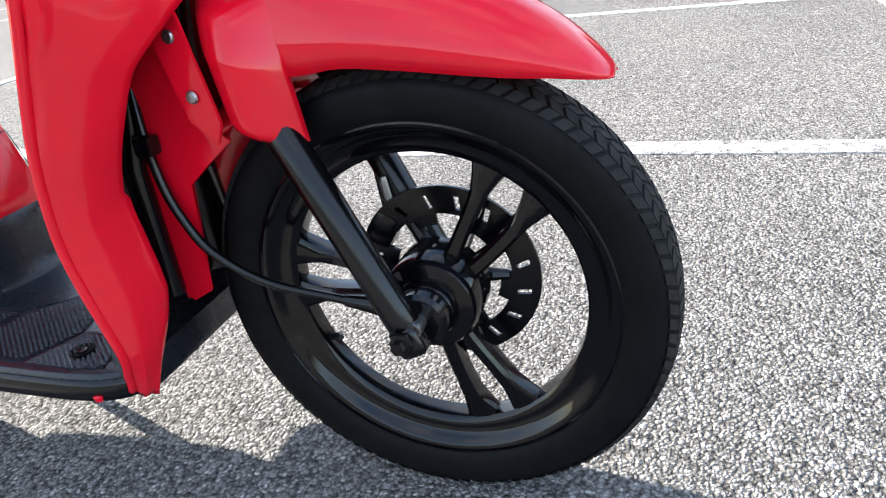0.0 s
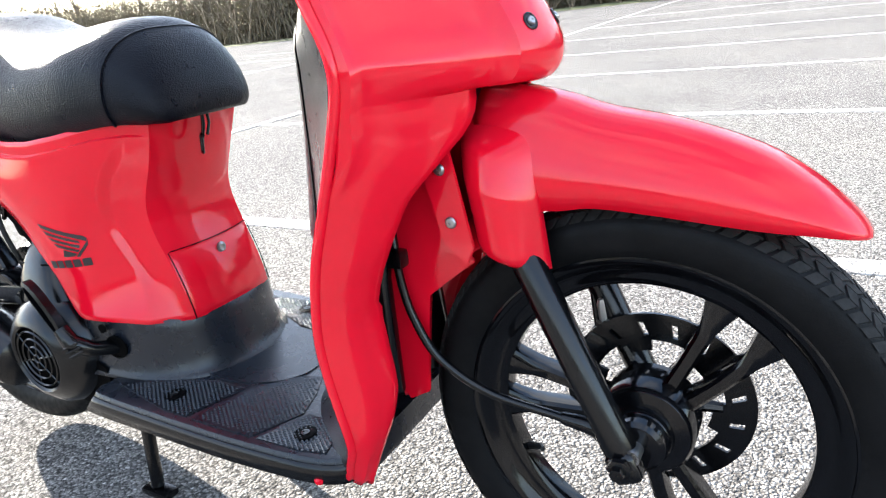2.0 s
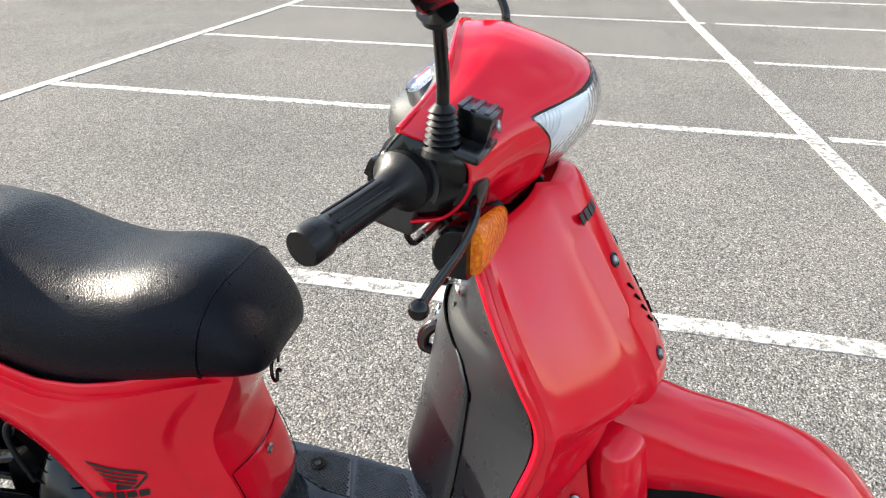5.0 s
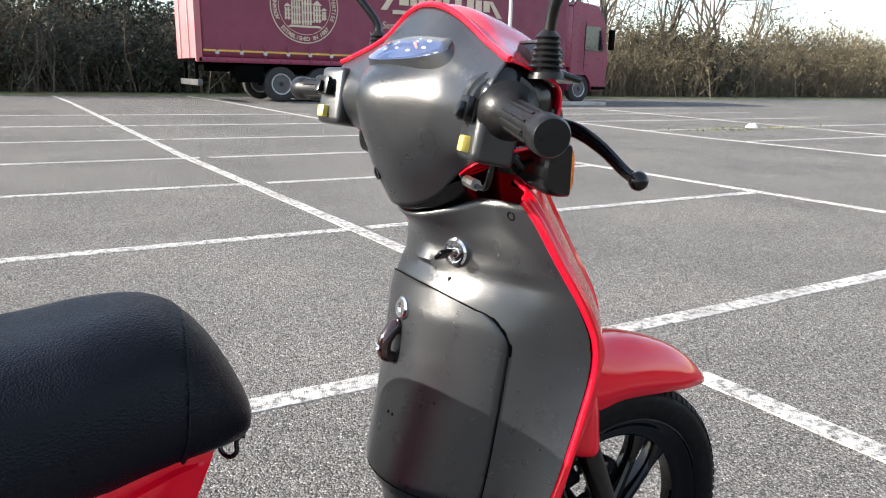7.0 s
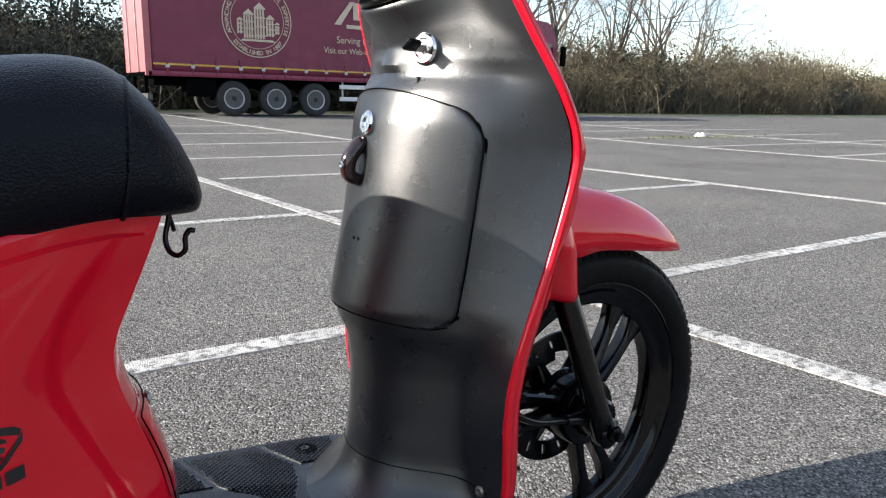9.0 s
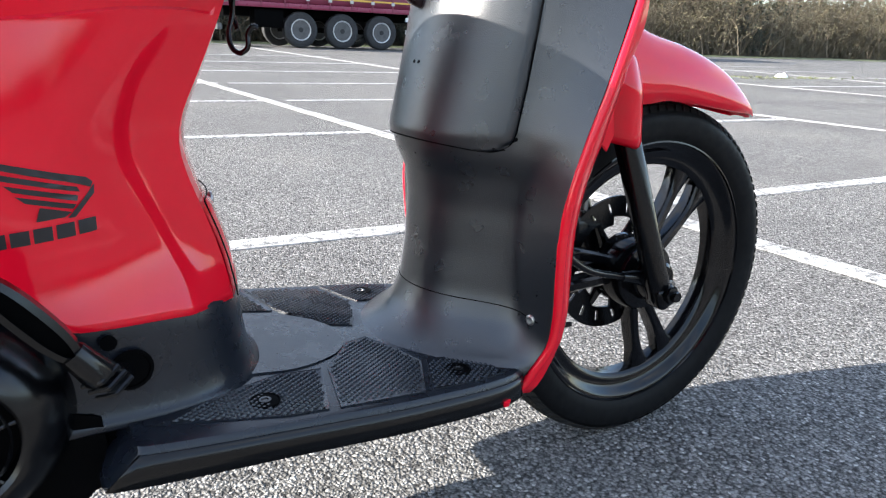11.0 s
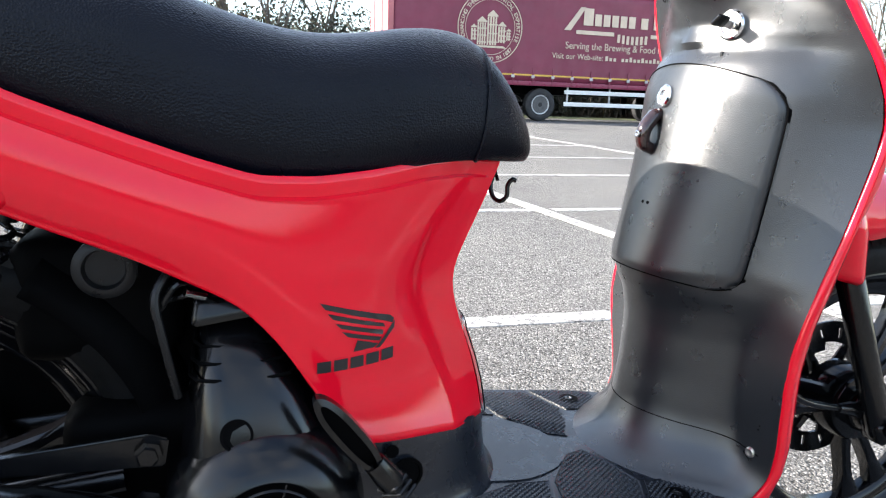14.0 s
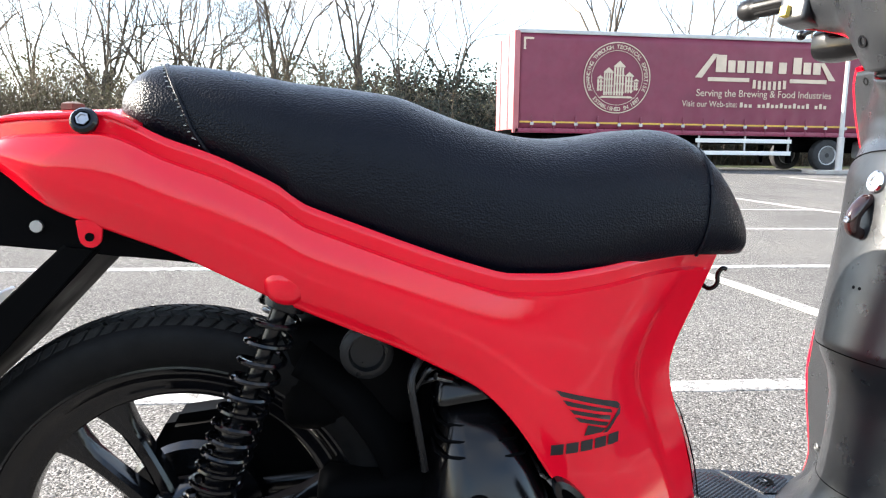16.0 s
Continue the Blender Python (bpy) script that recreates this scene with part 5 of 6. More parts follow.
# tail
tail_rows = []
for x in np.linspace(-1.40, -1.215, 14):
    hw, zt = table(HALF, x)[0] - 0.006, table(TOPZ, x)[0]
    tail_rows.append([(x, y * hw, zt + 0.008 * (1 - y * y) - 0.001) for y in np.linspace(-1, 1, 15)])
tail = solid(part("tail_top", loft(tail_rows, False), RED, scooter, "red tail cover behind the seat"), 0.004)
for s in (-1, 1):
    disc_at("tail_bolt", Vector((-1.262, s * 0.108, 0.772)), Vector((0, s * 0.9, 0.35)), [(0.0125, 0), (0.0125, 0.004), (0.010, 0.007), (0.0075, 0.007), (0.006, 0.004), (0.002, 0.004)], BLACK, tail, "black bolt cap", 20)
    disc_at("bolt_socket", Vector((-1.262, s * 0.1140, 0.7745)), Vector((0, s * 0.9, 0.35)), [(0.0062, 0), (0.0062, 0.0014), (0.0044, 0.0014), (0.0040, 0.0002), (0.001, 0.0002)], STEEL, tail, "worn steel hexagon socket", 6)
disc_at("rack_bolt", Vector((-1.30, -0.03, 0.786)), Vector((0, 0, 1)), [(0.012, 0), (0.012, 0.006), (0.006, 0.008), (0.001, 0.008)], worn("rusty_steel", (0.10, 0.055, 0.035), 0.6, 0.4, 0.2, 300), tail, "rusty bolt head", 6)
part("tail_light", rbox((-1.405, 0, 0.700), (0.05, 0.13, 0.075), 0.018, pose(0, 0, 0, 0, 15, 0), seg=4), REDLENS, scooter, "dark red tail light")
ear = [(0.0105 * math.cos(a), 0.0105 * math.sin(a)) for a in np.linspace(-math.pi, 0, 14)] + [(0.0125, 0.016), (-0.0125, 0.016)]
tab = part("tail_bracket", slab(ear, 0.004, basis((-1.266, -0.098, 0.664), (1, 0, 0), (0, 0, 1)), 0.0008), RED, scooter, "red rounded bracket with a hole")
disc_at("bracket_hole", Vector((-1.266, -0.1026, 0.664)), Vector((0, -1, 0)), [(0.0042, 0), (0.0042, 0.0012), (0.001, 0.0008)], DARK, tab, "dark hole", 14)
for s in (-1, 1):
    disc_at("shock_boss", Vector((-1.081, s * 0.1290, 0.622)), Vector((0, s, 0.05)).normalized(), [(0.0230, -0.006), (0.0205, 0.0005), (0.0160, 0.0045), (0.0090, 0.0068), (0.001, 0.0075)], RED, body, "red dome over the shock absorber mount", 32)
# the near-black colour here carries the shade under the tail
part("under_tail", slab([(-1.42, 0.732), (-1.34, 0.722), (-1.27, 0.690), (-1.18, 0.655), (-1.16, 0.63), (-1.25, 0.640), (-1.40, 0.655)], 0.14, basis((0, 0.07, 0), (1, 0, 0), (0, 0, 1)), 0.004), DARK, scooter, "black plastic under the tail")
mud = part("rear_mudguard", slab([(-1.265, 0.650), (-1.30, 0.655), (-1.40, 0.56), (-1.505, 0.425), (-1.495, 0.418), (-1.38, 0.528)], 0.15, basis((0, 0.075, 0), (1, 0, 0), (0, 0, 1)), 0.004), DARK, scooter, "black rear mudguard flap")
pl = part("number_plate", rbox((-1.478, 0, 0.515), (0.004, 0.20, 0.16), 0.0015, pose(0, 0, 0, 0, 38, 0)), WHITEPL, mud, "pale number plate")
part("mud_screw", lathe([(0.006, -0.004), (0.006, 0.0), (0.001, 0.002)], (-1.322, -0.078, 0.672), "y", 12), STEEL, mud)

# ---- seat ----
SEAT = [  # x, top z, base z, half width
    (-1.250, 0.792, 0.7840, 0.030), (-1.240, 0.813, 0.7790, 0.070), (-1.222, 0.828, 0.7720, 0.092), (-1.200, 0.834, 0.7600, 0.103), (-1.140, 0.829, 0.7402, 0.115), (-1.085, 0.820, 0.7148, 0.124), (-1.070, 0.818, 0.6976, 0.126), (-1.000, 0.811, 0.6720, 0.131),
    (-0.965, 0.805, 0.6590, 0.133), (-0.930, 0.792, 0.6470, 0.134), (-0.895, 0.780, 0.6360, 0.135), (-0.850, 0.769, 0.6270, 0.135), (-0.810, 0.764, 0.6260, 0.134), (-0.760, 0.767, 0.6320, 0.131), (-0.715, 0.774, 0.6410, 0.127), (-0.672, 0.776, 0.6455, 0.120), (-0.642, 0.769, 0.6458, 0.114), (-0.616, 0.748, 0.6440, 0.105), (-0.596, 0.721, 0.6430, 0.094), (-0.581, 0.692, 0.6430, 0.079), (-0.572, 0.670, 0.6480, 0.055)]


def seat_ring(x, zt, zb, w):
    ring = []
    h = zt - zb
    for k in range(40):
        a = math.pi * (-0.18 + 1.36 * k / 39)
        c, s_ = math.cos(a), math.sin(a)
        ex = 0.62 + 0.25 * max(0.0, min(1.0, (x + 0.74) / 0.10))
        y = w * math.copysign(abs(c) ** ex, c)
        z = zb + h * 0.30 + (h * 0.70 * abs(s_) ** 0.85 if s_ > 0 else -h * 0.30 * min(1, abs(s_) / 0.53))
        crown = 0.004 * (1 - (y / max(w, 0.01)) ** 2) if s_ > 0 else 0
        ring.append((x, y, z + crown - 0.004))
    return ring


seat = part("seat", loft([seat_ring(*r) for r in spline(SEAT, 70)]), VINYL, scooter, "long black grained vinyl seat", 50)
# sewn rear cap and seams
for x0, x1, nm in ((-1.206, -1.150, "rear_seam"), (-0.652, -0.628, "front_seam")):
    pts = []
    for k in range(40):
        f = abs(k - 19.5) / 19.5
        xx = x0 + (x1 - x0) * (f ** 1.3 if nm == "rear_seam" else 1 - f) 
        rw = table(SEAT, xx)
        q = seat_ring(xx, *rw)[k]
        c = Vector((xx, 0, (rw[0] + rw[1]) / 2))
        pts.append(c + (Vector(q) - c) * 1.012)
    part(nm, tube(pts, 0.0022, 6), VINYL, seat, "stitched seam in the seat cover")
bm = bmesh.new()
for k in range(46):
    f = k / 45 * 2 - 1
    xx = -1.210 + 0.056 * abs(f) ** 1.3
    rw = table(SEAT, xx)
    q = seat_ring(xx, *rw)[int(round((f + 1) / 2 * 39))]
    c = Vector((xx, 0, (rw[0] + rw[1]) / 2))
    rbox(c + (Vector(q) - c) * 1.014, (0.0022, 0.0022, 0.001), 0.0, None, bm)
tagged(part("stitches", bm, STEEL, seat, "pale stitches"), kind="stuff")
part("seat_pan", slab([(-0.625, 0.641), (-0.66, 0.646), (-0.80, 0.632), (-0.80, 0.622), (-0.66, 0.636), (-0.63, 0.634)], 0.12, basis((0, 0.06, 0), (1, 0, 0), (0, 0, 1)), 0.002), DARK, seat, "black seat base")

# elastic strap hook hanging under the nose of the seat
hk = tagged(part("strap_hook", tube([(-0.5912, -0.008, 0.6418), (-0.5928, -0.0088, 0.6234), (-0.5976, -0.0112, 0.605), (-0.596, -0.016, 0.5922), (-0.5896, -0.0224, 0.5876), (-0.5832, -0.0272, 0.594), (-0.5824, -0.0264, 0.606), (-0.5784, -0.0288, 0.6133), (-0.5736, -0.0304, 0.6124)], 0.0027, 10, smooth=50), BLACK, scooter, "black hook hanging from the seat strap"))
part("strap_hook_loop", tube([(-0.592, 0.002, 0.645), (-0.590, 0.0, 0.625), (-0.588, -0.009, 0.610)], 0.0022, 8), BLACK, hk)

# ---- engine, right side ----
FH = (-0.866, 0.0, 0.304)
eng = part("engine_cover", lathe([(0.098, -0.070), (0.098, -0.115), (0.094, -0.145), (0.083, -0.170), (0.064, -0.187), (0.056, -0.190), (0.0525, -0.187), (0.051, -0.172)], FH, seg=64), BLACK, scooter, "satin black cooling fan cover")
part("fan_bowl", lathe([(0.051, -0.174), (0.049, -0.150), (0.030, -0.148), (0.002, -0.148)], FH, seg=48), DARK, eng, "dark fan behind the grille")
for k in range(18):
    a = k * math.tau / 18
    o, t = Vector((math.cos(a), 0, math.sin(a))), Vector((-math.sin(a), 0, math.cos(a)))
    part("fan_blade", tube([Vector(FH) + o * 0.026 + Vector((0, -0.154, 0)), Vector(FH) + o * 0.047 + t * 0.010 + Vector((0, -0.158, 0))], 0.0018, 5), DARK, eng)
for r in (0.0065, 0.020, 0.0335, 0.046):
    part("grille_ring", lathe([(r - 0.0016, -0.187), (r, -0.189), (r + 0.0016, -0.187), (r, -0.185)], FH, seg=40, closed=True), BLACK, eng)
for k in range(6):
    a = radians(14 + 60 * k)
    o = Vector((math.cos(a), 0, math.sin(a)))
    part("grille_bar", tube([Vector(FH) + o * 0.0065 + Vector((0, -0.187, 0)), Vector(FH) + o * 0.053 + Vector((0, -0.185, 0))], 0.0017, 6), BLACK, eng)


def shroud():
    rows = []
    for z, x0, x1, y in ((0.330, -0.950, -0.786, -0.166), (0.360, -0.946, -0.798, -0.163), (0.390, -0.941, -0.811, -0.157), (0.420, -0.936, -0.826, -0.147), (0.445, -0.932, -0.840, -0.134), (0.463, -0.929, -0.850, -0.120), (0.478, -0.925, -0.858, -0.103), (0.490, -0.919, -0.868, -0.083), (0.495, -0.912, -0.876, -0.066)):
        xm, xa = (x0 + x1) / 2, (x1 - x0) / 2
        rows.append([(xm - xa * math.copysign(abs(math.cos(q)) ** 0.55, math.cos(q)), -0.03 + (y + 0.030 - 0.004) * math.sin(q) ** 0.42, z) for q in np.linspace(0, math.pi, 25)])
    return loft(rows, True)


part("cylinder_shroud", shroud(), BLACK, eng, "satin black cylinder shroud")
disc_at("shroud_hole", Vector((-0.894, -0.1590, 0.394)), Vector((0, -1, 0.28)), [(0.015, 0), (0.015, 0.0015), (0.0125, 0.0015), (0.012, -0.001), (0.001, -0.001)], DARK, eng, "round dark access hole", 24)
for z, x0, x1, y in ((0.440, -0.9328, -0.8372, -0.1366), (0.453, -0.9307, -0.8445, -0.1278), (0.466, -0.9282, -0.8516, -0.1166)):
    part("shroud_groove", tube([(x0 - 0.001, y + 0.05, z), (x0 - 0.001, y + 0.020, z), (x0 + 0.006, y + 0.004, z), (x0 + 0.020, y - 0.001, z), (x1 - 0.022, y - 0.001, z), (x1 - 0.006, y + 0.005, z), (x1 + 0.001, y + 0.022, z), (x1 + 0.001, y + 0.05, z)], 0.0018, 6), DARK, eng, "groove between the cooling ribs")
part("intake_duct", rbox((-0.902, -0.068, 0.502), (0.072, 0.096, 0.032), 0.014, pose(0, 0, 0, 0, -8, 0), seg=4, taper=0.72), BLACK, eng, "black intake duct")
# near-black masses fill the gaps below the seat, their shade in the colour
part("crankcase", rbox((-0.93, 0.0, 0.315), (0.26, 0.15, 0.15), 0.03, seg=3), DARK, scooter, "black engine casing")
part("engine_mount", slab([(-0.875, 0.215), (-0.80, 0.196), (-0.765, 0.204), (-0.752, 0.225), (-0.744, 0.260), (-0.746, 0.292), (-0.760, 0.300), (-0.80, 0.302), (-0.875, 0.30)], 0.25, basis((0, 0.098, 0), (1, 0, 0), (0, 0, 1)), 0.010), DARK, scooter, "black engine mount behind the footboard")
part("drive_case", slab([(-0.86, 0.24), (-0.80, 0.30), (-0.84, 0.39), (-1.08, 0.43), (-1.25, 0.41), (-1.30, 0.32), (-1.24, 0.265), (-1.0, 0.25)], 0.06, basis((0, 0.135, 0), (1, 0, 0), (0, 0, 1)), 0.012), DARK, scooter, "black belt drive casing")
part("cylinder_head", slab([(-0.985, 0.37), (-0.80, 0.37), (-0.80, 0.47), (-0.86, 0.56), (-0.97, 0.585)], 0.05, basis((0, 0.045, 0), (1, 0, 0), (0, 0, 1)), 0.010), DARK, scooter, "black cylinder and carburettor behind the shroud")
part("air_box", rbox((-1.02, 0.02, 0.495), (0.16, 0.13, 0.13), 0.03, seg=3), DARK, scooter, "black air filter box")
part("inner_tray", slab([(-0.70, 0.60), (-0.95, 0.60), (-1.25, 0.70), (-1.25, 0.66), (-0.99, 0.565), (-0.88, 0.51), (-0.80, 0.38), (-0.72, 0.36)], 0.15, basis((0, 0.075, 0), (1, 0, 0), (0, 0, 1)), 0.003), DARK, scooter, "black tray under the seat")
disc_at("rubber_buffer", Vector((-1.004, -0.082, 0.540)), Vector((0, -1, 0)), [(0.028, 0), (0.028, 0.012), (0.022, 0.016), (0.019, 0.016), (0.017, 0.008), (0.001, 0.008)], GRIP, scooter, "round black rubber duct", 28)
for k, pth in enumerate(([(-0.945, -0.11, 0.545), (-0.960, -0.125, 0.520), (-0.955, -0.128, 0.480), (-0.945, -0.12, 0.420)], [(-0.915, -0.10, 0.520), (-0.940, -0.12, 0.530), (-0.958, -0.12, 0.505)], [(-0.90, -0.10, 0.50), (-0.925, -0.115, 0.518), (-0.95, -0.11, 0.512)])):
    part("engine_cable", tube(pth, 0.004 - 0.0006 * k, 8, smooth=18), BLACK if k else GRIP, scooter, "black cable beside the engine")
part("cable_joint", tube([(-0.918, -0.112, 0.515), (-0.935, -0.120, 0.522)], 0.0042, 8), CHROME, scooter, "bright cable end")
# inner mudguard hugging the rear tyre
rows = []
for a in np.linspace(radians(-8), radians(58), 24):
    ring = []
    for k in range(-8, 9):
        u = k / 8
        r = 0.290 - 0.045 * abs(u) ** 4
        ring.append((RA[0] + r * math.cos(a), 0.066 * u, RA[2] + r * math.sin(a)))
    rows.append(ring)
# wheel-arch shade is part of this near-black colour
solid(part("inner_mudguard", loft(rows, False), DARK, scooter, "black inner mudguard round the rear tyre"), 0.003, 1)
# kick start pedal, folded
kt, kb = Vector((-0.826, -0.188, 0.437)), Vector((-0.760, -0.190, 0.352))
d = (kb - kt).normalized()
sidev = Vector((d.z, 0, -d.x))
outl = []
for a in np.linspace(0, math.tau, 36, endpoint=False):
    outl.append((0.049 * math.copysign(abs(math.cos(a)) ** 0.8, math.cos(a)), 0.0125 * math.sin(a)))
bm = bmesh.new()
mbs = basis(kt.lerp(kb, 0.45), d, sidev)
rings = [[mbs @ Vector((u * f, v * g, w)) for u, v in outl] for f, g, w in ((1, 1, -0.006), (1.0, 1.0, 0.006), (0.86, 0.62, 0.008), (0.84, 0.56, -0.008))]
loft(rings + [rings[0]], True, False, bm)
kick = part("kick_pedal", bm, BLACK, scooter, "worn black folding kick pedal")
part("pedal_web", slab([(u * 0.85, v * 0.6) for u, v in outl], 0.002, mbs @ Matrix.Translation((0, 0, 0.002)), 0), DARK, kick)
part("pedal_neck", tube([kt.lerp(kb, 0.82), kt.lerp(kb, 1.05), kt.lerp(kb, 1.25) + Vector((0, 0.02, 0)), kt.lerp(kb, 1.42) + Vector((0, 0.06, 0))], [0.011, 0.0135, 0.012, 0.010], 16), BLACK, kick)
for k in range(3):
    part("spring_turn", tube([kt.lerp(kb, 1.06 + 0.07 * k) + sidev * 0.015, kt.lerp(kb, 1.09 + 0.07 * k) - Vector((0, 0.013, 0)), kt.lerp(kb, 1.12 + 0.07 * k) - sidev * 0.014], 0.0022, 6), BLACK, kick)

# ---- exhaust, shocks, stand ----
e0, e1 = Vector((-1.262, -0.150, 0.350)), Vector((-0.942, -0.162, 0.270))
d = (e1 - e0)
muf = part("muffler", tube([e0, e0 + d * 0.004, e0 + d * 0.03, e0 + d * 0.55, e0 + d * 0.56, e0 + d * 0.75, e0 + d * 0.95, e1], [0.040, 0.050, 0.054, 0.055, 0.057, 0.055, 0.045, 0.020], 32), BLACK, scooter, "matt black cylindrical muffler")
part("tail_pipe", tube([e0 - d * 0.10 + Vector((0, 0.01, 0.012)), e0 + Vector((0, 0.01, 0.012))], 0.013, 16), STEEL, muf, "bare steel tail pipe")
part("heat_shield", slab([(-0.055, -0.03), (0.055, -0.03), (0.065, 0), (0.055, 0.03), (-0.055, 0.03), (-0.065, 0)], 0.004, basis(e0 + d * 0.45 + Vector((0, -0.058, 0)), d, (0, 0, 1)), 0.001), BLACK, muf, "black slotted heat shield")
part("down_pipe", tube([e1 - d * 0.05, e1 + Vector((0.05, 0.03, -0.02)), e1 + Vector((0.10, 0.10, 0.0))], 0.014, 12, smooth=14), BLACK, muf)
part("muffler_bracket", slab([(-0.972, 0.385), (-0.955, 0.378), (-0.960, 0.350), (-1.10, 0.358), (-1.20, 0.352), (-1.215, 0.372), (-1.10, 0.376)], 0.008, basis((0, -0.112, 0), (1, 0, 0), (0, 0, 1)), 0.002), BLACK, scooter, "black bracket above the muffler")
for p in ((-0.973, -0.124, 0.368), (-0.975, -0.124, 0.318), (-1.20, -0.124, 0.362)):
    disc_at("bracket_bolt", Vector(p), Vector((0, -1, 0)), [(0.013, -0.004), (0.013, 0.003), (0.009, 0.004), (0.009, 0.009), (0.002, 0.009)], BLACK, scooter, "black bolt", 6)
for s in (-1, 1):
    t0, t1 = Vector((-1.084, s * 0.104, 0.606)), Vector((-1.182, s * 0.112, 0.348))
    d = (t1 - t0).normalized()
    L = (t1 - t0).length
    rod = part("shock_absorber", tube([t0, t0 + d * L * 0.5, t0 + d * L * 0.52, t1], [0.009, 0.009, 0.015, 0.015], 16), BLACK, scooter, "black coil-over rear shock absorber")
    u = d.orthogonal().normalized()
    w = d.cross(u)
    hel = []
    turns = 13.0
    for k in range(int(turns * 18) + 1):
        f = k / (turns * 18)
        g = f + 0.10 * math.sin(math.pi * f) * (1 - f) - 0.06 * f * (1 - f)
        a = f * turns * math.tau
        rr_ = 0.0215 + 0.003 * f
        hel.append(t0 + d * L * (0.04 + 0.84 * g) + (u * math.cos(a) + w * math.sin(a)) * rr_)
    part("coil_spring", tube(hel, 0.0031, 7), RIMBLACK, rod, "glossy black coil spring")
    part("spring_cup", lathe([(0.010, -0.006), (0.023, -0.004), (0.023, 0.004), (0.012, 0.008)], (0, 0, 0), "z", 20), BLACK, rod).matrix_basis = basis(t0 + d * L * 0.03, u, w)
    part("spring_seat", lathe([(0.012, -0.006), (0.030, -0.004), (0.030, 0.004), (0.016, 0.008)], (0, 0, 0), "z", 20), BLACK, rod).matrix_basis = basis(t0 + d * L * 0.90, u, w)
    part("shock_eye", tube([t1 + Vector((0, -0.014, 0)), t1 + Vector((0, 0.014, 0))], 0.017, 18), BLACK, rod)
    part("swing_arm", tube([(RA[0], s * 0.085, RA[2]), (RA[0] + 0.05, s * 0.088, RA[2] + 0.01), (-1.0, s * 0.08, 0.325)], [0.020, 0.017, 0.016], 12), BLACK, scooter, "black swing arm")
part("rear_axle", tube([(RA[0], -0.10, RA[2]), (RA[0], 0.10, RA[2])], 0.010, 10), STEEL, scooter)
part("rear_drum", lathe([(0.02, 0.034), (0.085, 0.036), (0.090, 0.05), (0.07, 0.062), (0.01, 0.064)], RA, seg=36), BLACK, rear)
stand = part("centre_stand", tube([(-0.80, -0.075, 0.235), (-0.806, -0.085, 0.12), (-0.808, -0.094, 0.016)], [0.012, 0.011, 0.011], 14, smooth=12), BLACK, scooter, "black tubular centre stand")
part("stand_leg", tube([(-0.80, 0.075, 0.235), (-0.806, 0.085, 0.12), (-0.808, 0.094, 0.016)], [0.012, 0.011, 0.011], 14, smooth=12), BLACK, stand)
part("stand_bar", tube([(-0.80, -0.08, 0.22), (-0.80, 0.08, 0.22)], 0.012, 12), BLACK, stand)
for s in (-1, 1):
    part("stand_foot", rbox((-0.803, s * 0.096, 0.0075), (0.060, 0.030, 0.013), 0.004, pose(0, 0, 0, 0, 4, 0)), BLACK, stand)
part("belly_pan", slab([(-0.32, 0.205), (-0.42, 0.195), (-0.72, 0.212), (-0.84, 0.270), (-0.80, 0.262), (-0.72, 0.250), (-0.32, 0.222)], 0.16, basis((0, 0.08, 0), (1, 0, 0), (0, 0, 1)), 0.006), DARK, scooter, "black frame under the footboard")


# ---------- car park ----------
def ground_z(x, y):
    return 0.012 * max(0.0, min(y, 20.0) - 8.0)


def sheet(name, xs, ys, lift, mat):
    bm = bmesh.new()
    g = [[bm.verts.new((x, y, ground_z(x, y) + (lift if y > ys[0] else min(lift, 0.002)))) for y in ys] for x in xs]
    for i in range(len(xs) - 1):
        for j in range(len(ys) - 1):
            bm.faces.new((g[i][j], g[i + 1][j], g[i + 1][j + 1], g[i][j + 1]))
    return part(name, bm, mat, None, "", 60)


tagged(sheet("ground", (-600, -60, -20, 0, 20, 60, 600), (-600, -60, -8, 0, 8, 14, 20, 24, 60, 700), 0.0, ASPHALT), "grey worn asphalt car park surface", "ground", kind="structure")
tagged(sheet("verge", tuple(range(-160, 221, 20)), (24.2, 24.6, 30, 45, 90), 0.05, GRASS), "rough grass verge under the hedge", "ground", kind="structure")


def road_line(x0, y0, x1, y1, w=0.095, up=0.0):
    """A painted line with a slightly uneven edge, laid just above the asphalt."""
    a, b = Vector((x0, y0, 0)), Vector((x1, y1, 0))
    d = (b - a).normalized()
    nrm = Vector((-d.y, d.x, 0))
    n = max(2, int((b - a).length / 0.25))
    rows = []
    for k in range(n + 1):
        p = a.lerp(b, k / n)
        e0 = w / 2 + 0.006 * (noise.noise(p * 3.1) + noise.noise(p * 11.0))
        e1 = w / 2 + 0.006 * (noise.noise(p * 2.7 + Vector((9, 0, 0))) + noise.noise(p * 9.0))
        ring = []
        for off, h in ((-e0 - 0.002, -0.001), (-e0, 0.0035), (e1, 0.0035), (e1 + 0.002, -0.001)):
            q = p + nrm * off
            ring.append((q.x, q.y, ground_z(q.x, q.y) + h + up))
        rows.append(ring)
    ob = part("painted_line", loft(rows, False), PAINT, None, "", 60)
    return tagged(ob, "worn white painted parking bay line", "road marking", "parking bay lines", "structure")


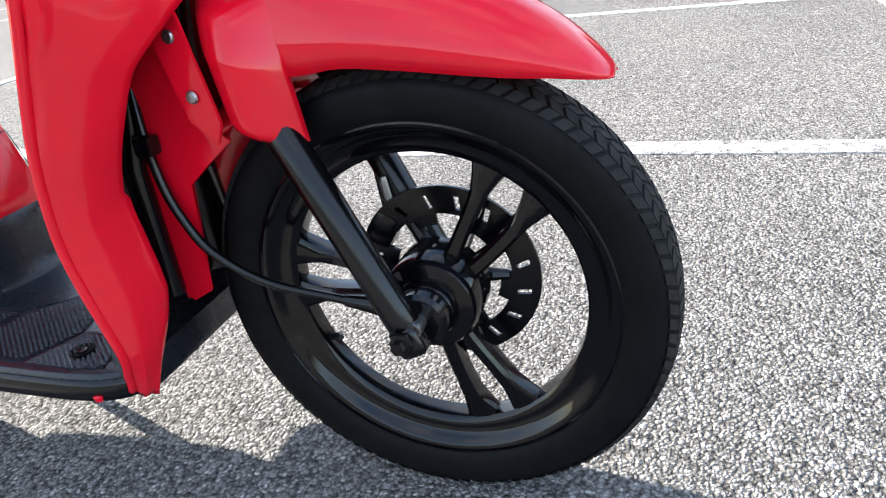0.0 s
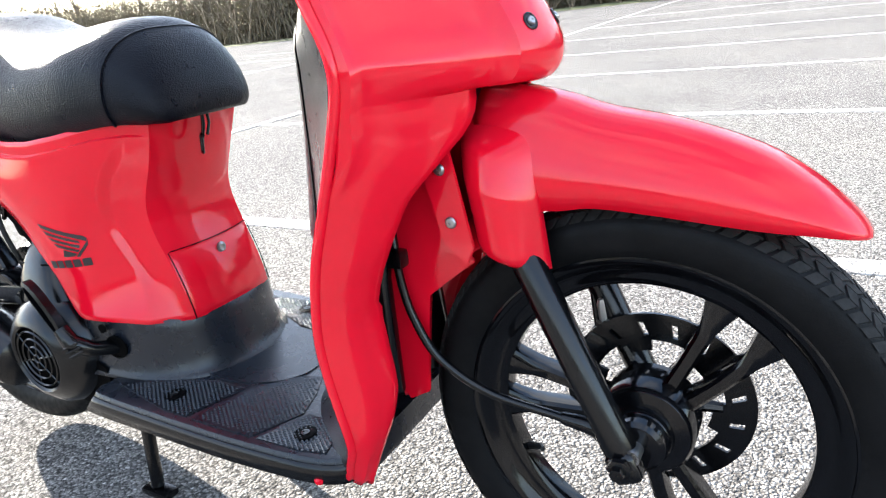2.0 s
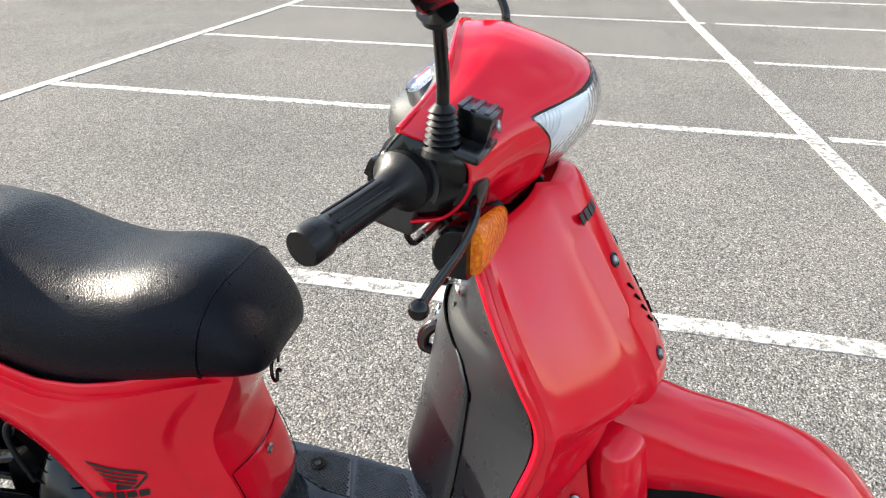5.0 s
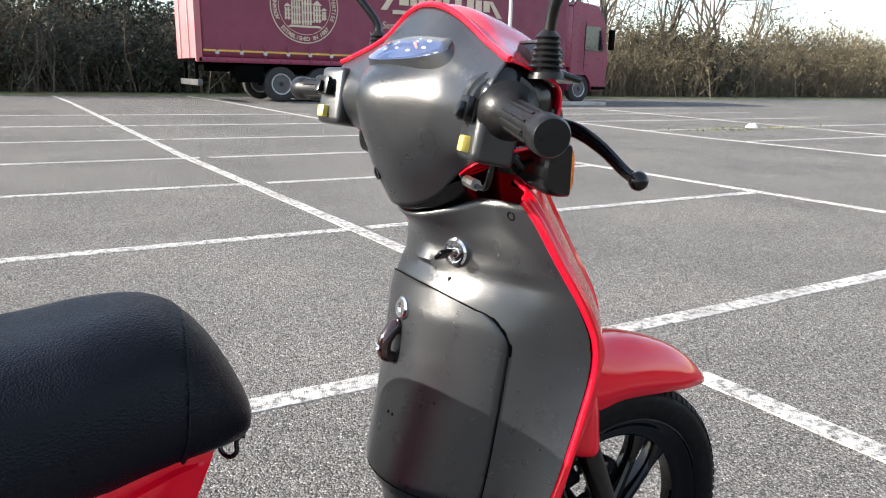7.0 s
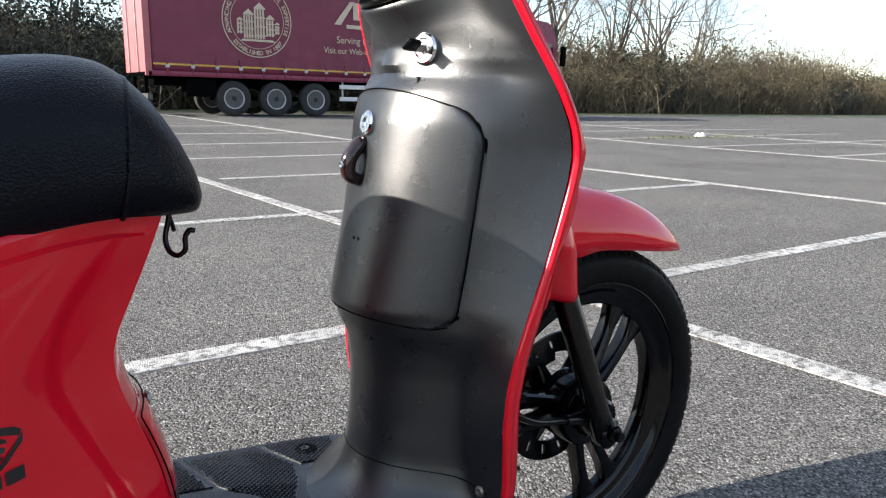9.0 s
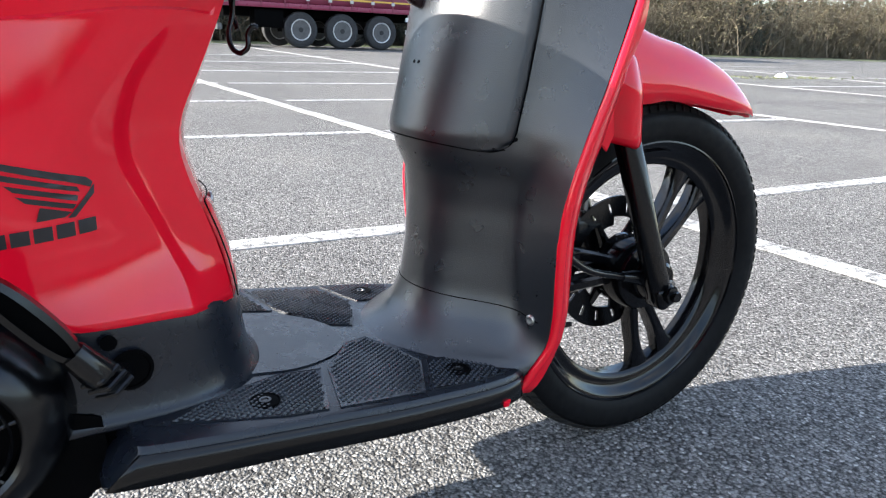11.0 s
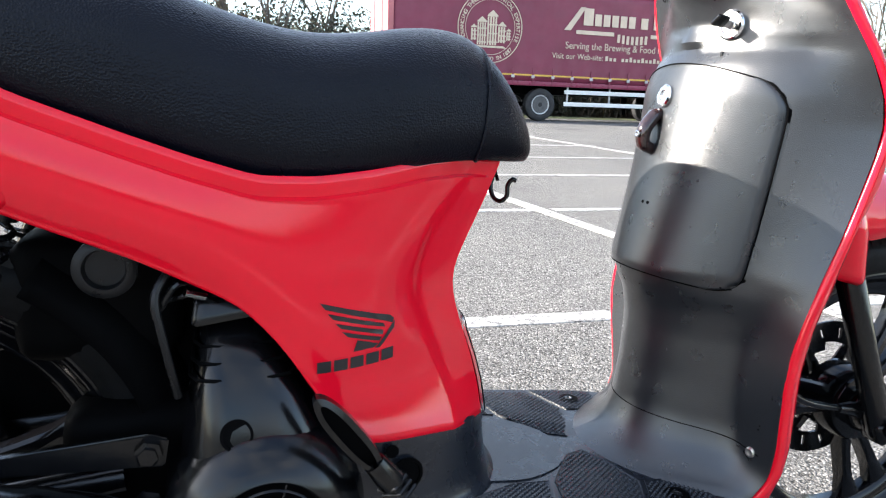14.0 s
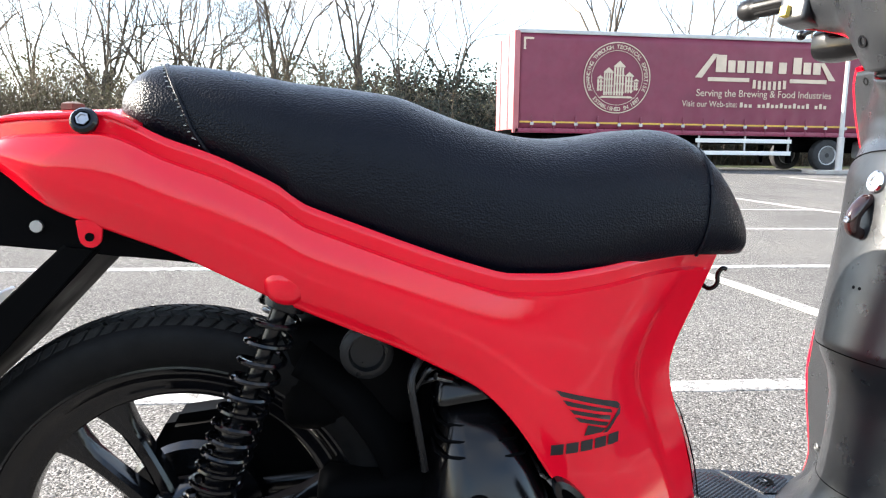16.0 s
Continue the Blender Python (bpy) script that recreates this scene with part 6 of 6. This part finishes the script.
TILT = -0.036
ROWS = (1.225, 3.46, 5.62, 7.80, 10.00, 12.40, 15.0)
for k, y0 in enumerate(ROWS):
    road_line(-3.928, y0 + TILT * -3.928, 1.11, y0 + TILT * 1.11)
    road_line(1.22, y0 + TILT * 1.22, 5.19, y0 + TILT * 5.19)
road_line(5.40, 1.225 + TILT * 5.40, 12.0, 1.225 + TILT * 12.0)
for k, y0 in enumerate((-1.2, -3.6)):
    road_line(-3.928, y0, 1.11, y0 - 0.18)
    road_line(1.22, y0, 5.19, y0 - 0.15)
for x0, slope in ((-3.98, 0.0), (1.24, -0.033), (5.41, -0.04)):
    road_line(x0 - 8.0 * slope, -8.0, x0 + 24.0 * slope, 24.0, up=0.0025)
for x in (10.3, 15.4):
    road_line(x, -2.0, x + 0.1, 16.0, up=0.0025)
for k in range(6):
    y = 4.7 + 2.35 * k
    road_line(10.4, y, 15.4, y - 0.15)
    road_line(15.5, y, 20.4, y - 0.15)
for k in range(6):
    y = 2.2 + 2.4 * k
    road_line(-9.2, y, -14.2, y + 0.1)
road_line(-9.2, -4, -9.2, 18, up=0.0025)

# litter and weeds in a worn patch
bm = bmesh.new()
rr = random.Random(8)
for k in range(260):
    x, y = rr.gauss(13.6, 1.4), rr.gauss(9.2, 0.22)
    a = rr.uniform(0, math.tau)
    h = rr.uniform(0.01, 0.06)
    q = [bm.verts.new((x + 0.02 * math.cos(a), y + 0.02 * math.sin(a), 0.014)), bm.verts.new((x - 0.02 * math.cos(a), y - 0.02 * math.sin(a), 0.014)), bm.verts.new((x + rr.uniform(-0.05, 0.05), y, 0.014 + h))]
    bm.faces.new(q)
tagged(part("weeds", bm, GRASS), "low weeds growing through the asphalt", "weeds", kind="stuff")
bm = bmesh.new()
rows = []
for r, h in ((0.20, 0.0), (0.17, 0.05), (0.10, 0.09), (0.02, 0.075)):
    rows.append([(13.9 + r * (1 + 0.5 * noise.noise(Vector((a * 2, r * 9, 0)))) * math.cos(a), 9.35 + 0.7 * r * math.sin(a), 0.012 + h * (1 + 0.6 * noise.noise(Vector((a, 5, r * 7))))) for a in np.linspace(0, math.tau, 18, endpoint=False)])
tagged(part("litter", loft(rows), WHITEPL), "crumpled white litter lying on the asphalt", "litter")

# kerbed island and lamp post near the lorry
kb = tagged(part("kerb_island", rbox((15.2, 18.4, ground_z(0, 18.4) + 0.05), (5.2, 0.7, 0.12), 0.03), KERB), "pale concrete kerb island", "kerb", kind="structure")
post = tagged(part("lamp_post", tube([(13.55, 18.4, 0.12), (13.55, 18.4, 1.2), (13.55, 18.4, 1.22), (13.55, 18.4, 8.0)], [0.10, 0.10, 0.065, 0.045], 14), ALU), "tall pale grey steel lamp post", "lamp post")
part("lantern", rbox((13.55, 18.0, 8.0), (0.18, 0.8, 0.10), 0.03), ALU, post)

# ---------- lorry ----------
GZ = ground_z(0, 20)
lorry = tagged(new("lorry"), "maroon curtain-sided articulated lorry parked at the hedge", "lorry")
lorry.location = (0, 0, 0)
X0, X1, YS = 3.9, 17.4, 19.9


def lbox(name, x0, x1, y0, y1, z0, z1, mat, bev=0.02, parent=None, label="", m=None):
    return part(name, rbox(((x0 + x1) / 2, (y0 + y1) / 2, (z0 + z1) / 2 + GZ), (x1 - x0, y1 - y0, z1 - z0), bev, m), mat, parent or lorry, label)


# curtain with soft folds between the straps
rows = []
for x in np.linspace(X0 + 0.12, X1 - 0.06, 120):
    ring = []
    for z in np.linspace(1.22, 4.02, 14):
        f = (z - 1.22) / 2.8
        ring.append((x, YS - 0.015 * math.sin(x * 10.4) * (1 - f) ** 2 - 0.012 * noise.noise(Vector((x * 0.7, 0, z))), z + GZ))
    rows.append(ring)
curt = solid(part("curtain", loft(rows, False), CURTAIN, lorry, "faded maroon curtain side with pale printing"), 0.01, 1)
lbox("trailer_body", X0, X1, YS + 0.04, 22.4, 1.15, 4.10, DARK, 0.03)
lbox("roof_rail", X0, X1, YS - 0.03, YS + 0.06, 4.02, 4.14, ALU, 0.02, None, "dull aluminium roof rail")
lbox("rear_door", X0 - 0.05, X0, YS + 0.02, 22.38, 1.2, 4.08, FADED, 0.02, None, "sun-faded pink rear doors")
lbox("rear_post", X0 - 0.06, X0 + 0.12, YS - 0.03, YS + 0.08, 1.1, 4.10, FADED, 0.02, None, "faded corner post")
for k in range(2):
    lbox("door_bar", X0 - 0.09, X0 - 0.05, YS + 0.7 + 1.1 * k, YS + 0.74 + 1.1 * k, 1.2, 4.05, ALU, 0.01)
lbox("side_rail", X0, X1, YS - 0.03, YS + 0.10, 1.10, 1.24, MAROON, 0.02, None, "maroon chassis side rail")
lbox("yellow_band", X0 + 0.15, X1 - 0.1, YS - 0.028, YS - 0.018, 1.40, 1.45, YELLOW, 0.0, curt, "yellow reflective band")
strap = lbox("strap", X0 + 0.5, X0 + 0.55, YS - 0.040, YS - 0.018, 1.12, 1.62, CURTAIN, 0.005, curt, "curtain strap with a steel buckle")
for k in range(19):
    x = X0 + 0.5 + 0.69 * k
    if k:
        o = strap.copy()
        scene.collection.objects.link(o)
        o.location.x += 0.69 * k
    lbox("buckle", x - 0.03, x + 0.08, YS - 0.05, YS - 0.03, 1.33, 1.42, ALU, 0.005, curt)
lbox("chassis", X0 + 0.3, X1 - 1.0, YS + 0.7, YS + 1.8, 0.85, 1.12, DARK, 0.03)
lbox("bumper", X0 - 0.02, X0 + 0.12, YS + 0.1, 22.3, 0.45, 0.62, RIMFAR, 0.02, None, "dark steel rear bumper")
for y in (YS + 0.5, 21.8):
    lbox("bumper_arm", X0 + 0.0, X0 + 0.10, y - 0.04, y + 0.04, 0.6, 1.12, DARK, 0.01)
lbox("locker", X0 + 1.05, X0 + 1.9, YS + 0.12, YS + 0.7, 0.55, 1.05, DARK, 0.03, None, "black locker box")


def lorry_wheel(x, y, s):
    c = (x, y, 0.52 + GZ)
    w = part("lorry_tyre", lathe([(0.30, -0.13), (0.34, -0.145), (0.46, -0.15), (0.505, -0.12), (0.515, 0.0), (0.505, 0.12), (0.46, 0.15), (0.30, 0.13)], c, seg=44, closed=True), TYREFAR, lorry, "black lorry tyre")
    part("wheel_dish", lathe([(0.30, -0.12), (0.27, -0.09), (0.23, -0.03), (0.15, -0.02), (0.13, -0.04)], c, seg=32), RIMFAR, w, "brake-dusted wheel dish")
    part("wheel_rim", lathe([(0.315, -0.13), (0.300, -0.146), (0.272, -0.125), (0.268, -0.10)], c, seg=32, closed=True), ALU, w, "dull silver wheel rim")
    part("wheel_hub", lathe([(0.11, -0.03), (0.10, -0.07), (0.08, -0.09), (0.07, -0.125), (0.01, -0.13)], c, seg=24), TYREFAR, w, "dark greasy hub")
    for k in range(10):
        a = k * math.tau / 10
        part("hand_hole", lathe([(0.030, -0.003), (0.001, -0.003)], (0, 0, 0), "y", 10), DARK, w).location = (x + 0.20 * math.cos(a), y - 0.034, c[2] + 0.20 * math.sin(a))
    return w


for x in (6.30, 7.61, 8.92, 14.3, 18.15):
    lorry_wheel(x, YS + 0.19, -1)
    lorry_wheel(x, 22.2, 1)
for x in (6.30, 7.61, 8.92):
    lbox("axle_beam", x - 0.06, x + 0.06, YS + 0.3, 22.1, 0.45, 0.6, DARK, 0.02)
for z in (0.50, 0.88):
    lbox("side_guard", 9.75, 13.0, YS + 0.03, YS + 0.08, z, z + 0.13, WHITEPL, 0.01, None, "white side guard rail")
for x in (9.85, 11.4, 12.9):
    lbox("guard_post", x, x + 0.06, YS + 0.08, YS + 0.12, 0.5, 1.12, ALU, 0.01)
for y in (YS + 0.4, 21.9):
    lbox("landing_leg", 13.1, 13.25, y - 0.07, y + 0.07, 0.25, 1.12, DARK, 0.02)
lbox("mudguard", 13.65, 14.95, YS + 0.05, YS + 0.45, 1.02, 1.10, DARK, 0.03)
lbox("fuel_tank", 15.6, 17.0, YS + 0.10, YS + 0.7, 0.42, 1.0, ALU, 0.12, None, "dull aluminium fuel tank")
lbox("tractor_chassis", 13.4, 19.0, YS + 0.75, 21.5, 0.6, 1.0, DARK, 0.03)
# cab
prof = [(17.55, 0.45), (17.55, 3.55), (17.75, 3.72), (18.9, 3.62), (19.25, 3.10), (19.50, 1.75), (19.52, 0.45), (18.72, 0.45), (18.68, 0.85), (18.45, 1.10), (17.90, 1.10), (17.65, 0.85), (17.62, 0.45)]
cab = part("cab", slab([(x, z + GZ) for x, z in prof], 2.45, basis((0, 22.35, 0), (1, 0, 0), (0, 0, 1)), 0.05), MAROON, lorry, "maroon tractor cab")
part("cab_window", slab([(18.25, 1.95 + GZ), (18.25, 2.85 + GZ), (19.0, 2.85 + GZ), (19.22, 1.95 + GZ)], 0.03, basis((0, YS + 0.0, 0), (1, 0, 0), (0, 0, 1)), 0.008), WINDOW, cab, "dark side window")
part("windscreen", slab([(YS + 0.15, 1.9), (YS + 0.15, 2.95), (22.2, 2.95), (22.2, 1.9)], 0.04, Matrix.Translation((19.40, 0, GZ)) @ pose(0, 0, 0, 0, -10, 0) @ Matrix(((0, 0, 1, 0), (1, 0, 0, 0), (0, 1, 0, 0), (0, 0, 0, 1))), 0.01), WINDOW, cab, "dark windscreen")
lbox("door_line", 18.18, 18.20, YS - 0.105, YS - 0.095, 1.2, 3.0, DARK, 0, cab)
lbox("cab_mirror", 19.25, 19.45, YS - 0.38, YS - 0.22, 2.0, 2.75, DARK, 0.04, cab, "black cab mirror")
lbox("step", 18.75, 19.4, YS - 0.11, YS + 0.05, 0.5, 0.62, DARK, 0.02, cab)
lbox("wind_deflector", 17.3, 17.6, YS + 0.0, 22.3, 1.3, 3.5, MAROON, 0.04, cab)


# printing on the curtain
def flat(name, pts, label="", y=YS - 0.034):
    bm = bmesh.new()
    f = [bm.verts.new((x, y, z + GZ)) for x, z in pts]
    g = [bm.verts.new((x, y + 0.004, z + GZ)) for x, z in pts]
    bm.faces.new(f)
    for i in range(len(f)):
        j = (i + 1) % len(f)
        bm.faces.new((f[i], f[j], g[j], g[i]))
    return part(name, bm, CREAM, curt, label)


EX, EZ = 7.05, 2.78


def annulus(r0, r1):
    return part("emblem_ring", lathe([(r0, 0), (r1, 0), (r1, 0.004), (r0, 0.004)], (EX, YS - 0.036, EZ + GZ), "y", 64, closed=True), CREAM, curt, "cream ring of the round emblem")


annulus(1.03, 1.06)
annulus(0.80, 0.815)
def ring_text(words, a0, a1, radius, inward):
    """Letters set one by one round the emblem's ring."""
    for k, ch in enumerate(words):
        if ch == " ":
            continue
        a = radians(a0 + (a1 - a0) * k / (len(words) - 1))
        fc = bpy.data.curves.new("ring_letter", "FONT")
        fc.body, fc.size, fc.extrude, fc.align_x, fc.offset = ch, 0.165, 0.002, "CENTER", 0.003
        fc.materials.append(CREAM)
        ob = new("ring_letter", fc)
        ob.parent = curt
        turn = math.degrees(a) + (90 if inward else -90)
        ob.matrix_basis = Matrix.Translation((EX + radius * math.cos(a), YS - 0.036, EZ + GZ + radius * math.sin(a))) @ pose(0, 0, 0, 90, 0, 0) @ pose(0, 0, 0, 0, 0, turn)


ring_text("ADVANCING THROUGH TECHNICAL EXPERTISE", 203, -22, 0.865, False)
ring_text("ESTABLISHED IN 1887", 222, 318, 0.985, True)
# brewery building in the emblem, as plain blocks
rr = random.Random(12)
for x0, x1, z0, z1 in ((-0.10, 0.24, -0.52, 0.34), (-0.42, -0.12, -0.52, 0.16), (0.26, 0.52, -0.44, 0.06), (-0.62, -0.44, -0.40, -0.02), (0.54, 0.68, -0.36, -0.08)):
    n = max(2, int((x1 - x0) / 0.075))
    for i in range(n):
        u0, u1 = x0 + (x1 - x0) * i / n, x0 + (x1 - x0) * (i + 0.62) / n
        flat("emblem_block", [(EX + u0, EZ + z0), (EX + u1, EZ + z0), (EX + u1, EZ + z1 - 0.03), (EX + u0, EZ + z1 - 0.03)])
    for j in range(4):
        zz = z0 + (z1 - z0) * (j + 0.3) / 3.4
        flat("emblem_block", [(EX + x0, EZ + zz), (EX + x1, EZ + zz), (EX + x1, EZ + zz + 0.035), (EX + x0, EZ + zz + 0.035)], "", YS - 0.036)
    flat("emblem_gable", [(EX + x0 - 0.02, EZ + z1), (EX + x1 + 0.02, EZ + z1), (EX + (x0 + x1) / 2, EZ + z1 + 0.5 * (x1 - x0))])
flat("emblem_base", [(EX - 0.55, EZ - 0.60), (EX + 0.55, EZ - 0.60), (EX + 0.45, EZ - 0.54), (EX - 0.45, EZ - 0.54)])
# maker's name as plain strokes under a roof-like line
flat("roof_stroke", [(9.55, 2.86), (9.78, 2.86), (10.28, 3.58), (10.10, 3.58)], "cream slanting stroke")
flat("roof_stroke", [(14.05, 2.86), (14.28, 2.86), (13.86, 3.40), (13.70, 3.40)], "cream slanting stroke")
for x0, x1 in ((9.98, 11.35), (12.72, 13.98)):
    flat("under_bar", [(x0, 2.76), (x1, 2.76), (x1, 2.88), (x0, 2.88)], "cream underline bar")
for x, w, h in ((10.22, 0.34, 0.52), (10.62, 0.24, 0.36), (10.93, 0.24, 0.36), (11.24, 0.24, 0.36), (11.55, 0.24, 0.36), (11.86, 0.24, 0.36), (12.32, 0.26, 0.34), (12.80, 0.28, 0.50), (13.15, 0.26, 0.36), (13.48, 0.26, 0.36)):
    flat("name_bar", [(x, 3.04), (x + w, 3.04), (x + w, 3.04 + h), (x, 3.04 + h)], "cream name bar")
for k in range(7):
    x = 11.48 + 0.17 * k
    z = 2.70 - 0.04 * math.sin(math.pi * k / 6) + 0.0
    flat("name_stroke", [(x, z - 0.13), (x + 0.10, z - 0.13), (x + 0.10, z + 0.13), (x, z + 0.13)], "cream name stroke")
for k in range(20):
    x = 11.10 + 0.150 * k
    if k in (3, 16):
        continue
    h = 0.10 + 0.05 * ((k * 7) % 3 == 0)
    flat("web_stroke", [(x, 1.98), (x + 0.095, 1.98), (x + 0.095, 1.98 + h), (x, 1.98 + h)], "cream stroke of small writing")
fc = bpy.data.curves.new("slogan", "FONT")
fc.body = "Serving the Brewing & Food Industries"
fc.size, fc.extrude = 0.305, 0.002
fc.materials.append(CREAM)
slogan = new("slogan", fc)
slogan.parent = curt
slogan["label"] = "cream slogan lettering"
slogan.matrix_basis = pose(9.62, YS - 0.034, 2.30 + GZ, 90, 0, 0)
bpy.context.view_layer.update()
wide = slogan.dimensions.x
slogan.scale.x = 4.55 / wide if wide > 0.1 else 1.0
fc = bpy.data.curves.new("invitation", "FONT")
fc.body = "Visit our Web-site:"
fc.size, fc.extrude = 0.26, 0.002
fc.materials.append(CREAM)
note = new("invitation", fc)
note.parent = curt
note["label"] = "cream small lettering"
note.matrix_basis = pose(9.18, YS - 0.034, 1.98 + GZ, 90, 0, 0)
bpy.context.view_layer.update()
wide = note.dimensions.x
note.scale.x = 1.82 / wide if wide > 0.1 else 1.0
flat("corner_mark", [(4.12, 3.55), (4.18, 3.55), (4.18, 3.84), (4.42, 3.84), (4.42, 3.90), (4.12, 3.90)], "cream corner mark")

# ---------- hedge and trees ----------
def limb(bm, p, d, length, r, depth, rng, seg, stop, droop=0.0):
    """A bent branch that forks; thin ends taper to a point."""
    n = 3 if depth > 1 else 2
    pts, rad = [p], [r]
    for k in range(n):
        d = (d + Vector((rng.gauss(0, 0.16), rng.gauss(0, 0.16), rng.gauss(0, 0.10) + 0.05 - droop))).normalized()
        pts.append(pts[-1] + d * length / n)
        rad.append(r * (1 - 0.42 * (k + 1) / n))
    tube(pts, rad, seg, bm, caps=False)
    if depth <= stop:
        return
    kids = rng.choice((2, 3, 3)) if depth > 1 else rng.choice((3, 4))
    for k in range(kids):
        at = pts[-1] if k < 2 else pts[rng.choice((1, 2)) if n > 2 else 1]
        nd = (d + Vector((rng.gauss(0, 0.55), rng.gauss(0, 0.55), rng.gauss(0.12, 0.35)))).normalized()
        limb(bm, at, nd, length * rng.uniform(0.58, 0.82), r * rng.uniform(0.45, 0.62), depth - 1, rng, 3 if depth <= 3 else max(3, seg - 1), stop, droop)


def bare_tree(seed, height, lean, nm):
    rng = random.Random(seed)
    trunk = bmesh.new()
    crown = bmesh.new()
    base = Vector((0, 0, -0.1))
    root = tagged(new(nm), "bare leafless tree standing in the hedge", "tree", "hedge trees")
    d = Vector((lean, 0.05, 1)).normalized()
    th = height * 0.30
    pts = [base, base + d * th * 0.5 + Vector((rng.gauss(0, 0.1), 0, 0)), base + d * th]
    tube(pts, [0.17, 0.14, 0.11], 7, trunk)
    for k in range(5):
        nd = (d + Vector((rng.gauss(0, 0.50) + lean * 0.5, rng.gauss(0, 0.45), rng.uniform(0.1, 0.6)))).normalized()
        q = pts[-1] - d * rng.uniform(0, th * 0.4)
        limb(crown, q, nd, height * 0.27, 0.050, 5, rng, 4, 0)
    part("trunk", trunk, BARK, root, "grey-brown trunk", 60)
    part("crown", crown, BARK, root, "crown of bare twigs", 60)
    return root


def bush(seed, w, h, leafy, mat, nm, text):
    rng = random.Random(seed)
    root = tagged(new(nm), text, "bush", "hedge bushes")
    tw, lf = bmesh.new(), bmesh.new()
    for k in range(150):
        p = Vector((rng.gauss(0, w * 0.36), rng.gauss(0, 0.8), 0))
        d = Vector((rng.gauss(0, 0.35), rng.gauss(0, 0.3), 1)).normalized()
        L = h * rng.uniform(0.45, 1.0)
        q = p + d * L * 0.5 + Vector((rng.gauss(0, 0.2), rng.gauss(0, 0.15), 0))
        e = q + (d + Vector((rng.gauss(0, 0.4), rng.gauss(0, 0.3), 0))).normalized() * L * 0.5
        tube([p, q, e], [0.028, 0.017, 0.005], 3, tw, caps=False)
        for j in range(6):
            b = p.lerp(q, rng.random()) if rng.random() < 0.4 else q.lerp(e, rng.random())
            g = b + Vector((rng.gauss(0, 0.38), rng.gauss(0, 0.3), rng.uniform(0.0, 0.65)))
            tube([b, g], [0.011, 0.003], 3, tw, caps=False)
            for i in range(leafy):
                c = b.lerp(g, rng.uniform(0.2, 1.1)) + Vector((rng.gauss(0, 0.10), rng.gauss(0, 0.10), rng.gauss(0, 0.10)))
                s_ = rng.uniform(0.035, 0.085)
                u = Vector((rng.gauss(0, 1), rng.gauss(0, 1), rng.gauss(0, 1))).normalized() * s_
                v = u.orthogonal().normalized() * s_ * 0.55
                lf.faces.new([lf.verts.new(c + x) for x in (u, v, -u, -v)])
    tagged(part("twig_mass", tw, BARK if mat == LEAF else TWIG, root, "tangle of brown twigs", 60), kind="stuff")
    if leafy:
        tagged(part("foliage", lf, mat, root, "sparse small leaves", 60), kind="stuff")
    return root


VZ = ground_z(0, 24) + 0.04
protos_t = [bare_tree(21, 8.5, 0.10, "bare_tree"), bare_tree(33, 7.0, 0.22, "bare_tree"), bare_tree(47, 9.5, -0.05, "bare_tree")]
protos_b = [bush(3, 4.2, 3.4, 12, LEAF, "green_bush", "dense dull green bush in the hedge"), bush(5, 4.2, 3.8, 4, OLIVE, "thorn_bush", "tangled olive-brown thorn bush"), bush(9, 4.4, 4.4, 2, OLIVE, "bare_bush", "nearly bare brown bush"), bush(14, 4.0, 2.8, 12, LEAF, "low_bush", "low dark green bush")]
rr = random.Random(77)
first = {id(o): True for o in protos_t + protos_b}


def plant(proto, x, y, sc, turn):
    m = pose(x, y, VZ, 0, 0, turn)
    if first[id(proto)]:
        first[id(proto)] = False
        proto.matrix_basis = m @ Matrix.Diagonal((sc, sc, sc, 1))
    else:
        o = copy_thing(proto, m)
        o.scale = (sc, sc, sc)


x = -62.0
while x < 118:
    far = max(0.0, (x - 25) * 0.10)
    for lane, lift in ((27.2, 0.9), (29.6, 1.15), (32.6, 1.3)):
        if x < -1.5:  # thin bare thicket with the sky showing through
            if lane < 32:
                plant(protos_b[rr.choices((1, 2), (1, 3))[0]], x + rr.uniform(-0.9, 0.9), lane + rr.uniform(-0.5, 0.5), rr.uniform(0.80, 1.25), rr.uniform(-25, 25) + rr.choice((0, 180)))
            continue
        kind = rr.choices((0, 1, 2, 3), (7, 3, 0, 4) if x < 5 else (4, 3, 2, 3) if x < 22 else (1, 4, 3, 2))[0]
        plant(protos_b[kind], x + rr.uniform(-0.9, 0.9), lane + far + rr.uniform(-0.5, 0.5), lift * rr.uniform(0.72, 1.12) * (1.12 if x < 4 else 0.95 if x < 24 else rr.uniform(0.75, 1.45)), rr.uniform(-25, 25) + rr.choice((0, 180)))
    x += 3.0 if x < 60 else 4.5
for x in (-46, -38, -31, -25, -20.5, -16, -12, -8.4, -5.2, -2.0, -14.2, -10.6, -9.4, -7.0, -6.1, -4.3, -3.2, -1.0, 1.2, 4.5, 9.5, 13.8, 17.0, 19.5, 21.5, 23.0, 24.5, 26.0, 27.5, 29.5, 31.5, 33.5, 35, 38, 40, 42.5, 45, 47, 50, 53, 60, 68, 78, 90):
    plant(protos_t[rr.randrange(3)], x + rr.uniform(-0.8, 0.8), 30.5 + rr.uniform(-1.5, 3) + max(0, (x - 25) * 0.1), rr.uniform(0.75, 1.12) * (1.75 if 27 < x < 48 else 1.35), rr.uniform(0, 360))
# more hedge far round the car park, behind the camera's back
for k in range(26):
    plant(protos_b[k % 4], -70 + 8 * k, -62 + rr.uniform(-3, 3), 2.2, rr.uniform(0, 360))
